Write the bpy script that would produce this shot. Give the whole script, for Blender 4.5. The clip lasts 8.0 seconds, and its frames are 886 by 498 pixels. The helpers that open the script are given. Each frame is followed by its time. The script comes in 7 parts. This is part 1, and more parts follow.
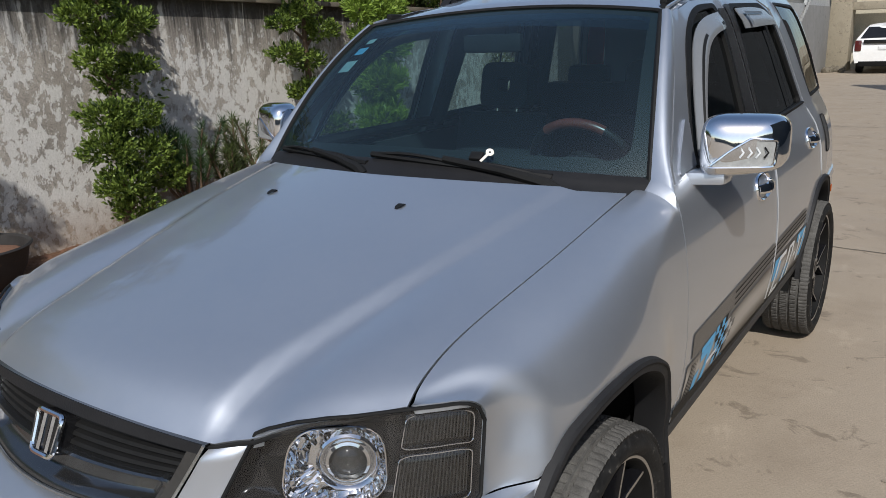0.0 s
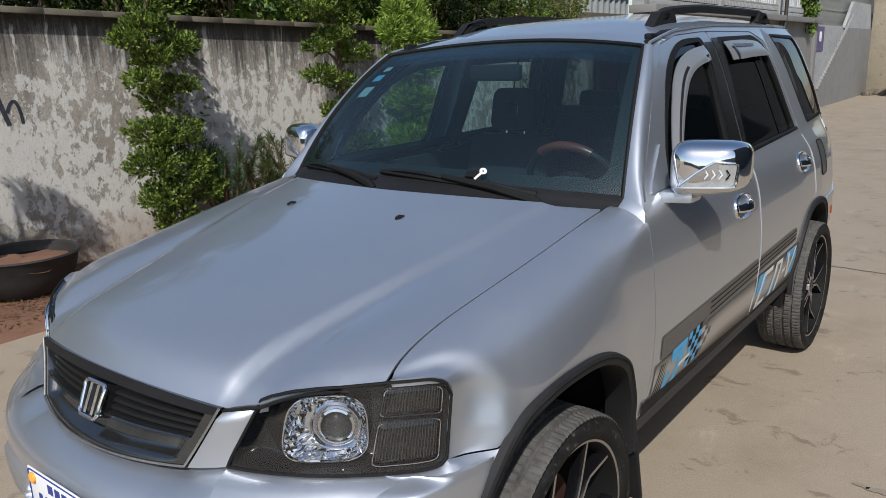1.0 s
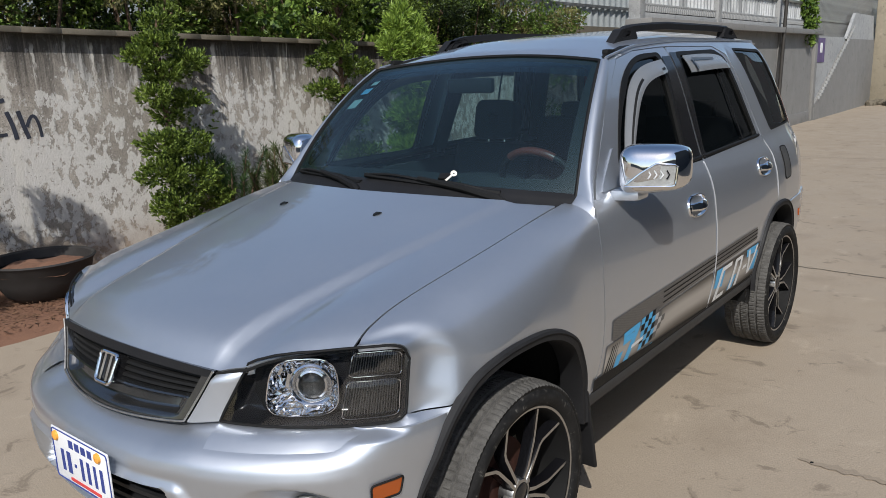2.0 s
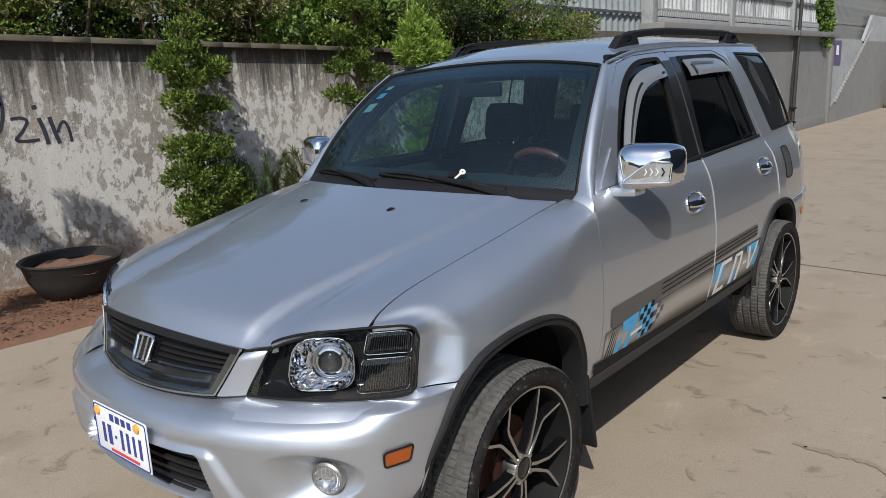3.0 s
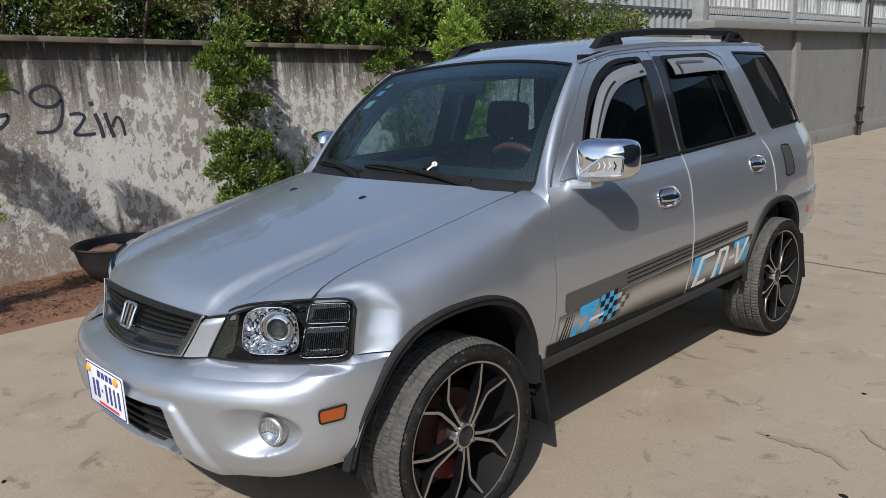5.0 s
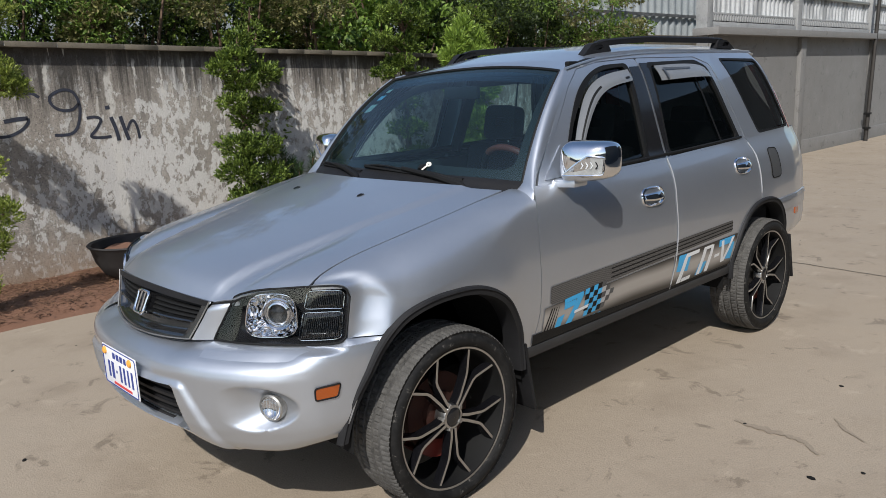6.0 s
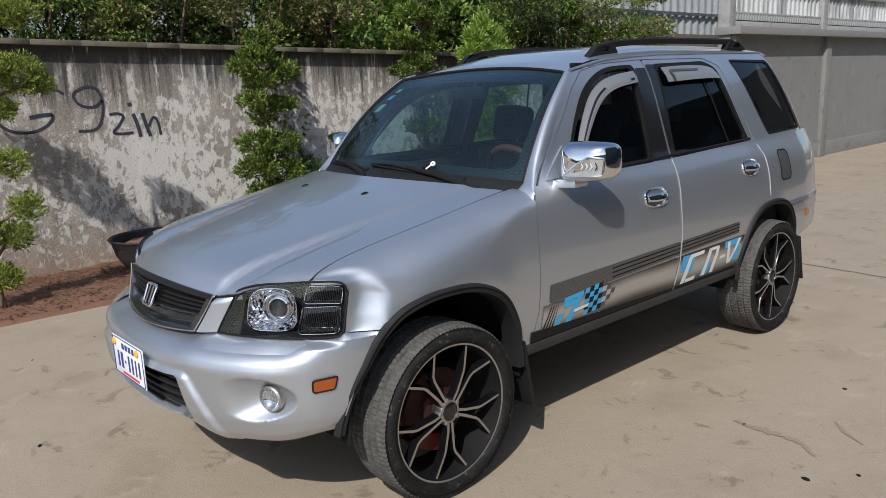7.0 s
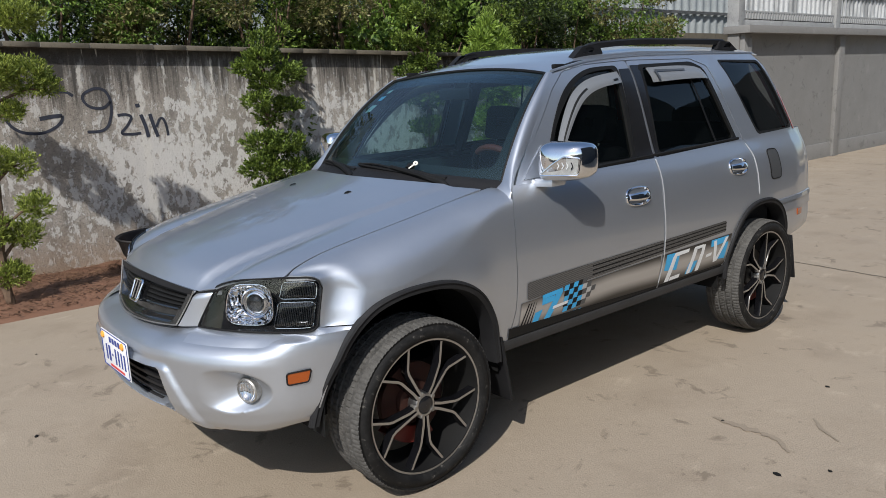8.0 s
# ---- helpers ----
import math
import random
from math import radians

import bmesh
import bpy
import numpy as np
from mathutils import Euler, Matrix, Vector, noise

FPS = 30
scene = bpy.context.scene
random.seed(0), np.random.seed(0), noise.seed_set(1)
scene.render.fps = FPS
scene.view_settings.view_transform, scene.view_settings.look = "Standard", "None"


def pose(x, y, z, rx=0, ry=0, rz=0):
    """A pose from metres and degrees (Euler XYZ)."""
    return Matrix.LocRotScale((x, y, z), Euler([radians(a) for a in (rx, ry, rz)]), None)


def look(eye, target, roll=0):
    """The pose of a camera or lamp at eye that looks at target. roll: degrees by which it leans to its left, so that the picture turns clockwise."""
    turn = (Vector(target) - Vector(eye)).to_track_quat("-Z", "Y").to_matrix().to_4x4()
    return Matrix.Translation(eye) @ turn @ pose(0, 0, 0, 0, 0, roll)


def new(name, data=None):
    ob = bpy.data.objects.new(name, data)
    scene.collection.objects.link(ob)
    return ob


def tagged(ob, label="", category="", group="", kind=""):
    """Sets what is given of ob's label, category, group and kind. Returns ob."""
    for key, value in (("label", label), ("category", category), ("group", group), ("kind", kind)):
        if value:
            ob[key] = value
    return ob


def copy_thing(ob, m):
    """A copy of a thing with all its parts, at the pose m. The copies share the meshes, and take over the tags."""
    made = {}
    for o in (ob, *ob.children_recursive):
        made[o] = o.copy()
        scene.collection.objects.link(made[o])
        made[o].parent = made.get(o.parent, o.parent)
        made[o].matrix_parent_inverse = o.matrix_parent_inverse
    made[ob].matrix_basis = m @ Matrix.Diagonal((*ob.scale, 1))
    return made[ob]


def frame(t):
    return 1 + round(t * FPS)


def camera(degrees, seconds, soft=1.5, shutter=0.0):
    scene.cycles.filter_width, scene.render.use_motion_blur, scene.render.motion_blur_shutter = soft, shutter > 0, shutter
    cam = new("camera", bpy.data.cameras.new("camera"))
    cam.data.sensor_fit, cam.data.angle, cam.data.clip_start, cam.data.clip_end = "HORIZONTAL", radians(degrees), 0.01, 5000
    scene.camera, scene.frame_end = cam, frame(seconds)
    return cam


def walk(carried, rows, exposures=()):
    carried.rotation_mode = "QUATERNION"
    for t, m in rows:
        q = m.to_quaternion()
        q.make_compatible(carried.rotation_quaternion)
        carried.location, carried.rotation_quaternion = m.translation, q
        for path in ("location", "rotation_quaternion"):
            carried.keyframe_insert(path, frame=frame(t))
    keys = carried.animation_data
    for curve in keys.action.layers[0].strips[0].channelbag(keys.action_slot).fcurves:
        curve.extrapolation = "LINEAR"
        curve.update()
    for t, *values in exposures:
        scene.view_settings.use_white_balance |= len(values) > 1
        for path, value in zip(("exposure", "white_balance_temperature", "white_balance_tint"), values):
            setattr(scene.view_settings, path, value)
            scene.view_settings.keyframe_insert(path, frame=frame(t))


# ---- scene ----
cam = camera(60.8, 8.0, 0.6)
PATH = [
    (0, (1.373, 1.402, 1.508), (-0.2, 0.291, 0.97), -2.2),
    (0.5, (1.465, 1.527, 1.541), (-0.083, 0.37, 1.025), -1.9),
    (1, (1.514, 1.655, 1.544), (-0.012, 0.46, 1.054), -1.8),
    (1.5, (1.574, 1.813, 1.545), (0.053, 0.601, 1.077), -2.0),
    (3, (1.79, 2.07, 1.543), (0.301, 0.81, 1.101), -2.6),
    (3.5, (1.789, 2.139, 1.542), (0.334, 0.842, 1.095), -2.5),
    (4, (1.73, 2.258, 1.536), (0.316, 0.918, 1.085), -2.5),
    (4.5, (1.671, 2.387, 1.531), (0.289, 1.012, 1.084), -2.5),
    (6, (1.772, 2.703, 1.523), (0.429, 1.283, 1.1), -2.5),
    (6.5, (1.781, 2.758, 1.533), (0.453, 1.323, 1.11), -2.2),
    (7, (1.744, 2.808, 1.534), (0.448, 1.346, 1.107), -2.2),
    (7.5, (1.696, 2.893, 1.536), (0.429, 1.406, 1.109), -2.2),
    (8, (1.668, 2.971, 1.535), (0.41, 1.476, 1.109), -2.4),
]
walk(cam, [(t, look(eye, target, roll)) for t, eye, target, roll in PATH], [(0, -0.20), (1.5, -0.17), (3, -0.15), (4.5, -0.13), (6, -0.11), (8, -0.11)])

# ---------------------------------------------------------------- world and light
SUN_DIR = Vector((0.88, 0.55, 1.0)).normalized()
world = bpy.data.worlds.new("world")
scene.world = world
world.use_nodes = True
wn = world.node_tree
sky = wn.nodes.new("ShaderNodeTexSky")
sky.sky_type = "NISHITA"
sky.sun_disc = False
sky.sun_elevation = math.asin(SUN_DIR.z)
sky.sun_rotation = math.atan2(SUN_DIR.x, SUN_DIR.y)
sky.air_density, sky.dust_density, sky.ozone_density = 1.1, 1.2, 1.8
wn.nodes["Background"].inputs[1].default_value = 0.150
wn.links.new(sky.outputs[0], wn.nodes["Background"].inputs[0])
sun_data = bpy.data.lights.new("sun", "SUN")
sun_data.energy, sun_data.angle, sun_data.color = 4.9, radians(0.53), (1.0, 0.972, 0.93)
sun = new("sun", sun_data)
sun.matrix_world = look(SUN_DIR * 30, (0, 0, 0))


# ---------------------------------------------------------------- material helpers
class Mat:
    """A node material with short ways to add noise, ramps and mixes."""

    def __init__(self, name, rough=0.5, metal=0.0, base=(0.5, 0.5, 0.5)):
        self.m = bpy.data.materials.new(name)
        self.m.use_nodes = True
        self.n, self.l = self.m.node_tree.nodes, self.m.node_tree.links
        self.b = self.n["Principled BSDF"]
        self.set("Roughness", rough)
        self.set("Metallic", metal)
        self.set("Base Color", (*base, 1))

    def set(self, key, value):
        self.b.inputs[key].default_value = value
        return self

    def node(self, kind, **inputs):
        nd = self.n.new(kind)
        for key, value in inputs.items():
            nd.inputs[key].default_value = value
        return nd

    def coords(self, scale=(1, 1, 1)):
        c, mp = self.n.new("ShaderNodeTexCoord"), self.n.new("ShaderNodeMapping")
        mp.inputs["Scale"].default_value = scale
        self.l.new(c.outputs["Object"], mp.inputs["Vector"])
        return mp.outputs[0]

    def noise(self, scale, detail=6.0, rough=0.55, stretch=(1, 1, 1), distort=0.0):
        nd = self.node("ShaderNodeTexNoise", Scale=scale, Detail=detail, Roughness=rough, Distortion=distort)
        self.l.new(self.coords(stretch), nd.inputs["Vector"])
        return nd.outputs["Fac"]

    def ramp(self, fac, lo, hi, a=(0, 0, 0), b=(1, 1, 1)):
        nd = self.n.new("ShaderNodeValToRGB")
        nd.color_ramp.elements[0].position, nd.color_ramp.elements[1].position = lo, hi
        nd.color_ramp.elements[0].color, nd.color_ramp.elements[1].color = (*a, 1), (*b, 1)
        self.l.new(fac, nd.inputs[0])
        return nd.outputs[0]

    def mix(self, fac, a, b, mode="MIX"):
        nd = self.n.new("ShaderNodeMix")
        nd.data_type, nd.blend_type = "RGBA", mode
        for sock, value in ((nd.inputs[0], fac), (nd.inputs[6], a), (nd.inputs[7], b)):
            if isinstance(value, bpy.types.NodeSocket):
                self.l.new(value, sock)
            elif isinstance(value, (int, float)):
                sock.default_value = value
            else:
                sock.default_value = (*value, 1)
        return nd.outputs[2]

    def to(self, key, out):
        self.l.new(out, self.b.inputs[key])
        return self

    def math(self, op, a, b=0.0):
        nd = self.n.new("ShaderNodeMath")
        nd.operation = op
        for sock, value in ((nd.inputs[0], a), (nd.inputs[1], b)):
            if isinstance(value, bpy.types.NodeSocket):
                self.l.new(value, sock)
            else:
                sock.default_value = value
        return nd.outputs[0]

    def bump(self, height, strength=0.3, dist=0.01):
        nd = self.node("ShaderNodeBump", Strength=strength, Distance=dist)
        self.l.new(height, nd.inputs["Height"])
        self.l.new(nd.outputs[0], self.b.inputs["Normal"])
        return self

    def island(self):
        return self.n.new("ShaderNodeNewGeometry").outputs["Random Per Island"]

    def axis(self, which):
        s = self.n.new("ShaderNodeSeparateXYZ")
        self.l.new(self.coords(), s.inputs[0])
        return s.outputs[which]


def plain(name, base, rough, metal=0.0, var=0.25, scale=9.0, bump=0.0):
    """A simple surface with two scales of colour and gloss variation."""
    m = Mat(name, rough, metal, base)
    fac = m.mix(0.5, m.noise(scale), m.noise(scale * 14, 3))
    lo, hi = [c * (1 - var) for c in base], [min(1, c * (1 + var)) for c in base]
    m.to("Base Color", m.ramp(fac, 0.3, 0.7, lo, hi))
    m.to("Roughness", m.ramp(fac, 0.3, 0.7, [max(0.02, rough * 0.85)] * 3, [min(1, rough * 1.2)] * 3))
    if bump:
        m.bump(m.noise(scale * 20, 4), bump, 0.004)
    return m.m


def make_paint():
    """Metallic paint: a tight and a broad layer of flakes under one clear coat."""
    m = Mat("silver_paint", 0.30, 0.90)
    dust = m.mix(0.5, m.noise(3.0), m.noise(40.0, 5))
    colour = m.ramp(dust, 0.25, 0.8, (0.490, 0.520, 0.568), (0.525, 0.552, 0.596))
    broad = m.node("ShaderNodeBsdfPrincipled", Metallic=0.90)
    for layer, low, high in ((m.b, 0.30, 0.36), (broad, 0.54, 0.60)):
        m.l.new(colour, layer.inputs["Base Color"])
        m.l.new(m.ramp(dust, 0.3, 0.75, (low,) * 3, (high,) * 3), layer.inputs["Roughness"])
        layer.inputs["Coat Weight"].default_value, layer.inputs["Coat Roughness"].default_value = 1.0, 0.03
    both = m.n.new("ShaderNodeMixShader")
    both.inputs[0].default_value = 0.50
    m.l.new(m.b.outputs[0], both.inputs[1])
    m.l.new(broad.outputs[0], both.inputs[2])
    m.l.new(both.outputs[0], m.n["Material Output"].inputs["Surface"])
    return m.m


def make_glass(name, tint, gloss=0.02, dust_haze=0.0, front=0.065):
    """Thin pane: tinted see-through plus a Fresnel mirror."""
    m = Mat(name)
    m.n.remove(m.b)
    out = m.n["Material Output"]
    clear, mirror, mix = m.n.new("ShaderNodeBsdfTransparent"), m.n.new("ShaderNodeBsdfGlossy"), m.n.new("ShaderNodeMixShader")
    facing = m.node("ShaderNodeLayerWeight", Blend=0.5).outputs["Facing"]
    gloss_part = m.math("ADD", m.math("MULTIPLY", m.math("POWER", facing, 5.0), 0.88), front)
    clear.inputs[0].default_value = (*tint, 1)
    mirror.inputs["Roughness"].default_value = gloss
    m.l.new(gloss_part, mix.inputs[0])
    m.l.new(clear.outputs[0], mix.inputs[1])
    m.l.new(mirror.outputs[0], mix.inputs[2])
    last = mix
    # thin dust, plus the pane's teal reflection haze painted as diffuse colour
    if dust_haze:
        dust, top = m.n.new("ShaderNodeBsdfDiffuse"), m.n.new("ShaderNodeMixShader")
        dust.inputs[0].default_value = (0.26, 0.42, 0.46, 1)
        m.l.new(m.ramp(m.noise(2.0), 0.2, 0.8, (dust_haze * 0.7,) * 3, (dust_haze,) * 3), top.inputs[0])
        m.l.new(mix.outputs[0], top.inputs[1])
        m.l.new(dust.outputs[0], top.inputs[2])
        last = top
    m.l.new(last.outputs[0], out.inputs["Surface"])
    return m.m


def make_old_wall():
    m = Mat("weathered_render", 0.9)

    def span(value, lo, hi):
        nd = m.n.new("ShaderNodeMapRange")
        nd.inputs[1].default_value, nd.inputs[2].default_value = lo, hi
        m.l.new(value, nd.inputs[0])
        return nd.outputs[0]
    z = m.axis(2)
    mul = lambda a, b: m.math("MULTIPLY", a, b)
    add = lambda a, b: m.math("ADD", a, b)
    big, mid, fine = m.noise(1.9, 8, 0.62, (1, 1, 0.8)), m.noise(13.0, 13, 0.72, (1, 1, 0.65)), m.noise(70, 6, 0.75)
    col = m.mix(m.ramp(big, 0.35, 0.65), (0.265, 0.234, 0.198), (0.475, 0.432, 0.378))
    col = m.mix(mul(m.ramp(m.noise(5.0, 9, 0.72, (1, 1, 0.28)), 0.50, 0.66), 0.62), col, (0.095, 0.083, 0.070))
    col = m.mix(mul(m.ramp(fine, 0.50, 0.62), 0.60), col, (0.065, 0.058, 0.050))
    # chalky paint left between the bare patches, most of it at half height
    band = span(m.math("ABSOLUTE", add(z, -0.78)), 0.95, 0.0)
    # the stretch behind the tall trees kept more of its paint
    kept = mul(span(m.axis(0), -0.75, -1.25), span(m.axis(0), -5.5, -4.5))
    col = m.mix(mul(kept, 0.18), col, (0.52, 0.485, 0.435))
    chalk = m.ramp(add(add(mul(big, 0.36), mul(mid, 0.90)), add(mul(band, 0.08), mul(kept, 0.034))), 0.690, 0.704)
    col = m.mix(mul(chalk, add(mul(kept, 0.14), 0.74)), col, m.mix(fine, (0.40, 0.385, 0.355), (0.82, 0.80, 0.765)))
    specks = m.ramp(m.noise(30, 9, 0.80), 0.605, 0.620)
    col = m.mix(mul(specks, 0.75), col, (0.60, 0.575, 0.535))
    pits = m.ramp(m.noise(44, 7, 0.78), 0.615, 0.635)
    col = m.mix(mul(pits, 0.70), col, (0.050, 0.045, 0.039))
    # rain stains below the coping, then pale runs
    stain = span(add(z, mul(m.noise(11.0, 9, 0.74, (1, 1, 0.05)), 1.7)), 2.30, 2.66)
    col = m.mix(mul(stain, 0.88), col, (0.032, 0.029, 0.026))
    runs = mul(m.ramp(m.noise(17.0, 3, 0.55, (1, 1, 0.05), 0.35), 0.640, 0.660), span(add(z, mul(big, 1.1)), 1.75, 2.15))
    col = m.mix(mul(runs, 0.85), col, (0.60, 0.575, 0.52))
    x = m.axis(0)
    wiggle = mul(add(m.noise(9.0, 4), -0.5), 0.10)
    for x0, low, top, half in ((-0.35, 1.60, 1.84, 0.020), (-1.10, 1.70, 1.87, 0.015), (-1.35, 1.42, 1.90, 0.011), (-1.58, 1.58, 1.88, 0.014), (-0.865, 0.35, 1.22, 0.042), (-0.86, 1.36, 1.76, 0.028), (-2.05, 1.50, 1.86, 0.013), (-2.75, 1.30, 1.88, 0.026)):
        run = span(m.math("ABSOLUTE", add(add(x, -x0), wiggle)), half * 1.25, half * 0.75)
        run = mul(mul(run, span(z, low - 0.03, low + 0.05)), mul(span(z, top + 0.02, top - 0.04), m.ramp(mid, 0.36, 0.46)))
        col = m.mix(mul(run, 0.80), col, (0.60, 0.575, 0.525))
    earth = span(add(z, mul(mid, 0.55)), 0.72, 0.28)
    col = m.mix(mul(earth, 0.70), col, (0.27, 0.18, 0.115))
    m.to("Base Color", col)
    m.bump(add(mul(chalk, 0.8), add(fine, mul(mid, 0.8))), 0.65, 0.012)
    return m.m


def make_concrete(name, a, b, stain, scale=1.0):
    m = Mat(name, 0.82)
    col = m.mix(m.noise(0.55 * scale, 6, 0.6), a, b)
    col = m.mix(m.math("MULTIPLY", m.ramp(m.noise(1.7 * scale, 8, 0.65), 0.52, 0.72), 0.45), col, stain)
    col = m.mix(m.math("MULTIPLY", m.ramp(m.noise(14 * scale, 5, 0.7), 0.60, 0.70), 0.30), col, stain)
    col = m.mix(m.math("MULTIPLY", m.ramp(m.noise(5.5 * scale, 7, 0.68, (1, 1, 1), 0.6), 0.59, 0.65), 0.55), col, [c * 0.62 for c in stain])
    col = m.mix(m.math("MULTIPLY", m.ramp(m.noise(3.3 * scale, 8, 0.66, (1, 1.3, 1), 0.4), 0.60, 0.68), 0.45), col, [min(1, c * 1.22) for c in b])
    col = m.mix(m.math("MULTIPLY", m.ramp(m.noise(140, 4, 0.7), 0.35, 0.75), 0.34), col, [c * 0.30 for c in a])
    m.to("Base Color", col)
    m.to("Roughness", m.ramp(m.noise(3 * scale), 0.3, 0.7, (0.65,) * 3, (0.92,) * 3))
    m.bump(m.math("ADD", m.noise(120, 4), m.math("MULTIPLY", m.noise(9, 5), 1.5)), 0.35, 0.006)
    return m.m


def make_leaf(name, dark, light, rough=0.45):
    m = Mat(name, rough)
    fac = m.mix(0.45, m.island(), m.noise(2.2, 4))
    m.to("Base Color", m.ramp(fac, 0.25, 0.75, dark, light))
    m.set("Specular IOR Level", 0.25)
    tr, mix = m.n.new("ShaderNodeBsdfTranslucent"), m.n.new("ShaderNodeMixShader")
    tr.inputs[0].default_value = (light[0] * 1.2, light[1] * 1.25, light[2] * 0.8, 1)
    mix.inputs[0].default_value = 0.15
    m.l.new(m.b.outputs[0], mix.inputs[1])
    m.l.new(tr.outputs[0], mix.inputs[2])
    m.l.new(mix.outputs[0], m.n["Material Output"].inputs["Surface"])
    return m.m


def make_tyre():
    m = Mat("tyre_rubber", 0.75)
    m.set("Specular IOR Level", 0.2)
    fac = m.mix(0.5, m.noise(12, 6, 0.6), m.noise(60, 5, 0.7))
    black = m.ramp(fac, 0.45, 0.72, (0.007, 0.007, 0.007), (0.024, 0.023, 0.022))
    scuff = m.math("MULTIPLY", m.ramp(m.noise(38, 7, 0.78), 0.585, 0.66), 0.55)
    m.to("Base Color", m.mix(scuff, black, (0.19, 0.178, 0.158)))
    m.to("Roughness", m.ramp(fac, 0.4, 0.65, (0.55,) * 3, (0.9,) * 3))
    m.bump(m.noise(90, 5), 0.3, 0.003)
    return m.m


def make_carbon():
    m = Mat("carbon_print", 0.3, 0.0, (0.06, 0.06, 0.06))
    w = m.node("ShaderNodeTexWave", Scale=60.0, Distortion=0.0)
    w.bands_direction = "DIAGONAL"
    m.l.new(m.coords((1, 0.0, 1)), w.inputs["Vector"])
    m.to("Base Color", m.ramp(w.outputs["Fac"], 0.35, 0.65, (0.012, 0.012, 0.013), (0.12, 0.117, 0.113)))
    return m.m


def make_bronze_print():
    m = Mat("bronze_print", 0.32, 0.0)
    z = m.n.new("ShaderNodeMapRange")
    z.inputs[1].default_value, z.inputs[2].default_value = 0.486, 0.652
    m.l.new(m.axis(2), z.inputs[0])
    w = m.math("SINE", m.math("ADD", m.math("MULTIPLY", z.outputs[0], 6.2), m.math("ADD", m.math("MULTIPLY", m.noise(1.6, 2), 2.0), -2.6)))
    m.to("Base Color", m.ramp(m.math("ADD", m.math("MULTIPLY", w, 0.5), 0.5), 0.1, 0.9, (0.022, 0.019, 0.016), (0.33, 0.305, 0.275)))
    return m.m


PAINT = make_paint()
PLASTIC = plain("black_plastic", (0.012, 0.012, 0.013), 0.55, 0, 0.3, 12, 0.15)
FLARE = plain("grey_black_plastic", (0.015, 0.015, 0.016), 0.62, 0, 0.25, 10, 0.12)
GLOSSBLACK = plain("gloss_black", (0.012, 0.012, 0.013), 0.12, 0, 0.2)
DARK = plain("dark_cavity", (0.006, 0.006, 0.006), 0.9)
RUBBER = make_tyre()
TREAD = plain("dusty_tread", (0.082, 0.079, 0.074), 0.85, 0, 0.6, 30, 0.4)
GRILLE = plain("dark_chrome", (0.125, 0.13, 0.136), 0.13, 0.9, 0.15)
SILVER = plain("silver_strip", (0.50, 0.51, 0.52), 0.35, 0.5, 0.08)
FLAPGREY = plain("dark_grey_paint", (0.085, 0.088, 0.092), 0.35, 0.4, 0.1)
SEAL = plain("rubber_seal", (0.008, 0.008, 0.008), 0.6)
CHROME = plain("chrome", (0.80, 0.81, 0.83), 0.06, 1.0, 0.04)
MACHINED = plain("machined_alloy", (0.50, 0.50, 0.495), 0.33, 1.0, 0.10, 20)
WHEELBLACK = plain("wheel_black", (0.005, 0.005, 0.006), 0.18, 0, 0.3)
STEEL = plain("worn_steel", (0.34, 0.33, 0.31), 0.45, 0.9, 0.3)
IRON = plain("dark_iron", (0.05, 0.046, 0.042), 0.6, 0.5, 0.3)
RUST = plain("rusty_disc", (0.048, 0.016, 0.010), 0.75, 0.2, 0.5, 14)
RED = plain("red_caliper", (0.11, 0.012, 0.008), 0.45, 0, 0.3)
SCREEN = make_glass("windscreen_glass", (0.60, 0.85, 0.90), 0.01, 0.017, 0.075)
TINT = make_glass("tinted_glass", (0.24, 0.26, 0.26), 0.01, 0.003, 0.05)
# same glass, tinted paler on the far side to brighten the view through
FARTINT = make_glass("brightened_far_glass", (0.42, 0.49, 0.49), 0.01, 0.003, 0.05)
CLEAR = make_glass("clear_lens", (0.90, 0.91, 0.92), 0.02)
SHADE = make_glass("shade_band_glass", (0.20, 0.34, 0.52), 0.01)
SMOKE = make_glass("smoked_lens", (0.42, 0.43, 0.44), 0.04)
VISOR = plain("smoked_visor", (0.15, 0.157, 0.165), 0.22, 0, 0.06)
AMBER = Mat("amber_lens", 0.15, 0, (0.27, 0.055, 0.005)).set("Coat Weight", 0.6).m
REDLENS = Mat("red_lens", 0.15, 0, (0.26, 0.010, 0.009)).set("Coat Weight", 0.6).m
DARKLENS = Mat("dark_red_lens", 0.15, 0, (0.07, 0.006, 0.006)).set("Coat Weight", 0.6).m
SEAT = plain("grey_seat_cloth", (0.016, 0.017, 0.019), 0.9, 0, 0.3, 40, 0.2)
DASH = plain("grey_dashboard", (0.028, 0.032, 0.034), 0.7, 0, 0.2, 40, 0.1)
WOOD = plain("wood_rim", (0.10, 0.022, 0.013), 0.3, 0, 0.4, 8)
WHITE = plain("plate_white", (0.74, 0.75, 0.76), 0.4, 0, 0.05)
BLUE = plain("plate_blue", (0.025, 0.045, 0.22), 0.5, 0, 0.1)
REDINK = plain("red_ink", (0.55, 0.05, 0.05), 0.5, 0, 0.1)
ORANGE = plain("orange_cap", (0.75, 0.33, 0.05), 0.5, 0, 0.2)
CYAN = plain("cyan_print", (0.035, 0.33, 0.62), 0.3, 0, 0.1)
CREAM = plain("white_print", (0.66, 0.67, 0.67), 0.3, 0, 0.08)
CARBON, BRONZE = make_carbon(), make_bronze_print()
BRASS = plain("key_metal", (0.60, 0.57, 0.50), 0.35, 0.7, 0.15)
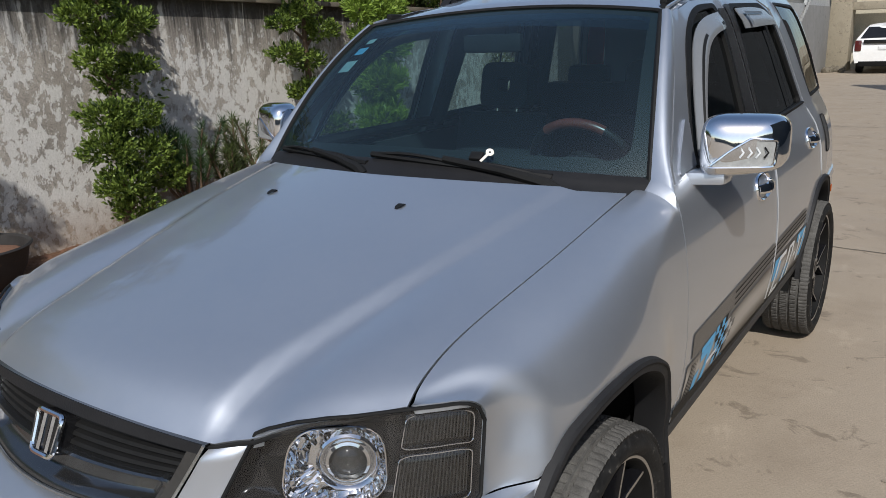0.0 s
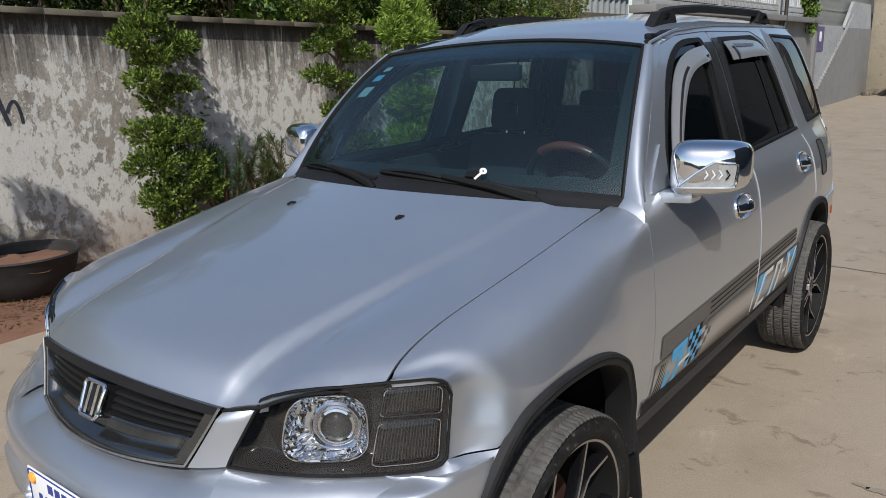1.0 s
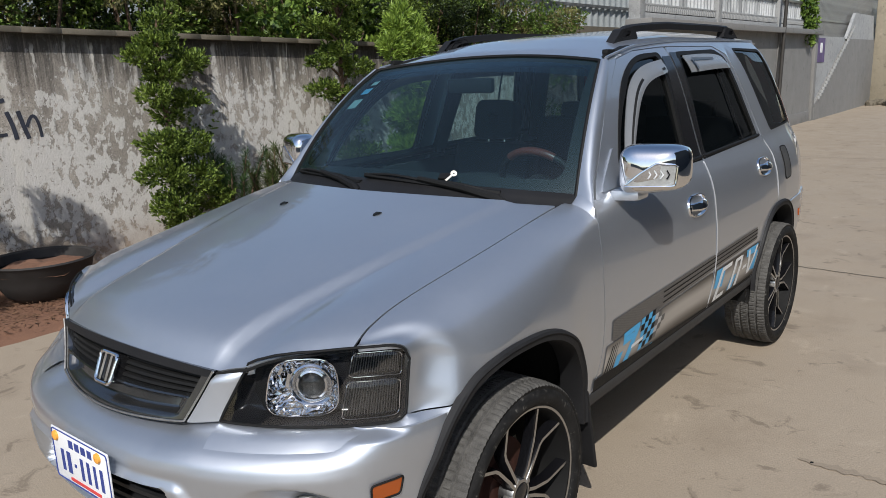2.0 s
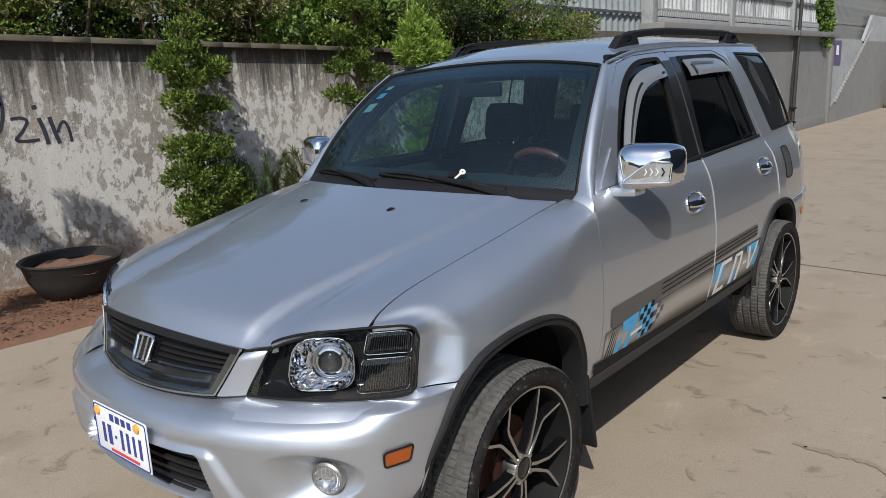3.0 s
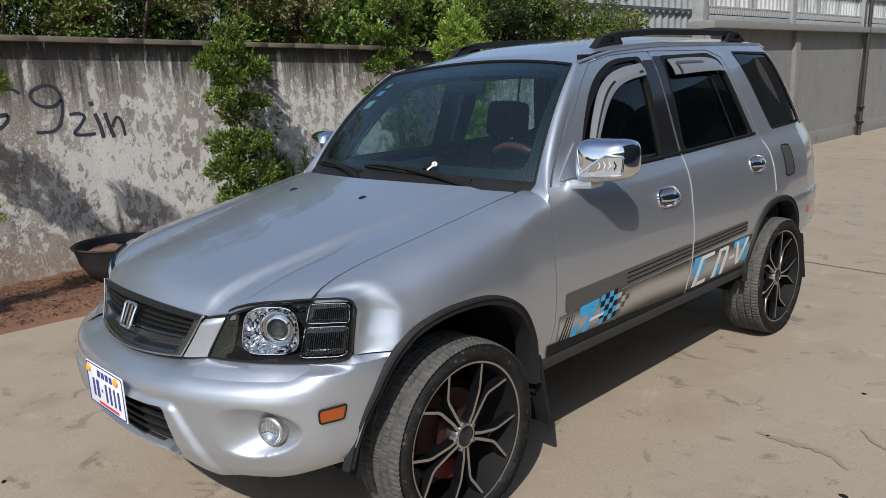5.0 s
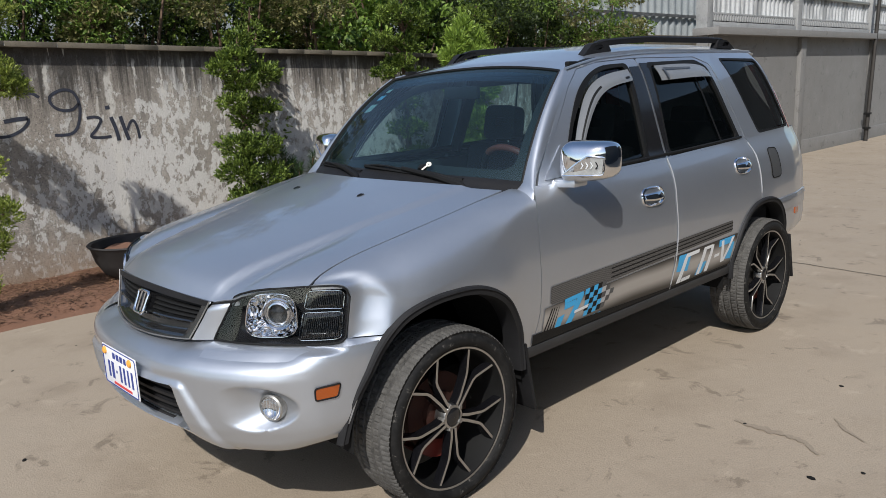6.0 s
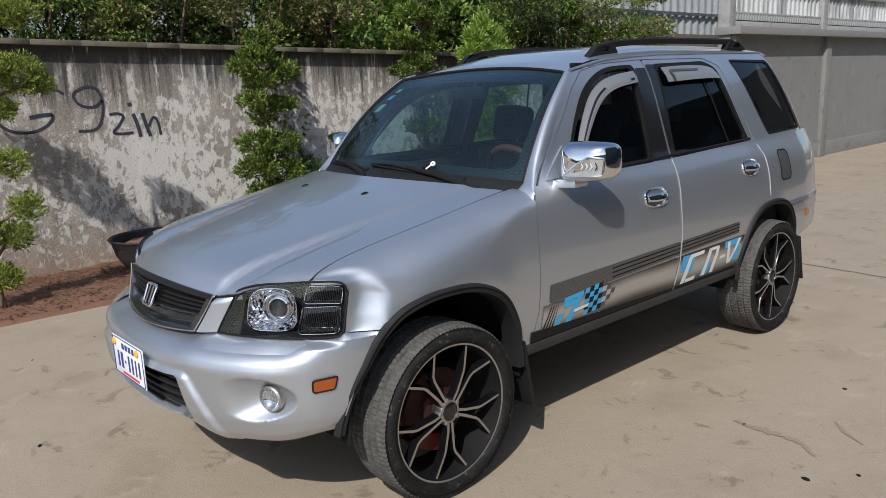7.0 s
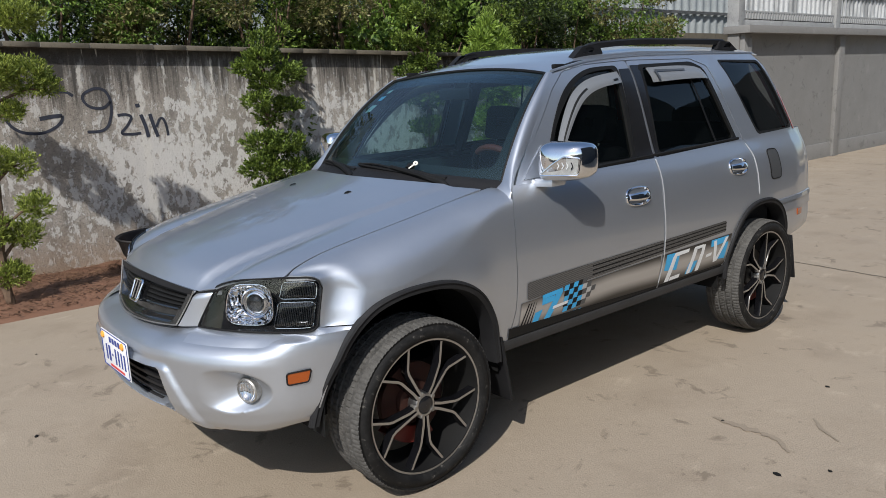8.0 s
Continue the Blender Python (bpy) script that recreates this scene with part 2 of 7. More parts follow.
STICKER = plain("blue_sticker", (0.06, 0.19, 0.30), 0.5, 0, 0.3, 60)
LENSBASE = plain("indicator_base", (0.36, 0.36, 0.345), 0.4, 0.0, 0.3, 60)
PALESTICK = plain("pale_sticker", (0.15, 0.20, 0.20), 0.5, 0, 0.25, 80)
OLDWALL = make_old_wall()
COPING = make_concrete("mossy_coping", (0.095, 0.080, 0.058), (0.190, 0.165, 0.122), (0.045, 0.040, 0.026), 2.0)
MORTAR = plain("pale_mortar", (0.36, 0.34, 0.30), 0.9, 0, 0.3, 20)
YARD = make_concrete("yard_concrete", (0.290, 0.233, 0.172), (0.365, 0.305, 0.232), (0.19, 0.145, 0.102))
# for the added walls out of view: dark, to dim what the doors reflect
SHADEWALL = plain("dark_reflection_wall", (0.048, 0.052, 0.058), 0.85, 0, 0.4, 1.5)
GREYWALL = make_concrete("grey_cement", (0.20, 0.196, 0.188), (0.235, 0.230, 0.219), (0.17, 0.166, 0.158))
PALEWALL = make_concrete("pale_plaster", (0.28, 0.285, 0.285), (0.42, 0.425, 0.42), (0.13, 0.13, 0.13), 3.0)
SOIL = make_concrete("red_soil", (0.13, 0.062, 0.036), (0.225, 0.116, 0.070), (0.060, 0.032, 0.020), 3.0)
def make_streaked():
    m = Mat("streaked_sheet", 0.6)
    col = m.mix(m.noise(1.4, 5), (0.40, 0.415, 0.42), (0.58, 0.595, 0.60))
    col = m.mix(m.math("MULTIPLY", m.ramp(m.noise(2.6, 8, 0.7, (1, 1, 0.12)), 0.50, 0.60), 0.70), col, (0.10, 0.105, 0.11))
    m.to("Base Color", m.mix(m.math("MULTIPLY", m.ramp(m.noise(22, 6, 0.7), 0.5, 0.7), 0.5), col, (0.25, 0.25, 0.24)))
    return m.m


STREAKED = make_streaked()
SHEETMETAL = plain("corrugated_metal", (0.44, 0.475, 0.48), 0.5, 0.3, 0.2, 3)
SPRAY = plain("navy_spray_paint", (0.026, 0.030, 0.045), 0.8, 0, 0.7, 18)
BARK = plain("bark", (0.13, 0.085, 0.055), 0.9, 0, 0.4, 30, 0.6)
LITTER = plain("dry_leaves", (0.125, 0.066, 0.035), 0.9, 0, 0.75, 9)
SILLBLACK = plain("sill_black", (0.034, 0.034, 0.035), 0.55, 0, 0.3)
POT = plain("old_tyre_bowl", (0.019, 0.017, 0.016), 0.7, 0, 0.5, 10, 0.4)
LEAF_PODO = make_leaf("podocarpus_leaf", (0.007, 0.022, 0.005), (0.205, 0.280, 0.055))
LEAF_YEL = make_leaf("cypress_leaf", (0.10, 0.17, 0.030), (0.29, 0.40, 0.075))
LEAF_HEDGE = make_leaf("hedge_leaf", (0.014, 0.040, 0.008), (0.22, 0.325, 0.068))
LEAF_DRY = make_leaf("olive_leaf", (0.030, 0.032, 0.012), (0.25, 0.235, 0.095))
LEAF_JUNI = make_leaf("juniper_leaf", (0.070, 0.105, 0.020), (0.33, 0.38, 0.085))
LEAF_BUSH = make_leaf("bush_needle", (0.020, 0.034, 0.010), (0.10, 0.125, 0.042))
# near-black leaf colour paints the deep shade between the rear shrubs
LEAF_SHADED = make_leaf("leaf_with_painted_shade", (0.006, 0.012, 0.004), (0.050, 0.075, 0.022))
NEEDLE = make_leaf("pine_needle", (0.014, 0.035, 0.012), (0.045, 0.085, 0.026))

BARREL = plain("wheel_barrel", (0.006, 0.006, 0.006), 0.7, 0, 0.3)
# dull, dusty plastics and rubber hardly shine
for dull in (FLARE, SILLBLACK, TREAD, DARK, SEAL, PLASTIC, SEAT, BARREL, WHEELBLACK):
    dull.node_tree.nodes["Principled BSDF"].inputs["Specular IOR Level"].default_value = 0.22


# ---------------------------------------------------------------- mesh helpers
def finish(name, bm, mat, smooth=38):
    me = bpy.data.meshes.new(name)
    bm.normal_update()
    for f in bm.faces:
        f.smooth = True
    for e in bm.edges:
        if len(e.link_faces) == 2 and e.calc_face_angle(0) > radians(smooth):
            e.smooth = False
    bm.to_mesh(me)
    bm.free()
    for mt in mat if isinstance(mat, (list, tuple)) else [mat]:
        me.materials.append(mt)
    return me


def part(name, bm, mat, parent, label="", smooth=38):
    """Links a bmesh as one mesh object under a thing or a part."""
    ob = new(name, finish(name, bm, mat, smooth))
    ob.parent = parent
    if label:
        ob["label"] = label
    return ob


def thing(name, label, category, bm=None, mat=None, group="", kind="", smooth=38):
    ob = new(name, finish(name, bm, mat, smooth) if bm else None)
    return tagged(ob, label, category, group, kind)


def lerp(a, b, t):
    return a + (b - a) * t


def smooth01(x, a=0.0, b=1.0):
    t = min(1.0, max(0.0, (x - a) / (b - a)))
    return t * t * (3 - 2 * t)


def curve(points, soft=None):
    """A piecewise linear function, softened, from (x, y) pairs in rising x."""
    xs, ys = [p[0] for p in points], [p[1] for p in points]

    def f(x):
        return float(np.interp(x, xs, ys))
    w = soft or (xs[-1] - xs[0]) * 0.025
    return lambda x: (f(x - w) + 2 * f(x - w / 2) + 2 * f(x) + 2 * f(x + w / 2) + f(x + w)) / 8


def grid(fn, nu, nv, us=None, vs=None):
    bm = bmesh.new()
    us = us or [i / nu for i in range(nu + 1)]
    vs = vs or [j / nv for j in range(nv + 1)]
    rows = [[bm.verts.new(fn(u, v)) for v in vs] for u in us]
    for i in range(len(us) - 1):
        for j in range(len(vs) - 1):
            bm.faces.new((rows[i][j], rows[i + 1][j], rows[i + 1][j + 1], rows[i][j + 1]))
    return bm


def lip(bm, depth, toward=None):
    """Folds the open edges inwards, away from the normals, to give a sheet its thickness."""
    bm.normal_update()
    edges = [e for e in bm.edges if e.is_boundary]
    normals = {v: v.normal.copy() for e in edges for v in e.verts}
    places = {tuple(round(c, 6) for c in v.co): n for v, n in normals.items()}
    made = bmesh.ops.extrude_edge_only(bm, edges=edges)
    for v in made["geom"]:
        if isinstance(v, bmesh.types.BMVert):
            v.co -= places[tuple(round(c, 6) for c in v.co)] * depth
    return bm


def mirrored(bm):
    for v in bm.verts:
        v.co.y = -v.co.y
    bmesh.ops.reverse_faces(bm, faces=bm.faces[:])
    return bm


def outward(bm, axis, sign):
    """Turns all faces so that they look along the axis."""
    bm.normal_update()
    if sum(f.normal[axis] * f.calc_area() for f in bm.faces) * sign < 0:
        bmesh.ops.reverse_faces(bm, faces=bm.faces[:])
        bm.normal_update()
    return bm


def box(bm, lo, hi, bevel=0.0):
    m = Matrix.Translation((Vector(lo) + Vector(hi)) / 2) @ Matrix.Diagonal((*(Vector(hi) - Vector(lo)), 1))
    made = bmesh.ops.create_cube(bm, size=1, matrix=m)["verts"]
    if bevel:
        edges = list({e for v in made for e in v.link_edges})
        bmesh.ops.bevel(bm, geom=edges, offset=bevel, segments=2, affect="EDGES", profile=0.6)
    return bm


def boxed(lo, hi, bevel=0.0):
    return box(bmesh.new(), lo, hi, bevel)


def tube(bm, path, radius, sides=8, caps=True):
    """A round bar along a list of places; radius may be a list."""
    path = [Vector(p) for p in path]
    radii = radius if isinstance(radius, (list, tuple)) else [radius] * len(path)
    rings, up = [], Vector((0.13, 0.29, 1)).normalized()
    for i, p in enumerate(path):
        d = (path[min(i + 1, len(path) - 1)] - path[max(i - 1, 0)]).normalized()
        a = d.cross(up if abs(d.dot(up)) < 0.95 else Vector((1, 0, 0))).normalized()
        b = d.cross(a)
        rings.append([bm.verts.new(p + (a * math.cos(k) + b * math.sin(k)) * radii[i]) for k in [2 * math.pi * s / sides for s in range(sides)]])
    for r0, r1 in zip(rings, rings[1:]):
        for s in range(sides):
            bm.faces.new((r0[s], r0[(s + 1) % sides], r1[(s + 1) % sides], r1[s]))
    if caps:
        bm.faces.new(rings[0][::-1])
        bm.faces.new(rings[-1])
    return bm


def lathe(bm, profile, turns=48, place=Matrix.Identity(4)):
    """Turns (radius, height) pairs about the local z axis."""
    rings = []
    for r, h in profile:
        rings.append([bm.verts.new(place @ Vector((r * math.cos(a), r * math.sin(a), h))) for a in [2 * math.pi * k / turns for k in range(turns)]])
    for r0, r1 in zip(rings, rings[1:]):
        for k in range(turns):
            bm.faces.new((r0[k], r0[(k + 1) % turns], r1[(k + 1) % turns], r1[k]))
    return bm


def ribbon(bm, pts, width, normal, lift=0.0):
    """A flat stroke of even width along places that lie on a sheet with that normal."""
    pts, n = [Vector(p) for p in pts], Vector(normal)
    rails = []
    for i, p in enumerate(pts):
        d = (pts[min(i + 1, len(pts) - 1)] - pts[max(i - 1, 0)]).normalized()
        s = d.cross(n).normalized() * width / 2
        rails.append((bm.verts.new(p + s + n * lift), bm.verts.new(p - s + n * lift)))
    for (a, b), (c, d) in zip(rails, rails[1:]):
        bm.faces.new((a, c, d, b))
    return bm


def filled(outline, holes, place):
    """A flat shape with holes, from loops of (u, v), laid on place(u, v)."""
    bm = bmesh.new()
    edges = []
    for loop in [outline] + list(holes):
        vs = [bm.verts.new((u, v, 0)) for u, v in loop]
        edges += [bm.edges.new((vs[i], vs[(i + 1) % len(vs)])) for i in range(len(vs))]
    bmesh.ops.triangle_fill(bm, use_beauty=True, use_dissolve=False, edges=edges)
    for v in bm.verts:
        v.co = place(v.co.x, v.co.y)
    return bm


def rounded(points, radius, steps=5, dense=0.05):
    """Rounds a polygon's corners and adds points along its long sides. radius: one, or one a corner."""
    pts, out = [Vector(p) for p in points], []
    n = len(pts)
    rad = radius if isinstance(radius, (list, tuple)) else [radius] * n
    for i, p in enumerate(pts):
        a, b = (pts[i - 1] - p), (pts[(i + 1) % n] - p)
        r = min(rad[i], a.length * 0.45, b.length * 0.45)
        p0, p1 = p + a.normalized() * r, p + b.normalized() * r
        for k in range(steps + 1):
            t = k / steps
            out.append(p0 * (1 - t) ** 2 + p * 2 * t * (1 - t) + p1 * t * t)
    dense_out = []
    for i, p in enumerate(out):
        q = out[(i + 1) % len(out)]
        m = max(1, int((q - p).length / dense))
        dense_out += [tuple(p.lerp(q, k / m)) for k in range(m)]
    return dense_out


# ---------------------------------------------------------------- the car's surfaces (front +x, its left +y, front axle at x = 0)
WIDTH = curve([(0.28, 0.775), (0.42, 0.812), (0.50, 0.830), (0.60, 0.846), (0.72, 0.852), (0.85, 0.848), (0.97, 0.834), (1.05, 0.810), (1.10, 0.785),
               (1.14, 0.757), (1.25, 0.722), (1.40, 0.672), (1.50, 0.632), (1.56, 0.603), (1.60, 0.575), (1.66, 0.52)])
TAPER = curve([(-3.45, 0.85), (-3.30, 0.91), (-3.10, 0.955), (-2.70, 0.99), (-2.30, 1.0), (-0.40, 1.0), (0.0, 0.996), (0.20, 0.985), (0.29, 0.970), (0.36, 0.942), (0.42, 0.905), (0.55, 0.82)], 0.045)


BULGE = curve([(-0.1, 0.0), (0.20, 0.002), (0.30, 0.020), (0.36, 0.037), (0.42, 0.054), (0.48, 0.060), (0.55, 0.07)])


PINCH = curve([(0.0, 0.0), (0.14, 0.003), (0.25, 0.013), (0.36, 0.027), (0.42, 0.033), (0.55, 0.035)])


def side_y(x, z):
    y = WIDTH(z) * TAPER(x) + BULGE(x) * (1 - smooth01(z, 0.70, 0.86))
    # the panels swell towards the front wheel opening
    r = ((abs(x) / 0.425) ** 2.4 + (max(0.0, z - 0.36) / 0.465) ** 2.4) ** (1 / 2.4)
    y += 0.022 * (1 - smooth01(r, 0.98, 1.42)) * smooth01(z, 0.60, 0.78) * (1 - smooth01(x, 0.08, 0.36)) * (1 - smooth01(-x, 0.25, 0.46))
    return y - PINCH(x) * smooth01(z, 0.73, 0.87) if x > 0 else y


def lift(x, z):
    """How much higher the cab's upper part stands towards the rear."""
    return 0.016 * smooth01(z, 1.25, 1.55) * smooth01(-x, 0.95, 1.7)


def on_side(x, z, out=0.0):
    return Vector((x, side_y(x, z) + out, z + lift(x, z)))


def belt(x):
    return float(np.interp(x, [-3.3, -2.4, -0.55], [1.168, 1.158, 1.112]))


def arch(x, cx, a, b, cz=0.36, n=2.4):
    t = abs(x - cx) / a
    return cz + b * (1 - min(1, t) ** n) ** (1 / n)


FRONT_ARCH, REAR_ARCH = (0.0, 0.425, 0.465), (-2.59, 0.395, 0.448)
EDGE_F = curve([(0.44, -0.462), (0.50, -0.480), (0.60, -0.505), (0.73, -0.512), (0.85, -0.510), (0.99, -0.520), (1.05, -0.538), (1.16, -0.575)])
EDGE_B = curve([(0.44, -1.540), (0.65, -1.568), (0.76, -1.575), (0.92, -1.572), (1.16, -1.600)])
EDGE_C = curve([(0.44, -2.53), (0.85, -2.55), (1.06, -2.54), (1.16, -2.50)])
ROOF_EDGE = curve([(-3.15, 1.618), (-2.9, 1.624), (-2.4, 1.622), (-1.8, 1.616), (-1.3, 1.598), (-1.03, 1.562), (-0.9, 1.53)])
ROOF_MID = curve([(-3.2, 1.676), (-2.6, 1.694), (-1.9, 1.697), (-1.4, 1.666), (-1.07, 1.600), (-0.9, 1.56)])

car = thing("car", "silver compact SUV with black alloy wheels and chrome mirrors", "car")


def hood_front(y):
    a = abs(y)
    if a <= 0.38:
        return Vector((0.692 - 0.26 * a * a, y, 0.866 - 0.012 * (a / 0.38) ** 2))
    x = float(np.interp(a, [0.38, 0.48, 0.575, 0.68], [0.6545, 0.602, 0.538, 0.447]))
    z = float(np.interp(a, [0.38, 0.455, 0.485, 0.53, 0.58, 0.68], [0.854, 0.863, 0.877, 0.891, 0.899, 0.910]))
    return Vector((x, y, z))


def hood_point(q, v):
    front = hood_front(q * 0.668)
    back = Vector((-0.290 - 0.180 * q * q, q * 0.688, 1.132 - 0.028 * q * q))
    p = front.lerp(back, v)
    waist = 12.2 * v * (1 - v) ** 4
    p.y *= 1 - 0.024 * waist
    shape = (1 - (1 - v) ** 11) * (1 - v) * 1.35
    p.z += (0.029 - 0.008 * q * q) * shape
    rq = lerp(0.56, 0.80, v) - 0.025 * waist
    # pressed edge on either side: a narrow steep band between two calm faces
    drop = lerp(0.024, 0.009, v)
    p.z += drop * (0.30 + 0.55 * abs(q) - smooth01(abs(q), rq - 0.022, rq + 0.028)) * smooth01(v, -0.05, 0.10)
    p.z -= lerp(0.014, 0.004, smooth01(abs(q), 0.5, 0.65)) * (1 - smooth01(v, 0.0, 0.055))
    return p


def make_hood():
    qs = [-1 + 2 * i / 72 for i in range(73)]
    vs = [(j / 36) ** 1.3 for j in range(37)]
    bm = grid(lambda q, v: hood_point(q, v), 0, 0, qs, vs)
    lip(outward(bm, 2, 1), 0.007)
    return part("hood", bm, PAINT, car)


def gap_line(x):
    """The fender's upper edge beside the hood."""
    v = min(1, max(0, (0.449 - x) / (0.449 + 0.470)))
    p = hood_point(1, v)
    return p.y + 0.0022, p.z - 0.001


def lamp_edge(v):
    """The fender's front edge: from the hood's corner over the lamp and down its outer side."""
    roll = 0.42
    if v < roll:
        t = v / roll
        p = lamp_point((lerp(0.72, 1.0, t) - 0.02 - LAMP_LEFT) / (0.98 - LAMP_LEFT), 1.0, 0.001) + Vector((-0.002, 0.003 * t, 0.005))
        return Vector((0.452, 0.6725, 0.905)).lerp(p, smooth01(t, 0.0, 0.16))
    t = (v - roll) / (1 - roll)
    p = lamp_point(1.0, lerp(1.0, 0.0, t), 0.001) + Vector((-0.003, 0.003, 0.005 * (1 - t)))
    p.z = lerp(p.z, 0.731, smooth01(t, 0.6, 1.0))
    return p


def fender_point(u, v):
    f = lamp_edge(v)
    x = lerp(f.x, -0.512, u)
    yg, zg = gap_line(x)
    zr = zg - lerp(lerp(0.065, 0.165, smooth01(x, 0.42, 0.10)), 0.048, smooth01(u, 0.50, 1.0))
    if x > FRONT_ARCH[1] - 0.012:
        zb = 0.729
    elif x < -FRONT_ARCH[1] + 0.004:
        zb = 0.455
    else:
        zb = arch(x, *FRONT_ARCH) - 0.008
        if x > 0.28:
            zb = max(zb, 0.729)
        if x < -0.3:
            zb = max(zb, 0.455)
    zr = max(zr, zb + 0.012)
    roll = 0.42
    if v < roll:
        t = v / roll
        a, c = Vector((x, yg, zg)), Vector((x, side_y(x, zr), zr))
        b = Vector((x, lerp(yg, side_y(x, zr), lerp(lerp(0.95, 0.74, smooth01(u, 0, 0.25)), 0.62, smooth01(u, 0.6, 1.0))), zg - lerp(0.006, 0.016, smooth01(u, 0.05, 0.3) * (1 - smooth01(u, 0.6, 1.0)))))
        p = a * (1 - t) ** 2 + b * 2 * t * (1 - t) + c * t * t
    else:
        z = lerp(zr, zb, (v - roll) / (1 - roll))
        p = on_side(x, z)
    w = 1 - smooth01(u, 0.0, lerp(0.025, 0.15, smooth01(v, 0.0, 0.22)))
    p.y, p.z = lerp(p.y, f.y, w), lerp(p.z, f.z, w)
    p.x += (EDGE_F(p.z) + 0.512) * smooth01(u, 0.75, 1.0)
    return p


def make_fender():
    us = sorted({0.5 - 0.5 * math.cos(math.pi * i / 60) for i in range(61)})
    vs = [i / 34 for i in range(35)]
    return lip(outward(grid(fender_point, 0, 0, us, vs), 1, 1), 0.016)


def side_panel(x0, x1, bottom, top, edge0, edge1, nx=44, nz=26):
    """A body panel between two seams, which bends with the car's side."""
    mid0, mid1 = edge0(0.8), edge1(0.8)

    def fn(u, v):
        x = lerp(mid0, mid1, u)
        z = lerp(bottom(x), top(x), v)
        x += (edge0(z) - mid0) * (1 - smooth01(u, 0, 0.35)) + (edge1(z) - mid1) * smooth01(u, 0.65, 1)
        return on_side(x, z)
    return lip(outward(grid(fn, nx, nz), 1, 1), 0.016)


def flat_edge(x):
    return lambda z: x


def bend(a, b, c, d, n=12):
    """Points along a smooth line from a to d, drawn by b and c."""
    return [tuple(a[i] * (1 - t) ** 3 + 3 * b[i] * t * (1 - t) ** 2 + 3 * c[i] * t * t * (1 - t) + d[i] * t ** 3 for i in (0, 1)) for t in [k / n for k in range(n + 1)]]


FRONT_WINDOW = bend((-0.80, 1.130), (-0.925, 1.36), (-1.075, 1.572), (-1.36, 1.572)) + [(-1.50, 1.574), (-1.455, 1.135)]
REAR_WINDOW = [(-1.640, 1.138), (-1.690, 1.572), (-2.18, 1.578), (-2.27, 1.545), (-2.425, 1.162)]
QUARTER_WINDOW = [(-2.690, 1.172), (-2.475, 1.592), (-2.965, 1.585), (-3.205, 1.180)]
FRONT_FRAME = [(-0.60, 1.112), (-0.83, 1.335), (-0.985, 1.490), (-1.095, 1.565), (-1.26, 1.590), (-1.605, 1.598), (-1.600, 1.124)]
REAR_FRAME = [(-1.606, 1.126), (-1.611, 1.598), (-2.20, 1.600), (-2.325, 1.560), (-2.44, 1.300), (-2.495, 1.158)]


def shrink(points, d):
    c = sum((Vector(p) for p in points), Vector((0, 0))) / len(points)
    out = []
    for p in points:
        v = Vector(p) - c
        out.append(tuple(c + v * (1 - d / v.length)))
    return out


def window_ring(outer, inner, out=0.0, depth=0.02, r0=0.03, r1=0.035):
    bm = filled(rounded(outer, r0), [rounded(inner, r1)], lambda x, z: on_side(x, z, out))
    return lip(outward(bm, 1, 1), depth)


def pane(outline, out=-0.012, r=0.035):
    """A curved pane: rows from its lower to its upper edge."""
    loop = rounded(outline, r, dense=0.03)
    zs = [p[1] for p in loop]
    z0, z1 = min(zs) + 0.0005, max(zs) - 0.0005

    def span(z):
        hits = []
        for (xa, za), (xb, zb) in zip(loop, loop[1:] + loop[:1]):
            if (za - z) * (zb - z) <= 0 and za != zb:
                hits.append(xa + (xb - xa) * (z - za) / (zb - za))
        return (max(hits), min(hits)) if hits else (0, 0)

    def fn(u, v):
        z = lerp(z0, z1, v)
        a, b = span(z)
        x = lerp(a, b, u)
        return on_side(x, z, out)
    return outward(grid(fn, 10, 22), 1, 1)


# ---------------------------------------------------------------- front of the car
PLAN = [(0.0, 0.846), (0.15, 0.840), (0.30, 0.819), (0.45, 0.774), (0.59, 0.702), (0.69, 0.625), (0.762, 0.548), (0.802, 0.470), (0.826, 0.395), (0.840, 0.33), (0.846, 0.27)]


def plan_curve():
    pts = [Vector((x, y, 0)) for y, x in PLAN]
    fine = []
    for i in range(len(pts) - 1):
        p0, p1, p2, p3 = pts[max(0, i - 1)], pts[i], pts[i + 1], pts[min(len(pts) - 1, i + 2)]
        if i == 0:
            p0 = Vector((p2.x, -p2.y, 0))
        for k in range(12):
            t = k / 12
            fine.append(0.5 * (2 * p1 + (p2 - p0) * t + (2 * p0 - 5 * p1 + 4 * p2 - p3) * t * t + (3 * p1 - p0 - 3 * p2 + p3) * t ** 3))
    fine.append(pts[-1])
    return fine


PLAN_FINE = plan_curve()
PLAN_LEN = [0.0]
for pa, pb in zip(PLAN_FINE, PLAN_FINE[1:]):
    PLAN_LEN.append(PLAN_LEN[-1] + (pb - pa).length)


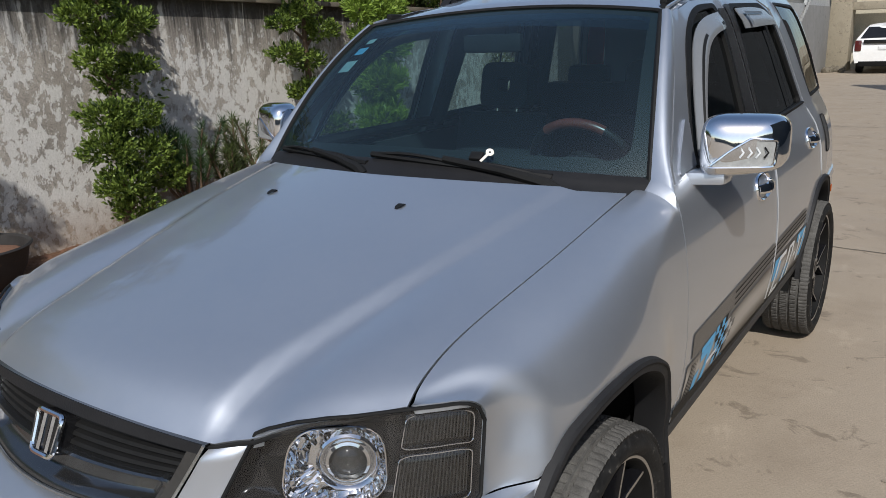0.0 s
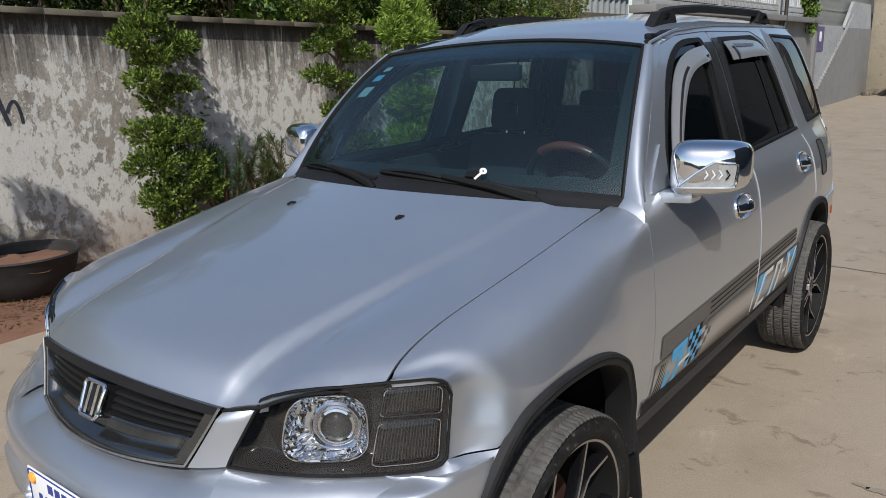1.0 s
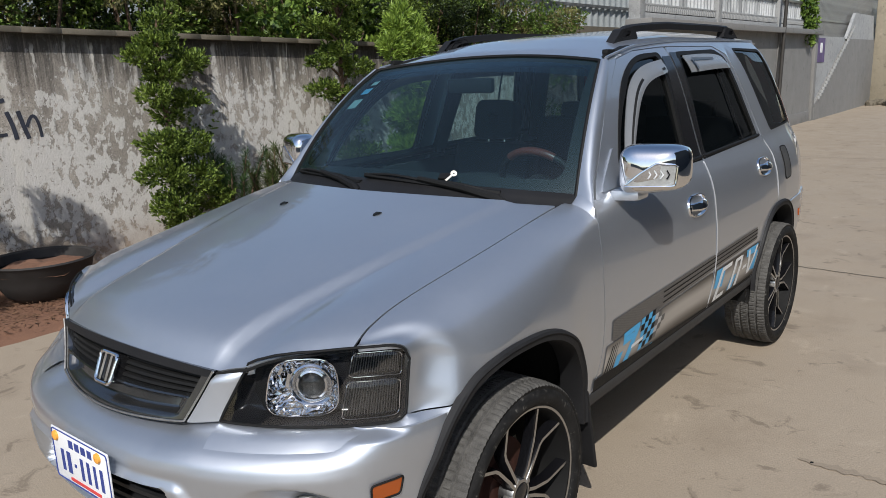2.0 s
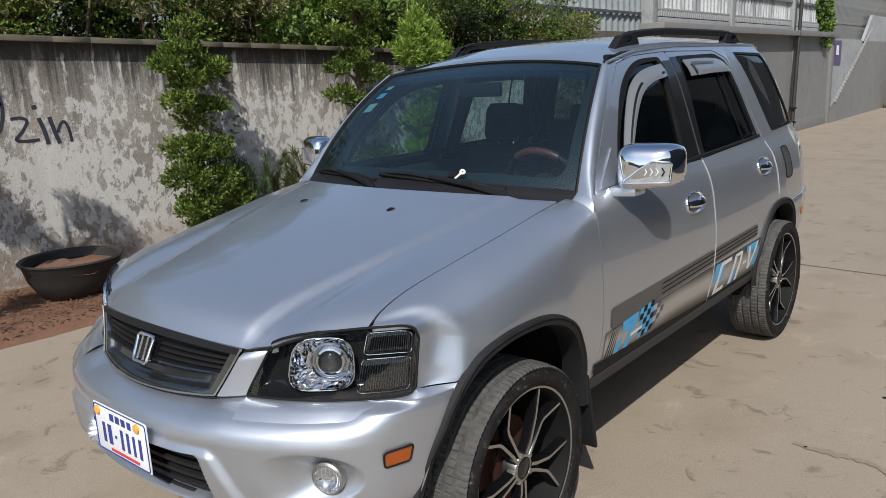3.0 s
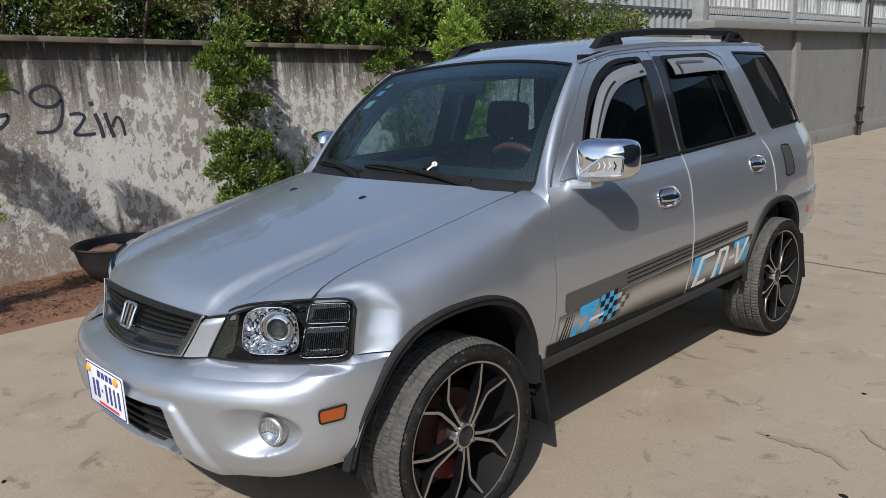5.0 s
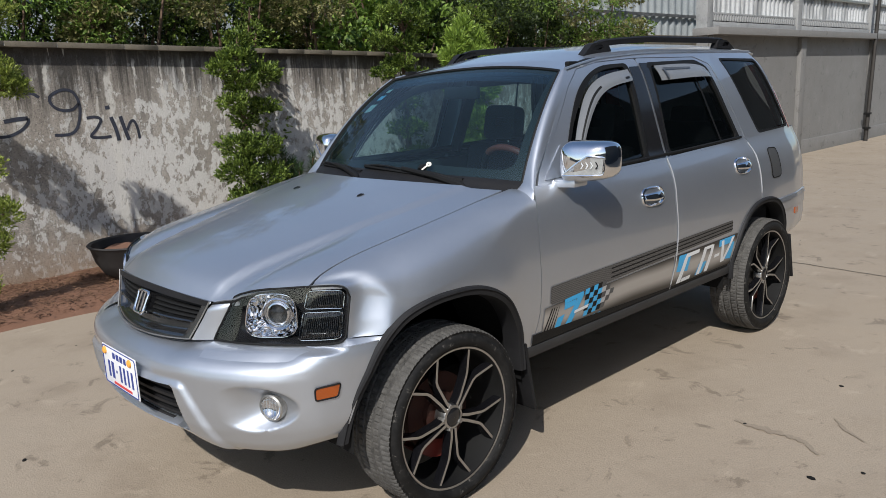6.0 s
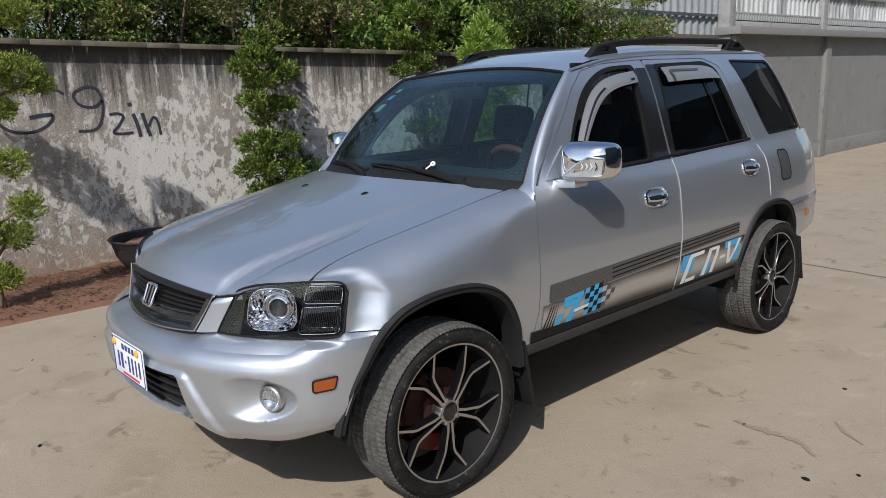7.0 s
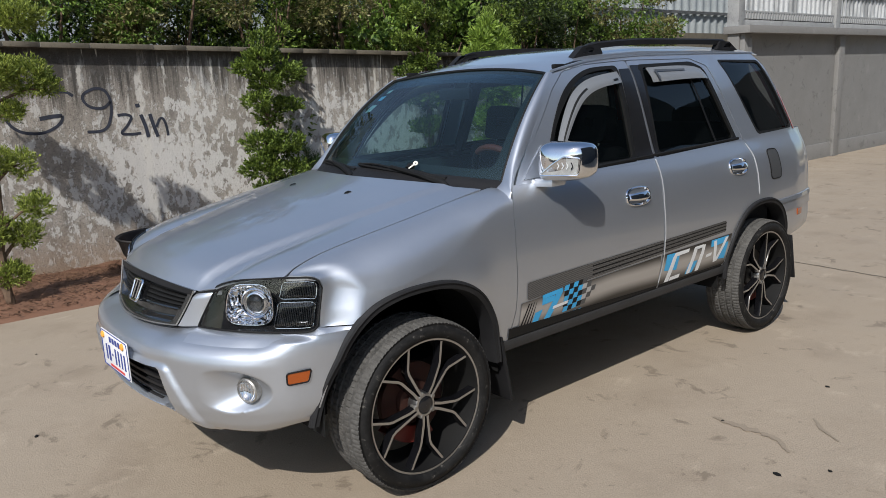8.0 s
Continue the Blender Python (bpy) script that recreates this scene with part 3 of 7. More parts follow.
def plan_at(s):
    """Place and outward normal of the bumper's outline, s from -1 to 1."""
    d = abs(s) * PLAN_LEN[-1]
    i = min(len(PLAN_FINE) - 2, max(0, int(np.searchsorted(PLAN_LEN, d)) - 1))
    t = (d - PLAN_LEN[i]) / (PLAN_LEN[i + 1] - PLAN_LEN[i])
    p = PLAN_FINE[i].lerp(PLAN_FINE[i + 1], t)
    a, b = PLAN_FINE[max(0, i - 2)], PLAN_FINE[min(len(PLAN_FINE) - 1, i + 3)]
    n = Vector((b.y - a.y, -(b.x - a.x), 0)).normalized()
    if i < 2:
        n = n.lerp(Vector((1, 0, 0)), 0.5 * (2 - i) / 2).normalized()
    if s < 0:
        p, n = Vector((p.x, -p.y, 0)), Vector((n.x, -n.y, 0))
    return p, n


OUT = curve([(0.0, -0.150), (0.05, -0.075), (0.10, -0.030), (0.16, -0.006), (0.24, 0.003), (0.36, 0.0), (0.55, -0.004), (0.72, -0.012), (0.85, -0.028), (0.94, -0.055), (1.0, -0.11)])


PLAN_X = [(p.x, d / PLAN_LEN[-1]) for p, d in zip(PLAN_FINE, PLAN_LEN)][::-1]


def bumper_end(z):
    """How far round the outline the bumper goes at a height: up to the wheel arch trim."""
    t = min(0.999, max(0.0, (z - 0.36) / FRONT_ARCH[2]))
    x = FRONT_ARCH[1] * (1 - t ** 2.4) ** (1 / 2.4) * 0.985 + 0.20 * max(0.0, 0.62 - z)
    return float(np.interp(x, [a for a, b in PLAN_X], [b for a, b in PLAN_X]))


def bumper_point(s, v, extra=0.0, detail=True):
    s = s * bumper_end(lerp(0.728, 0.415, v))
    p, n = plan_at(s)
    a = abs(p.y)
    top = 0.704 + 0.012 * smooth01(a, 0.28, 0.42)
    low = 0.385 - 0.045 * smooth01(a, 0.30, 0.52) + 0.035 * smooth01(a, 0.66, 0.83)
    z = lerp(top, low, v)
    o = OUT(v) * (1 - 0.93 * smooth01(a, 0.68, 0.80) * (1 - smooth01(v, 0.6, 1.0))) + extra
    o -= 0.045 * smooth01(a, 0.68, 0.76) * (1 - smooth01(a, 0.79, 0.820)) * (1 - smooth01(v, 0.0, 0.05))
    if detail:
        o += 0.016 * smooth01(0.40 + 0.55 * (0.58 - z) - a, -0.015, 0.02) * smooth01(0.612 - z, 0, 0.03)
        half = 0.375 + 0.25 * (0.50 - z)
        o -= 0.075 * smooth01(half - a, 0.0, 0.020) * smooth01(z, 0.425, 0.437) * (1 - smooth01(z, 0.575, 0.587))
        # fog lamp bowl, deepest on its outer side
        da, dz = (a - 0.615) / 0.125, (z - 0.532) / 0.078
        r = da * da + dz * dz
        if r < 1:
            o -= 0.062 * (1 - r) ** 0.8 * smooth01(a, 0.50, 0.67)
    q = p + n * o
    return Vector((q.x, q.y, z))


def make_front_bumper():
    ss = [-1 + 2 * i / 360 for i in range(361)]
    vs = [(j / 74) ** 1.25 for j in range(75)]
    bm = grid(lambda s, v: bumper_point(s, v), 0, 0, ss, vs)
    lip(outward(bm, 0, 1), 0.02)
    ob = part("front_bumper", bm, PAINT, car, smooth=60)
    return ob


def bumper_at(y, z, extra=0.0):
    """The place on the bumper's smooth face at a half-width and height."""
    best = min((abs(plan_at(i / 400)[0].y - abs(y)), i / 400) for i in range(401))[1]
    p, n = plan_at(best)
    a = abs(p.y)
    top, low = 0.704 + 0.012 * smooth01(a, 0.28, 0.42), 0.385 - 0.045 * smooth01(a, 0.30, 0.52) + 0.035 * smooth01(a, 0.66, 0.83)
    o = OUT((top - z) / (top - low)) * (1 - 0.55 * smooth01(a, 0.72, 0.82)) + extra
    q = p + n * o
    s = 1 if y >= 0 else -1
    return Vector((q.x, q.y * s, z)), Vector((n.x, n.y * s, 0))


def face_x(y, z):
    """The upper front face between the lamps."""
    k = min(1, abs(y) / 0.45)
    return 0.692 + (0.866 - z) * 0.46 * (1 - 0.8 * k * k) - 0.25 * y * y


def face(y, z, out=0.0):
    return Vector((face_x(y, z) + out, y, z))


def lamp_plan(s):
    ys, xs = [0.385, 0.44, 0.50, 0.56, 0.62, 0.678, 0.724, 0.755, 0.768], [0.670, 0.652, 0.627, 0.595, 0.556, 0.508, 0.460, 0.421, 0.399]
    y = float(np.interp(s, [0, 0.13, 0.27, 0.41, 0.55, 0.70, 0.83, 0.93, 1.0], ys))
    return y, float(np.interp(y, ys, xs))


LAMP_LEFT = 0.165


def lamp_point(s, v, out=0.0):
    left = 0.02 + LAMP_LEFT * v ** 1.15
    t = lerp(left, 1.0, s)
    y, x = lamp_plan(t)
    zt = float(np.interp(t, [0.08, 0.17, 0.235, 0.34, 0.45, 0.70, 1.0], [0.852, 0.861, 0.875, 0.889, 0.897, 0.905, 0.906]))
    zb = 0.718
    # rounded outer corners
    k = min(1.0, max(0.0, (t - 0.86) / 0.14))
    round_off = 1 - math.sqrt(max(0.0, 1 - k * k))
    zt -= 0.042 * round_off
    zb += 0.018 * round_off
    z = lerp(zb, zt, v)
    back = 0.034 * v
    n = Vector((0.75, 0.55 + 0.3 * t, 0)).normalized()
    return Vector((x - back, y - lerp(0.012, 0.003, smooth01(t, 0.6, 1.0)) * v + 0.006 * (1 - v) * smooth01(t, 0.6, 1.0), z)) + n * out


def make_headlight(side):
    def put(name, bm, mat, parent, label="", smooth=38):
        if side < 0:
            mirrored(bm)
        return part(name, bm, mat, parent, label, smooth)

    def scoop(s, v):
        edge = min(s, 1 - s, v, 1 - v)
        return lamp_point(s, v, -0.004 - 0.055 * smooth01(edge, 0.0, 0.10))
    lamp = put("headlight", outward(grid(scoop, 40, 24), 0, 1), GLOSSBLACK, car, "black-housed headlight with clear lens")
    rim = bmesh.new()
    loop = [lamp_point(i / 30, 0, 0.002) for i in range(31)] + [lamp_point(1, i / 12, 0.002) for i in range(1, 13)]
    loop += [lamp_point(1 - i / 30, 1, 0.002) for i in range(1, 31)] + [lamp_point(0, 1 - i / 12, 0.002) for i in range(1, 13)]
    tube(rim, loop, 0.0034, 6, False)
    put("bezel", rim, SEAL, lamp)
    lens = put("lens", outward(grid(lambda s, v: lamp_point(s, v, 0.001), 32, 14), 0, 1), CLEAR, lamp, "clear plastic lens")
    lens.visible_shadow = False
    # bright reflector with its projector
    n = Vector((0.78, 0.62, 0.0)).normalized()
    c = lamp_point(0.43, 0.50, -0.02)
    turn = n.to_track_quat("Z", "Y").to_matrix().to_4x4()
    m = Matrix.Translation(c) @ turn
    bowl = bmesh.new()
    cells, jit = 52, random.Random(3)
    shape = []
    for k in range(cells):
        a = 2 * math.pi * k / cells
        ca, sa = math.cos(a), math.sin(a)
        py = 0.074 * math.copysign(abs(sa) ** 0.6, sa)
        shape.append((0.086 * math.copysign(abs(ca) ** 0.6, ca) * (1 - 1.2 * py) + 0.10 * py, py))
    rings = []
    for depth, f in ((0.010, 1.0), (0.005, 0.985), (-0.006, 0.92), (-0.014, 0.84), (-0.020, 0.75), (-0.025, 0.66), (-0.029, 0.57), (-0.031, 0.48)):
        rough = 0.0045 if 0.5 < f < 0.95 else 0.0
        rings.append([bowl.verts.new(m @ Vector((x * f, y * f, depth + jit.uniform(-rough, rough)))) for x, y in shape])
    for r0, r1 in zip(rings, rings[1:]):
        for k in range(cells):
            a, b, c, d = r0[k], r0[(k + 1) % cells], r1[(k + 1) % cells], r1[k]
            bowl.faces.new((a, b, c))
            bowl.faces.new((a, c, d))
    bowl.faces.new(rings[-1])
    put("reflector", bowl, CHROME, lamp, "chrome faceted reflector", 5)
    rimline = bmesh.new()
    tube(rimline, [m @ Vector((x * 1.01, y * 1.01, 0.011)) for x, y in shape + shape[:1]], 0.0016, 6, False)
    put("reflector_rim", rimline, CHROME, lamp)
    ring = bmesh.new()
    mp = m @ Matrix.Translation((0.022, 0.006, 0.004))
    lathe(ring, [(0.054, -0.015), (0.055, 0.006), (0.051, 0.010), (0.046, 0.006), (0.042, -0.006), (0.038, 0.004), (0.033, 0.006), (0.030, -0.004)], 40, mp)
    put("projector_ring", ring, CHROME, lamp, "chrome projector ring")
    ball = bmesh.new()
    lathe(ball, [(0.030, -0.004)] + [(0.029 * math.cos(a), -0.004 + 0.016 * math.sin(a)) for a in [radians(d) for d in range(10, 90, 10)]] + [(0.001, 0.012)], 32, mp)
    put("projector_lens", ball, SMOKE, lamp, "dark glass projector lens")
    back = bmesh.new()
    lathe(back, [(0.034, -0.012), (0.001, -0.02)], 24, mp)
    put("projector_well", back, STEEL, lamp)
    # two signal lamps, one over the other
    for lo, hi, name in ((0.60, 0.91, "side_lamp"), (0.06, 0.54, "turn_signal")):
        sig = grid(lambda s, v: lamp_point(lerp(0.665, 0.95, s), lerp(lo, hi, v), -0.010 - 0.004 * (1 - min(1, 9 * min(s, 1 - s, v, 1 - v)))), 20, 10)
        so = put(name, outward(sig, 0, 1), SMOKE, lamp, "smoked signal lamp")
        edge = bmesh.new()
        pts = [(0.665, lo), (0.95, lo), (0.95, hi), (0.665, hi)]
        tube(edge, [lamp_point(a, b, -0.008) for a, b in rounded(pts, 0.05, dense=0.03) + [rounded(pts, 0.05, dense=0.03)[0]]], 0.0014, 6, False)
        put("signal_rim", edge, CHROME, lamp)
        ribs = bmesh.new()
        for k in range(20):
            s = lerp(0.68, 0.935, k / 19)
            tube(ribs, [lamp_point(s, lerp(lo + 0.03, hi - 0.03, j / 4), -0.020) for j in range(5)], 0.0012, 5)
        put("signal_ribs", ribs, STEEL, lamp)
    return lamp


def make_front():
    make_front_bumper()
    seal = bmesh.new()
    tube(seal, [hood_point(q, 0.0) + Vector((-0.002, 0, -0.008)) for q in np.linspace(-0.99, 0.99, 90)], 0.0042, 8)
    part("hood_seal", seal, SEAL, car, "black rubber seal under the hood edge")
    # lower air intake with slats
    back = grid(lambda s, v: bumper_point(lerp(-0.47, 0.47, s), lerp(0.36, 0.90, v), -0.068, False), 30, 4)
    intake = part("lower_intake", outward(back, 0, 1), DARK, car, "black lower intake with slats")
    for z in (0.455, 0.488, 0.521, 0.554):
        bm = bmesh.new()
        for s in range(-20, 20):
            pa, na = bumper_at(s * 0.0195, z)
            pb, nb = bumper_at((s + 1) * 0.0195, z)
            vs = [bm.verts.new(p + n * o + Vector((0, 0, h))) for p, n in ((pa, na), (pb, nb)) for o, h in ((-0.028, -0.006), (-0.028, 0.005), (-0.064, 0.010), (-0.064, -0.001))]
            for k in range(4):
                bm.faces.new((vs[k], vs[(k + 1) % 4], vs[4 + (k + 1) % 4], vs[4 + k]))
        bmesh.ops.remove_doubles(bm, verts=bm.verts, dist=0.0005)
        part("slat", outward(bm, 0, 1), PLASTIC, intake)
    lipbar = bmesh.new()
    tube(lipbar, [bumper_at(y, 0.418, -0.012)[0] for y in np.linspace(-0.26, 0.26, 20)], 0.016, 8)
    part("lower_lip", lipbar, FLARE, intake)
    # grille
    zt = lambda y: 0.860 - 0.012 * (y / 0.38) ** 2
    zb = lambda y: 0.706 + 0.010 * (y / 0.3) ** 2

    def gface(u, v):
        z = lerp(zb(0), zt(0), v)
        half = lerp(0.312, 0.384, v)
        y = lerp(-half, half, u)
        z = lerp(zb(y), zt(y), v)
        e = min(u, 1 - u) * 2 * half
        d = 0.0
        if 0.38 < v < 0.88:
            d -= 0.062 * smooth01(v, 0.42, 0.45) * (1 - smooth01(v, 0.83, 0.86)) * smooth01(e, 0.028, 0.040)
        d -= 0.028 * smooth01(v, 0.06, 0.14) * (1 - smooth01(v, 0.30, 0.42)) * smooth01(e, 0.03, 0.06)
        return face(y, z, 0.006 + d)
    grille = part("grille", lip(outward(grid(gface, 110, 40), 0, 1), 0.02), GRILLE, car,
                  "dark chrome grille with black slats")
    def band(u, v):
        t = lerp(0.865, 1.0, v)
        half = lerp(0.312, 0.384, t)
        y = lerp(-half, half, u) * 0.997
        return face(y, lerp(zb(y), zt(y), t), 0.0085)
    part("grille_band", lip(outward(grid(band, 60, 4), 0, 1), 0.004), PLASTIC, grille, "black upper band of the grille")
    void = grid(lambda u, v: face(lerp(-0.325, 0.325, u), lerp(zb(lerp(-0.325, 0.325, u)), zt(lerp(-0.325, 0.325, u)), lerp(0.435, 0.845, v)), -0.046), 40, 6)
    part("grille_void", outward(void, 0, 1), DARK, grille)
    for k in range(4):
        v = 0.490 + k * 0.100
        bm = bmesh.new()
        rails = []
        for i in range(41):
            half = lerp(0.312, 0.384, v) - 0.036
            y = lerp(-half, half, i / 40)
            z = lerp(zb(y), zt(y), v)
            rails.append([bm.verts.new(face(y, z + dz, o)) for dz, o in ((-0.0035, -0.010), (0.0030, -0.011), (0.0065, -0.034), (0.0010, -0.034))])
        for r0, r1 in zip(rails, rails[1:]):
            for j in range(4):
                bm.faces.new((r0[j], r1[j], r1[(j + 1) % 4], r0[(j + 1) % 4]))
        bmesh.ops.recalc_face_normals(bm, faces=bm.faces[:])
        part("slat", bm, SEAL, grille)
    trim = bmesh.new()
    pts = [face(lerp(-0.384, -0.312, t), lerp(0.848, 0.716, t), 0.009) for t in np.linspace(0, 1, 12)]
    pts += [face(y, zb(y) - 0.001, 0.010) for y in np.linspace(-0.305, 0.305, 36)]
    pts += [face(lerp(0.312, 0.384, t), lerp(0.716, 0.848, t), 0.009) for t in np.linspace(0, 1, 12)]
    tube(trim, pts, 0.0028, 8)
    part("grille_trim", trim, STEEL, grille, "thin bright trim round the grille")
    # emblem: a plain framed badge
    badge = bmesh.new()
    loop = rounded([(-0.036, 0.762), (0.036, 0.762), (0.043, 0.836), (-0.043, 0.836)], 0.014, dense=0.01)
    tube(badge, [face(y, z, 0.022) for y, z in loop + loop[:1]], 0.0055, 8, False)
    ribbon(badge, [face(-0.015, z, 0.022) for z in (0.768, 0.795, 0.832)], 0.011, (1, 0, 0.4), 0.001)
    ribbon(badge, [face(0.015, z, 0.022) for z in (0.768, 0.795, 0.832)], 0.011, (1, 0, 0.4), 0.001)
    emblem = part("emblem", badge, CHROME, grille, "chrome badge in a rounded frame")
    block = filled(loop, [], lambda y, z: face(y, z, 0.014))
    part("badge_base", lip(outward(block, 0, 1), 0.05), GLOSSBLACK, grille)
    # silver cheeks between the grille and the lamps
    for side in (1, -1):
        def cheek(u, v):
            g = lamp_point(0, v, 0.001)
            z = lerp(lerp(0.712, 0.852, v), g.z, smooth01(u, 0.0, 1.0))
            y = lerp(lerp(0.316, 0.389, v), g.y, u)
            p = face(y, z, 0.004).lerp(Vector((g.x, g.y, g.z)), smooth01(u, 0.1, 1.0))
            p.x -= 0.028 * smooth01(v, 0.78, 1.0)
            p.z = min(p.z, hood_front(p.y).z - 0.012)
            return p
        bm = lip(outward(grid(cheek, 10, 14), 0, 1), 0.02)
        part("grille_cheek", mirrored(bm) if side < 0 else bm, PAINT, car)
        make_headlight(side)
        # painted ledge from the lamp's foot and the fender to the bumper's upper edge
        inside = [lamp_point(k / 30, 0.0, 0.001) for k in range(31)] + [fender_point(k / 80, 1.0) for k in range(2, 22)]
        rim = [bumper_point(k / 400, 0.10, -0.002) for k in range(401)]
        shelf = bmesh.new()
        rows = []
        for p in inside:
            q = min(rim, key=lambda r: (r.x - p.x) ** 2 + (r.y - p.y) ** 2)
            rows.append([shelf.verts.new(p.lerp(q, t) + Vector((0, 0, 0.010 * math.sin(math.pi * t) - 0.004 * (1 - t)))) for t in (0.0, 0.33, 0.67, 1.0)])
        for r0, r1 in zip(rows, rows[1:]):
            for k in range(3):
                shelf.faces.new((r0[k], r1[k], r1[k + 1], r0[k + 1]))
        outward(shelf, 2, 1)
        part("bumper_ledge", mirrored(shelf) if side < 0 else shelf, PAINT, car)
        # fog lamp
        p, n = bumper_at(0.668 * side, 0.528, -0.030)
        n = (n + Vector((0.55, -0.15 * side, 0))).normalized()
        m = Matrix.Translation(p) @ n.to_track_quat("Z", "Y").to_matrix().to_4x4()
        fog = bmesh.new()
        lathe(fog, [(0.046, -0.02), (0.046, 0.006), (0.040, 0.010), (0.038, 0.004)], 32, m)
        lamp = part("fog_lamp", fog, STEEL, car, "round clear fog lamp")
        bowl = bmesh.new()
        lathe(bowl, [(0.039, 0.003), (0.030, -0.010), (0.014, -0.016), (0.001, -0.016)], 32, m)
        part("reflector", bowl, CHROME, lamp)
        cap = bmesh.new()
        lathe(cap, [(0.040, 0.006), (0.030, 0.013), (0.015, 0.017), (0.001, 0.018)], 32, m)
        part("lens", cap, CLEAR, lamp).visible_shadow = False
        ribs = bmesh.new()
        for k in range(-2, 3):
            h = math.sqrt(0.036 ** 2 - (k * 0.012) ** 2)
            tube(ribs, [m @ Vector((k * 0.012, y, 0.010)) for y in (-h, 0, h)], 0.0008, 5)
        part("lens_ribs", ribs, SILVER, lamp)
        # amber side marker
        bm = filled(rounded([(0.530, 0.560), (0.468, 0.565), (0.456, 0.605), (0.530, 0.598)], 0.008, dense=0.01), [], lambda x, z: marker(x, z))
        bm2 = lip(outward(bm, 1, 1), 0.012)
        part("side_marker", mirrored(bm2) if side < 0 else bm2, AMBER, car, "amber side marker lamp")
        fr = bmesh.new()
        lp = rounded([(0.532, 0.558), (0.466, 0.563), (0.454, 0.607), (0.532, 0.600)], 0.010, dense=0.01)
        tube(fr, [marker(x, z, 0.001) for x, z in lp + lp[:1]], 0.0028, 6, False)
        part("marker_seal", mirrored(fr) if side < 0 else fr, SEAL, car)
    # number plate; its writing stands as bars
    px, py, pz, ph, pw = 0.868, 0.045, 0.577, 0.150, 0.300
    plate = part("number_plate", boxed((px - 0.004, py - pw / 2, pz - ph / 2), (px, py + pw / 2, pz + ph / 2), 0.0015), WHITE, car, "white number plate with blue and red bars")
    edge = bmesh.new()
    lp = rounded([(-pw / 2 + 0.004, -ph / 2 + 0.004), (pw / 2 - 0.004, -ph / 2 + 0.004), (pw / 2 - 0.004, ph / 2 - 0.004), (-pw / 2 + 0.004, ph / 2 - 0.004)], 0.01, dense=0.02)
    tube(edge, [(px + 0.001, py + a, pz + b) for a, b in lp + lp[:1]], 0.0018, 6, False)
    part("plate_border", edge, BLUE, plate)
    for a, b, w, h, mt in ((-0.100, -0.012, 0.015, 0.062, BLUE), (-0.066, -0.012, 0.020, 0.062, BLUE), (-0.032, -0.012, 0.010, 0.009, BLUE), (0.004, -0.012, 0.014, 0.062, BLUE),
                           (0.038, -0.012, 0.014, 0.062, BLUE), (0.072, -0.012, 0.012, 0.062, BLUE), (0.106, -0.012, 0.014, 0.062, BLUE),
                           (-0.045, 0.046, 0.022, 0.022, BLUE), (-0.012, 0.046, 0.022, 0.022, BLUE), (0.021, 0.046, 0.022, 0.022, BLUE), (0.054, 0.046, 0.020, 0.022, BLUE), (0.010, -0.060, 0.160, 0.009, REDINK)):
        part("bar", boxed((px - 0.001, py + a - w / 2, pz + b - h / 2), (px + 0.0015, py + a + w / 2, pz + b + h / 2)), mt, plate)
    for a in (-0.125, 0.100):
        cap = bmesh.new()
        lathe(cap, [(0.014, 0), (0.013, 0.006), (0.006, 0.009), (0.001, 0.009)], 14, Matrix.Translation((px, py + a, pz + 0.052)) @ pose(0, 0, 0, 0, 90, 0))
        part("screw_cap", cap, ORANGE, plate)


def marker(x, z, out=0.0):
    y = float(np.interp(x, [0.36, 0.40, 0.47, 0.548, 0.625], [0.826, 0.818, 0.800, 0.762, 0.69]))
    return Vector((x + 0.004, y + 0.006 + out, z))


# ---------------------------------------------------------------- wheels
WHEEL_R, RIM_R = 0.336, 0.266


def tyre_mesh():
    half = 0.114
    prof = []
    prof.append((RIM_R - 0.006, half - 0.030, 0))
    for a in range(0, 11):
        t = a / 10
        prof.append((lerp(RIM_R + 0.004, WHEEL_R - 0.020, t), half - 0.020 + 0.018 * math.sin(math.pi * (0.15 + 0.75 * t)), 0))
    prof += [(WHEEL_R - 0.010, half - 0.012, 1), (WHEEL_R - 0.004, half - 0.020, 1), (WHEEL_R - 0.002, half - 0.045, 1)]
    for c in (0.060, 0.022, -0.022, -0.060):
        prof += [(WHEEL_R, c + 0.007, 2), (WHEEL_R - 0.008, c + 0.004, 0), (WHEEL_R - 0.008, c - 0.004, 0), (WHEEL_R, c - 0.007, 2)]
    prof += [(WHEEL_R - 0.002, -half + 0.045, 1), (WHEEL_R - 0.004, -half + 0.020, 1), (WHEEL_R - 0.012, -half + 0.010, 1), (WHEEL_R - 0.05, -half + 0.002, 0), (RIM_R, -half + 0.03, 0)]
    bm = bmesh.new()
    turns = 440
    rings = []
    for r, w, k in prof:
        ring = []
        for i in range(turns):
            a = 2 * math.pi * i / turns
            cut = 0.0
            if k == 1 and i % 4 == 0:
                cut = 0.0032
            if k == 2 and (i + (2 if w > 0 else 0)) % 5 == 0:
                cut = 0.0042
            ring.append(bm.verts.new(((r - cut) * math.sin(a), w, (r - cut) * math.cos(a))))
        rings.append(ring)
    done = []
    for r0, r1 in zip(rings, rings[1:]):
        for i in range(turns):
            f = bm.faces.new((r0[i], r0[(i + 1) % turns], r1[(i + 1) % turns], r1[i]))
            f.material_index = 1 if 12 <= len(done) <= 32 else 0
        done.append(1)
    bmesh.ops.recalc_face_normals(bm, faces=bm.faces[:])
    return bm


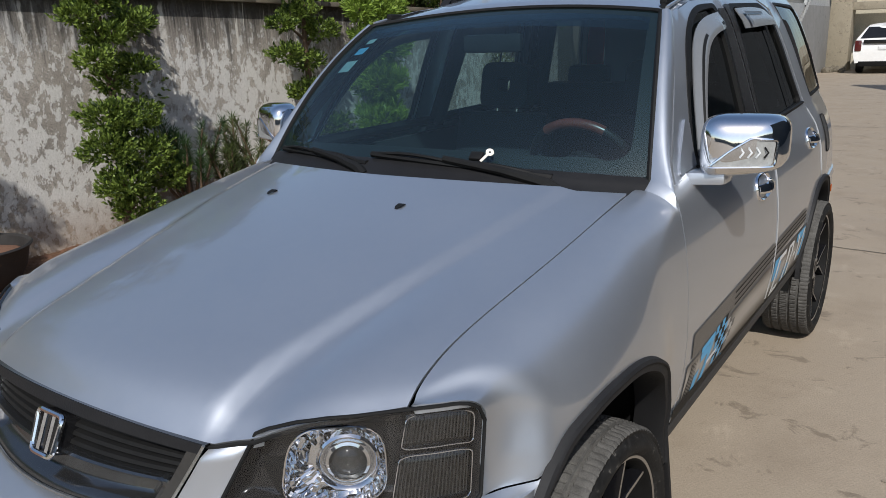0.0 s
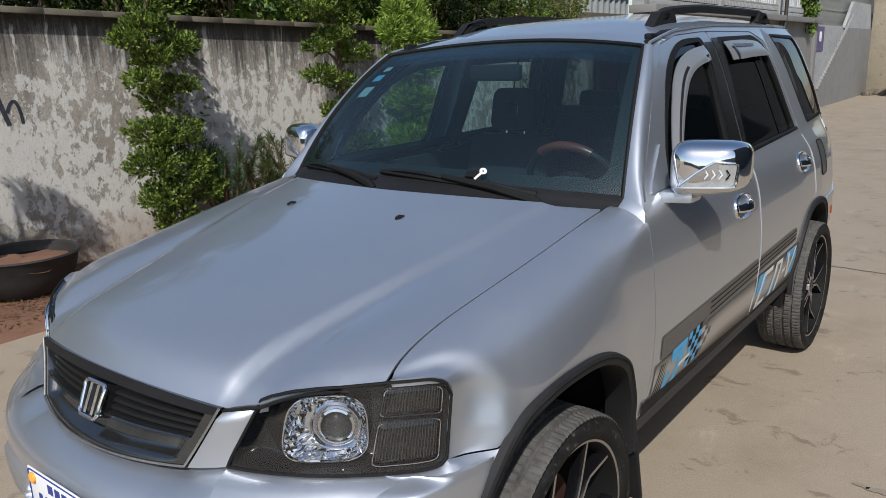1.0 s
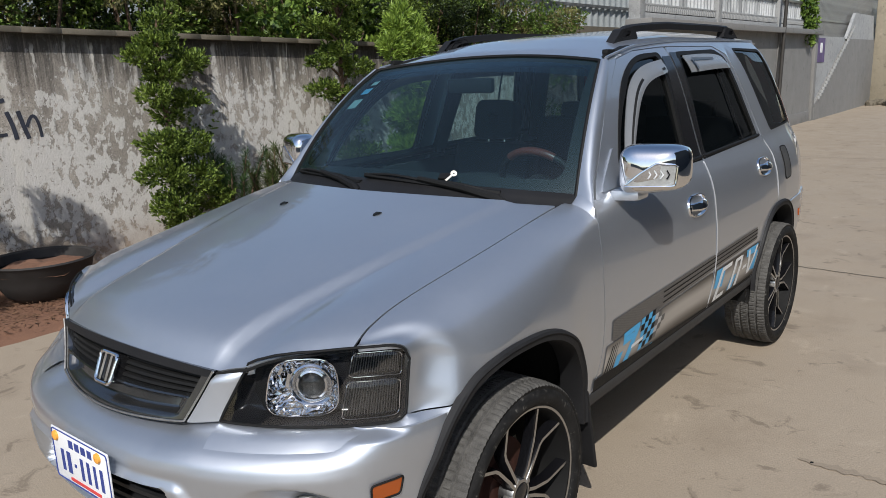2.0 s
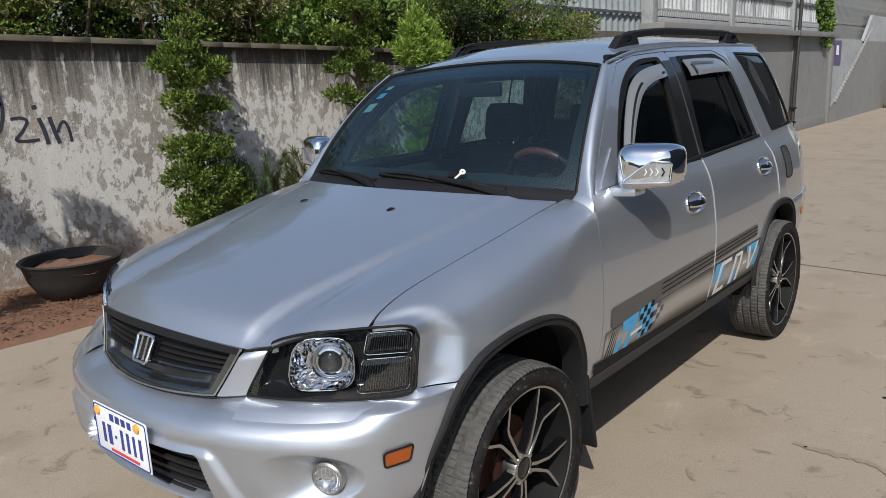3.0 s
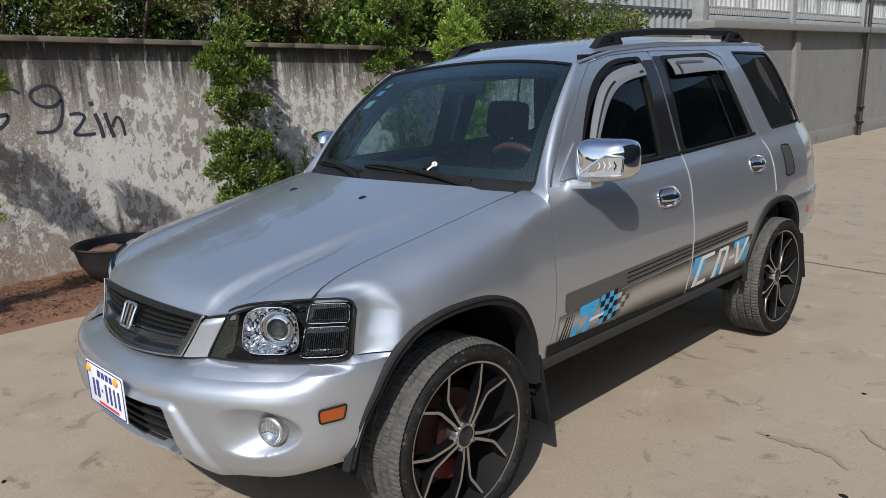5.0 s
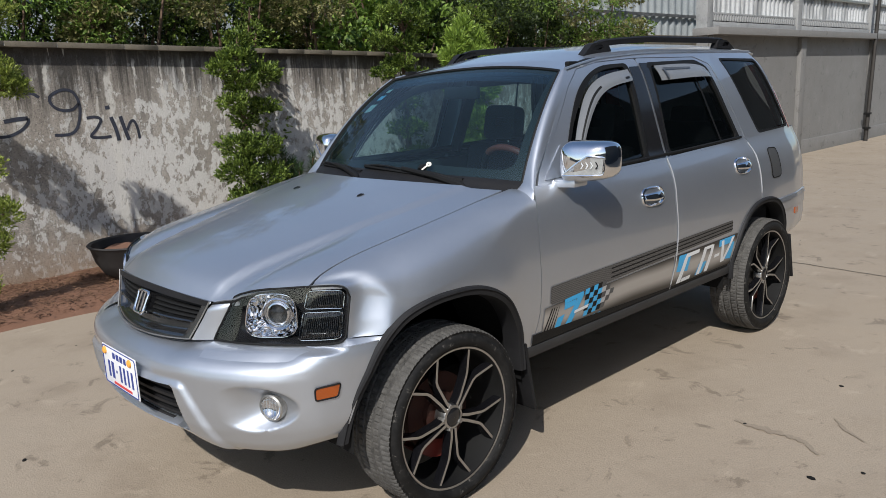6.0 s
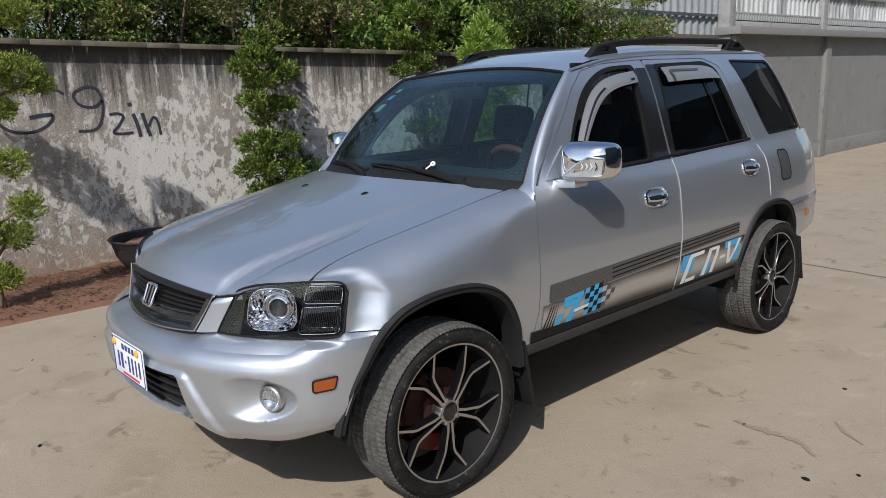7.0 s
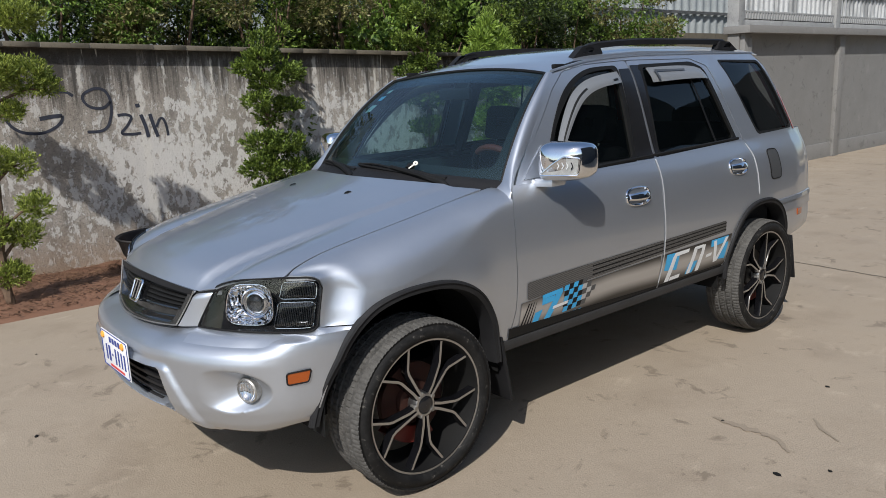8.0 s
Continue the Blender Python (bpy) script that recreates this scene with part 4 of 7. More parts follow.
def spoke_mesh():
    """One forked spoke: two bent arms with black flanks and a machined face."""
    bm = bmesh.new()
    for sgn in (1, -1):
        path = [(0.046, sgn * 12.0, 0.000), (0.080, sgn * 8.0, 0.001), (0.155, sgn * 8.0, -0.003), (0.174, sgn * 9.4, -0.003), (0.264, sgn * 18.5, 0.008)]
        rails = []
        for i, (r, a, h) in enumerate(path):
            p = Vector((r * math.sin(radians(a)), h, r * math.cos(radians(a))))
            j, k = max(0, i - 1), min(len(path) - 1, i + 1)
            pj, pk = [Vector((path[m][0] * math.sin(radians(path[m][1])), 0, path[m][0] * math.cos(radians(path[m][1])))) for m in (j, k)]
            d = (pk - pj).normalized()
            s = Vector((d.z, 0, -d.x))
            wf, wb, dep = lerp(0.0056, 0.0046, i / 4), lerp(0.010, 0.0095, i / 4), 0.034
            rails.append([bm.verts.new(p + s * o + Vector((0, y, 0))) for o, y in ((-wf, 0), (wf, 0), (wf + 0.003, -0.006), (wb, -dep), (-wb, -dep), (-wf - 0.003, -0.006))])
        for r0, r1 in zip(rails, rails[1:]):
            for j in range(6):
                f = bm.faces.new((r0[j], r1[j], r1[(j + 1) % 6], r0[(j + 1) % 6]))
                f.material_index = 1 if j == 0 else 0
    bmesh.ops.recalc_face_normals(bm, faces=bm.faces[:])
    return bm


def make_wheel(place, front):
    # the wheel's outer face looks along +y
    bm = bmesh.new()
    turn = pose(0, 0, 0, -90, 0, 0)
    prof = [(RIM_R + 0.002, 0.086), (RIM_R + 0.003, 0.092), (RIM_R - 0.002, 0.095), (RIM_R - 0.010, 0.092), (RIM_R - 0.014, 0.082), (RIM_R - 0.022, 0.03), (RIM_R - 0.035, -0.02), (RIM_R - 0.03, -0.09)]
    lathe(bm, prof, 72, turn)
    wheel = part("wheel", outward(bm, 1, 1), BARREL, car, "gloss black alloy wheel with machined spoke faces")
    ring = bmesh.new()
    lathe(ring, [(RIM_R + 0.0030, 0.0925), (RIM_R - 0.0010, 0.0966), (RIM_R - 0.0075, 0.0948)], 72, turn)
    part("rim_ring", outward(ring, 1, 1), MACHINED, wheel, "bright machined rim edge")
    part("tyre", tyre_mesh(), [RUBBER, TREAD], wheel, "dusty black rubber tyre")
    sp = finish("spoke", spoke_mesh(), [WHEELBLACK, MACHINED], 30)
    for k in range(5):
        s = new("spoke", sp)
        s.parent = wheel
        s.matrix_basis = pose(0, 0.078, 0) @ pose(0, 0, 0, 0, k * 72 + 18, 0)
    hub = bmesh.new()
    lathe(hub, [(0.050, 0.030), (0.049, 0.068), (0.045, 0.077), (0.036, 0.079), (0.034, 0.072)], 40, turn)
    part("hub", outward(hub, 1, 1), MACHINED, wheel)
    cap = bmesh.new()
    lathe(cap, [(0.034, 0.070), (0.033, 0.078), (0.028, 0.081), (0.001, 0.082)], 32, turn)
    part("centre_cap", outward(cap, 1, 1), GLOSSBLACK, wheel)
    for k in range(5):
        nut = bmesh.new()
        a = radians(k * 72 + 54)
        lathe(nut, [(0.012, 0.040), (0.011, 0.064), (0.008, 0.068), (0.001, 0.068)], 6, turn @ Matrix.Translation((0.046 * math.cos(a), 0.046 * math.sin(a), 0.012)))
        part("wheel_nut", outward(nut, 1, 1), STEEL, wheel)
    disc = bmesh.new()
    lathe(disc, [(0.150, -0.030), (0.150, -0.004), (0.080, -0.004), (0.078, 0.018), (0.001, 0.020)], 48, turn)
    part("brake_disc", outward(disc, 1, 1), RUST if front else IRON, wheel, "worn brake disc")
    cal = bmesh.new()
    for k in range(9):
        a0 = radians(200 + k * 9)
        a1 = radians(200 + (k + 1) * 9)
        vs = [cal.verts.new((r * math.cos(a), y, r * math.sin(a))) for a in (a0, a1) for r, y in ((0.100, 0.022), (0.166, 0.022), (0.172, -0.05), (0.100, -0.05))]
        for j in range(4):
            cal.faces.new((vs[j], vs[(j + 1) % 4], vs[4 + (j + 1) % 4], vs[4 + j]))
    bmesh.ops.remove_doubles(cal, verts=cal.verts, dist=0.0005)
    bmesh.ops.recalc_face_normals(cal, faces=cal.faces[:])
    # the caliper sits ahead of the axle
    for v in cal.verts:
        v.co.x = -v.co.x
    bmesh.ops.reverse_faces(cal, faces=cal.faces[:])
    part("brake_caliper", cal, RED, wheel, "red painted brake caliper")
    wheel.matrix_basis = place
    return wheel


def arch_flare(cx, a, b, low0, low1, front=False):
    """The dark plastic lip round a wheel opening."""
    bm = bmesh.new()
    rails = []
    n, e = 64, 2.4
    for i in range(n + 1):
        t = math.pi * (i / n)
        c, s = math.cos(t), math.sin(t)
        px = math.copysign(abs(c) ** (2 / e), c)
        pz = abs(s) ** (2 / e)
        rail = []
        for f, out, inn in ((1.0, -0.004, 0), (0.990, 0.012, 0), (0.974, 0.016, 0), (0.967, 0.010, 0), (0.930, 0.009, 0), (0.919, -0.008, 0), (0.915, -0.070, 0)):
            x, z = cx + a * px * f, 0.36 + b * pz * f
            low = low0 if c > 0 else low1
            if i in (0, n):
                z = low
            if front and c > 0:
                x += 0.20 * max(0.0, 0.62 - z)
            y = float(side_y(x, max(z, 0.5)))
            rail.append(bm.verts.new((x, y + out, z)))
        rails.append(rail)
    for r0, r1 in zip(rails, rails[1:]):
        for j in range(6):
            bm.faces.new((r0[j], r1[j], r1[j + 1], r0[j + 1]))
    return outward(bm, 1, 1)


# ---------------------------------------------------------------- sides, cab and roof
def both(build):
    """Yields the two sides' meshes of a part that is built on the car's left."""
    return (build(), mirrored(build()))


def screen_point(q, v, out=0.0):
    a = Vector((-0.410 - 0.160 * q * q, 0.708 * q, 1.145 - 0.030 * q * q))
    b = Vector((-1.078 + 0.072 * q * q, 0.572 * q, 1.596 - 0.036 * q * q))
    p = a.lerp(b, v)
    n = Vector((0.56, 0.18 * q, 0.8)).normalized()
    return p + n * (0.038 * 4 * v * (1 - v) + out)


def handle_set(x, z, parent, flip):
    """A chrome door handle over a chrome cup."""
    def on(dx, dz, out):
        return on_side(x + dx * 1.32, z + dz * 1.28, out * 1.15)
    n = 28
    ring = [(0.073 * math.copysign(abs(math.cos(a)) ** 0.7, math.cos(a)), 0.036 * math.copysign(abs(math.sin(a)) ** 0.7, math.sin(a))) for a in [2 * math.pi * k / n for k in range(n)]]
    bm = bmesh.new()
    rings = [[bm.verts.new(on(u * f, w * f, o)) for u, w in ring] for f, o in ((1.0, 0.0), (0.97, 0.006), (0.90, 0.007), (0.80, 0.001), (0.5, -0.012), (0.15, -0.016))]
    for r0, r1 in zip(rings, rings[1:]):
        for k in range(n):
            bm.faces.new((r0[k], r0[(k + 1) % n], r1[(k + 1) % n], r1[k]))
    bm.faces.new(rings[-1])
    outward(bm, 1, 1)
    cup = part("handle_cup", mirrored(bm) if flip else bm, CHROME, parent, "chrome handle surround")
    bar = bmesh.new()
    rails = []
    for i in range(13):
        t = i / 12
        dx = lerp(-0.062, 0.062, t)
        o = 0.004 + 0.020 * math.sin(math.pi * t) ** 0.5
        h = 0.011 + 0.004 * math.sin(math.pi * t)
        rails.append([bar.verts.new(on(dx, 0.002 + dz, o + do)) for dz, do in ((-h, 0), (-h * 0.5, 0.006), (h * 0.5, 0.006), (h, 0), (h * 0.5, -0.008), (-h * 0.5, -0.008))])
    for r0, r1 in zip(rails, rails[1:]):
        for j in range(6):
            bar.faces.new((r0[j], r1[j], r1[(j + 1) % 6], r0[(j + 1) % 6]))
    bar.faces.new(rails[0])
    bar.faces.new(rails[-1])
    bmesh.ops.recalc_face_normals(bar, faces=bar.faces[:])
    part("door_handle", mirrored(bar) if flip else bar, CHROME, parent, "chrome pull handle")


def decal(points, mat, parent, flip, lift=0.0025, r=0.004, name="decal"):
    """A printed film that follows the door, as a grid of columns between its lower and upper edges."""
    loop = rounded(points, r, 3, 0.03)
    xs = sorted({round(p[0], 4) for p in loop})

    def span(x):
        hits = []
        for (xa, za), (xb, zb) in zip(loop, loop[1:] + loop[:1]):
            if (xa - x) * (xb - x) <= 0 and xa != xb:
                hits.append(za + (zb - za) * (x - xa) / (xb - xa))
        return (min(hits), max(hits)) if hits else (loop[0][1], loop[0][1])
    xs[0] += 0.0002
    xs[-1] -= 0.0002
    bm = grid(lambda x, v: on_side(x, lerp(*span(x), v), lift), 0, 0, xs, [0, 0.25, 0.5, 0.75, 1])
    outward(bm, 1, 1)
    return part(name, mirrored(bm) if flip else bm, mat, parent)


def visor(top, low, parent, flip):
    """A smoked rain visor over a window: lines of (x, z) along its upper and lower edges."""
    n = 34

    def along(pts, t):
        for _ in range(3):
            pts = pts[:1] + [(lerp(a[0], b[0], f), lerp(a[1], b[1], f)) for a, b in zip(pts, pts[1:]) for f in (0.25, 0.75)] + pts[-1:]
        ln = [0]
        for a, b in zip(pts, pts[1:]):
            ln.append(ln[-1] + math.hypot(b[0] - a[0], b[1] - a[1]))
        return Vector((float(np.interp(t * ln[-1], ln, [p[0] for p in pts])), float(np.interp(t * ln[-1], ln, [p[1] for p in pts])), 0))

    def fn(u, v):
        a, b = along(top, u), along(low, u)
        p = a.lerp(b, v)
        o = 0.004 + 0.026 * smooth01(v, 0, 0.7) * (0.3 + 0.7 * min(1, 8 * u, 8 * (1 - u)))
        return on_side(p.x, p.y, o)
    bm = lip(outward(grid(fn, n, 8), 1, 1), 0.004)
    return part("window_visor", mirrored(bm) if flip else bm, VISOR, parent, "smoked rain visor with dark stripe"), fn


def make_side(flip):
    side = -1 if flip else 1

    def put(name, bm, mat, parent, label="", smooth=38):
        return part(name, mirrored(bm) if flip else bm, mat, parent, label, smooth)
    put("fender", make_fender(), PAINT, car)
    put("arch_flare", arch_flare(*FRONT_ARCH, 0.385, 0.40, True), FLARE, car, "dark plastic wheel arch trim")
    put("arch_flare", arch_flare(*REAR_ARCH, 0.43, 0.46), FLARE, car, "dark plastic wheel arch trim")
    sill_top = lambda x: 0.476
    gap = 0.0042
    # front door
    bm = side_panel(0, 0, sill_top, belt, lambda z: EDGE_F(z) - gap, lambda z: EDGE_B(z) + gap)
    door = put("front_door", bm, PAINT, car, "silver front door")
    put("door_frame", window_ring(FRONT_FRAME, FRONT_WINDOW, -0.002, 0.02, 0.015, 0.03), PAINT, door)
    put("window", pane(FRONT_WINDOW), FARTINT if flip else TINT, door, "tinted side window")
    put("window_seal", window_ring(shrink(FRONT_WINDOW, -0.012), shrink(FRONT_WINDOW, 0.022), 0.0015, 0.02), SEAL, door)
    handle_set(-1.372, 0.972, door, flip)
    vis, fn = visor([(-0.850, 1.150), (-0.940, 1.300), (-1.058, 1.440), (-1.168, 1.506), (-1.30, 1.537), (-1.49, 1.549)],
                    [(-0.862, 1.150), (-0.978, 1.292), (-1.098, 1.408), (-1.205, 1.464), (-1.33, 1.488), (-1.49, 1.496)], door, flip)
    stripe = grid(lambda u, v: fn(lerp(0.10, 0.62, u), lerp(0.42, 0.55, v)) + Vector((0, 0.0025, 0)), 24, 2)
    put("visor_stripe", outward(stripe, 1, 1), SEAL, door)
    mark = grid(lambda u, v: fn(lerp(0.90, 0.96, u), lerp(0.55, 0.72, v)) + Vector((0, 0.0025, 0)), 4, 2)
    put("visor_mark", outward(mark, 1, 1), SEAL, door)
    trim = bmesh.new()
    tube(trim, [on_side(x, belt(x) + 0.006, 0.003) for x in np.linspace(-0.80, -1.60, 24)], 0.008, 8)
    put("belt_trim", trim, SEAL, door)
    post = grid(lambda u, v: on_side(lerp(lerp(-1.455, -1.515, v), lerp(-1.597, -1.602, v), u), lerp(1.130, 1.560, v), 0.002), 4, 12)
    put("pillar_trim", outward(post, 1, 1), GLOSSBLACK, door, "gloss black pillar trim")
    # rear door
    bottom = lambda x: max(0.476, arch(x, *REAR_ARCH) - 0.008) if x < REAR_ARCH[0] + REAR_ARCH[1] - 0.002 else 0.476
    bm = side_panel(0, 0, bottom, belt, lambda z: EDGE_B(z) - gap, lambda z: EDGE_C(z) + gap, 60)
    rdoor = put("rear_door", bm, PAINT, car, "silver rear door")
    put("door_frame", window_ring(REAR_FRAME, REAR_WINDOW, -0.002, 0.02, 0.02, 0.03), PAINT, rdoor)
    put("window", pane(REAR_WINDOW), FARTINT if flip else TINT, rdoor, "tinted side window")
    put("window_seal", window_ring(shrink(REAR_WINDOW, -0.012), shrink(REAR_WINDOW, 0.020), 0.0015, 0.02), SEAL, rdoor)
    handle_set(-2.330, 1.018, rdoor, flip)
    visor([(-1.745, 1.560), (-2.0, 1.568), (-2.19, 1.563), (-2.25, 1.545)], [(-1.752, 1.487), (-2.0, 1.496), (-2.20, 1.497), (-2.280, 1.492)], rdoor, flip)
    for xa, xb, za, zb in ((-1.785, -2.06, 1.540, 1.550), (-1.778, -1.797, 1.500, 1.549)):
        stripe = grid(lambda u, v: on_side(lerp(xa, xb, u), lerp(za, zb, v), lerp(0.036, 0.022, smooth01(lerp(za, zb, v), 1.50, 1.555))), 8, 3)
        put("visor_stripe", outward(stripe, 1, 1), FLAPGREY, rdoor)
    trim = bmesh.new()
    tube(trim, [on_side(x, belt(x) + 0.006, 0.003) for x in np.linspace(-1.61, -2.44, 24)], 0.008, 8)
    put("belt_trim", trim, SEAL, rdoor)
    post = grid(lambda u, v: on_side(lerp(lerp(-1.615, -1.618, v), lerp(-1.640, -1.688, v), u), lerp(1.132, 1.575, v), 0.002), 3, 12)
    put("pillar_trim", outward(post, 1, 1), GLOSSBLACK, rdoor, "gloss black pillar trim")
    bar = grid(lambda u, v: on_side(lerp(-2.215, -2.105, v) + lerp(0.009, -0.009, u), lerp(1.150, 1.572, v), -0.004), 2, 12)
    put("window_divider", outward(bar, 1, 1), SEAL, rdoor)
    # decals on the doors
    for d, xa, xb in ((door, -0.572, EDGE_B(0.7) + 0.006), (rdoor, EDGE_B(0.7) - 0.006, -2.165)):
        za = lambda x: float(np.interp(x, [-2.165, -0.572], [0.738, 0.706]))
        zl = lambda x: float(np.interp(x, [-2.165, -0.572], [0.676, 0.628]))
        decal([(xa, zl(xa)), (xb, zl(xb)), (xb, za(xb)), (xa, za(xa))], CARBON, d, flip, 0.0025, 0.012, "carbon_stripe")
        for k in range(3):
            t = 0.22 + 0.28 * k
            x0 = xa if d is rdoor else -1.0
            decal([(x0, lerp(zl(x0), za(x0), t) - 0.003), (xb, lerp(zl(xb), za(xb), t) - 0.003), (xb, lerp(zl(xb), za(xb), t) + 0.003), (x0, lerp(zl(x0), za(x0), t) + 0.003)],
                  SEAL, d, flip, 0.0035, 0.001, "pinstripe")
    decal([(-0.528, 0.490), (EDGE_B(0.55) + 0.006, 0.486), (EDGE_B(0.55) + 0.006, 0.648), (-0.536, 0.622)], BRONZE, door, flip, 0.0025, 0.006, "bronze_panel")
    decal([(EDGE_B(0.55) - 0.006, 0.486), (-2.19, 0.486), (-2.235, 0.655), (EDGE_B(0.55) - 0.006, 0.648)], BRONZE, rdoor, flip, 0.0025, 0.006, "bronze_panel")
    for d, xa, xb in ((door, -0.470, EDGE_B(0.5) + 0.006), (rdoor, EDGE_B(0.5) - 0.006, -2.17)):
        decal([(xa, 0.4775), (xb, 0.4775), (xb, 0.490), (xa, 0.524 if d is door else 0.490)], SEAL, d, flip, 0.004, 0.001, "black_strip")
    # blue figure and checks
    L = 0.0035
    decal([(-0.665, 0.612), (-0.800, 0.622), (-0.795, 0.640), (-0.665, 0.632)], CYAN, door, flip, L, 0.002, "figure_stroke")
    decal([(-0.665, 0.585), (-0.745, 0.592), (-0.745, 0.616), (-0.665, 0.612)], CYAN, door, flip, L, 0.002, "figure_stroke")
    decal([(-0.755, 0.622), (-0.800, 0.625), (-0.715, 0.500), (-0.672, 0.498)], CYAN, door, flip, L, 0.002, "figure_stroke")
    decal([(-0.625, 0.560), (-0.672, 0.566), (-0.640, 0.500), (-0.605, 0.500)], CYAN, door, flip, L, 0.002, "figure_stroke")
    for r in range(5):
        for c in range(7):
            odd = (r + c) % 2
            x0, z0 = -0.805 - 0.031 * c, 0.520 + 0.025 * r + 0.002 * c
            mt = (CYAN, SEAL)[odd] if c < 4 else (FLAPGREY, SILVER)[odd]
            if c > 4 and (r in (0, 4) or c == 6 and odd):
                continue
            decal([(x0, z0), (x0 - 0.031, z0 + 0.001), (x0 - 0.039, z0 + 0.025), (x0 - 0.008, z0 + 0.024)], mt, door, flip, L, 0.0005, "check")
    for k in range(5):
        x0 = -0.750 - 0.040 * k
        decal([(x0, 0.494), (x0 - 0.020, 0.494), (x0 - 0.032, 0.512), (x0 - 0.012, 0.511)], CYAN, door, flip, L, 0.0005, "check")
    decal([(-0.735, 0.552), (-0.835, 0.558), (-0.840, 0.572), (-0.740, 0.566)], CREAM, door, flip, 0.0045, 0.001, "pale_bar")
    for k, mt in enumerate((SEAL, SEAL, SEAL, SEAL)):
        x0 = -0.537 - 0.017 * k
        decal([(x0, 0.520 - 0.006 * k), (x0 - 0.008, 0.516 - 0.006 * k), (x0 - 0.050 + 0.002 * k, 0.612), (x0 - 0.042, 0.612)], mt, door, flip, L, 0.001, "slanted_stroke")
    # pale slanted strokes on blue, drawn as plain shapes
    for x0, mt, pts in ((0, CYAN, [(-1.585, 0.560), (-1.70, 0.545), (-1.72, 0.640), (-1.60, 0.642)]), (0, CYAN, [(-1.79, 0.500), (-1.86, 0.500), (-1.90, 0.560), (-1.82, 0.560)]),
                        (0, CYAN, [(-2.02, 0.610), (-2.16, 0.615), (-2.20, 0.650), (-2.02, 0.648)]), (0, CYAN, [(-2.10, 0.530), (-2.18, 0.520), (-2.20, 0.615), (-2.14, 0.612)])):
        decal(pts, mt, rdoor, flip, 0.0035, 0.004, "blue_block")
    for pts in ([(-1.600, 0.494), (-1.640, 0.494), (-1.690, 0.620), (-1.655, 0.620)], [(-1.655, 0.618), (-1.800, 0.624), (-1.805, 0.642), (-1.675, 0.640)],
                [(-1.645, 0.494), (-1.735, 0.496), (-1.742, 0.516), (-1.652, 0.514)],
                [(-1.800, 0.500), (-1.835, 0.500), (-1.885, 0.632), (-1.850, 0.630)], [(-1.845, 0.622), (-1.935, 0.626), (-1.945, 0.642), (-1.855, 0.640)],
                [(-1.920, 0.585), (-1.950, 0.587), (-1.962, 0.640), (-1.932, 0.638)], [(-1.885, 0.500), (-1.920, 0.500), (-1.950, 0.590), (-1.915, 0.590)],
                [(-1.975, 0.560), (-2.030, 0.563), (-2.035, 0.580), (-1.980, 0.577)],
                [(-2.045, 0.640), (-2.075, 0.642), (-2.090, 0.520), (-2.062, 0.518)], [(-2.070, 0.518), (-2.100, 0.520), (-2.195, 0.645), (-2.165, 0.645)]):
        decal(pts, CREAM, rdoor, flip, 0.0045, 0.002, "pale_stroke")
    # rear quarter
    qb = lambda x: max(arch(x, *REAR_ARCH) - 0.008, 0.60) if x > REAR_ARCH[0] - REAR_ARCH[1] else 0.74
    bm = side_panel(0, 0, lambda x: max(qb(x), 0.745) if x < -2.86 else qb(x), belt, lambda z: EDGE_C(z) - gap, flat_edge(-3.34), 50)
    quarter = put("rear_quarter", bm, PAINT, car)
    flap = filled(rounded([(-2.700, 0.905), (-2.845, 0.905), (-2.835, 1.075), (-2.700, 1.080)], 0.035, dense=0.02), [], lambda x, z: on_side(x, z, 0.003))
    put("fuel_flap", lip(outward(flap, 1, 1), 0.01), FLAPGREY, quarter, "dark grey fuel filler flap")
    ring = bmesh.new()
    lp = rounded([(-2.700, 0.905), (-2.845, 0.905), (-2.835, 1.075), (-2.700, 1.080)], 0.035, dense=0.02)
    tube(ring, [on_side(x, z, 0.0015) for x, z in lp + lp[:1]], 0.004, 6, False)
    put("flap_gap", ring, SEAL, quarter)
    # thin silver strips imitate the light that the door seams reflect
    for edge, z0, z1, own in ((lambda z: EDGE_B(z) - gap - 0.003, 0.50, 1.125, rdoor), (lambda z: EDGE_C(z) + gap + 0.003, 0.84, 1.13, rdoor)):
        glint = bmesh.new()
        tube(glint, [on_side(edge(z), z, 0.0015) for z in np.linspace(z0, z1, 20)], 0.0026, 6)
        put("seam_glint", glint, SILVER, own, "thin bright strip for the light caught along the door seam")
    # cab side: pillars and roof rail as one sheet with the two door openings and the quarter window
    zr = lambda x: ROOF_EDGE(x)
    outline = [(-0.585, 1.108), (-0.80, 1.338), (-0.92, 1.470), (-1.025, zr(-1.03))] + [(x, zr(x)) for x in (-1.15, -1.3, -1.5, -1.8, -2.1, -2.4, -2.7, -2.95)] + [(-3.02, 1.55), (-3.24, 1.165), (-2.5, 1.152), (-1.6, 1.118)]
    hole = [(-0.605, 1.113), (-0.826, 1.337), (-0.981, 1.493), (-1.092, 1.569), (-1.26, 1.594), (-1.61, 1.602), (-2.20, 1.604), (-2.330, 1.563), (-2.445, 1.300), (-2.499, 1.160)]
    cab = filled(rounded(outline, 0.012, 3), [rounded(hole, 0.012, 3), rounded(QUARTER_WINDOW, 0.025)], lambda x, z: on_side(x, z, 0.001))
    cab = put("cab_side", lip(outward(cab, 1, 1), 0.030), PAINT, car)
    put("quarter_window", pane(QUARTER_WINDOW, -0.004, 0.025), TINT, cab, "tinted rear quarter window")
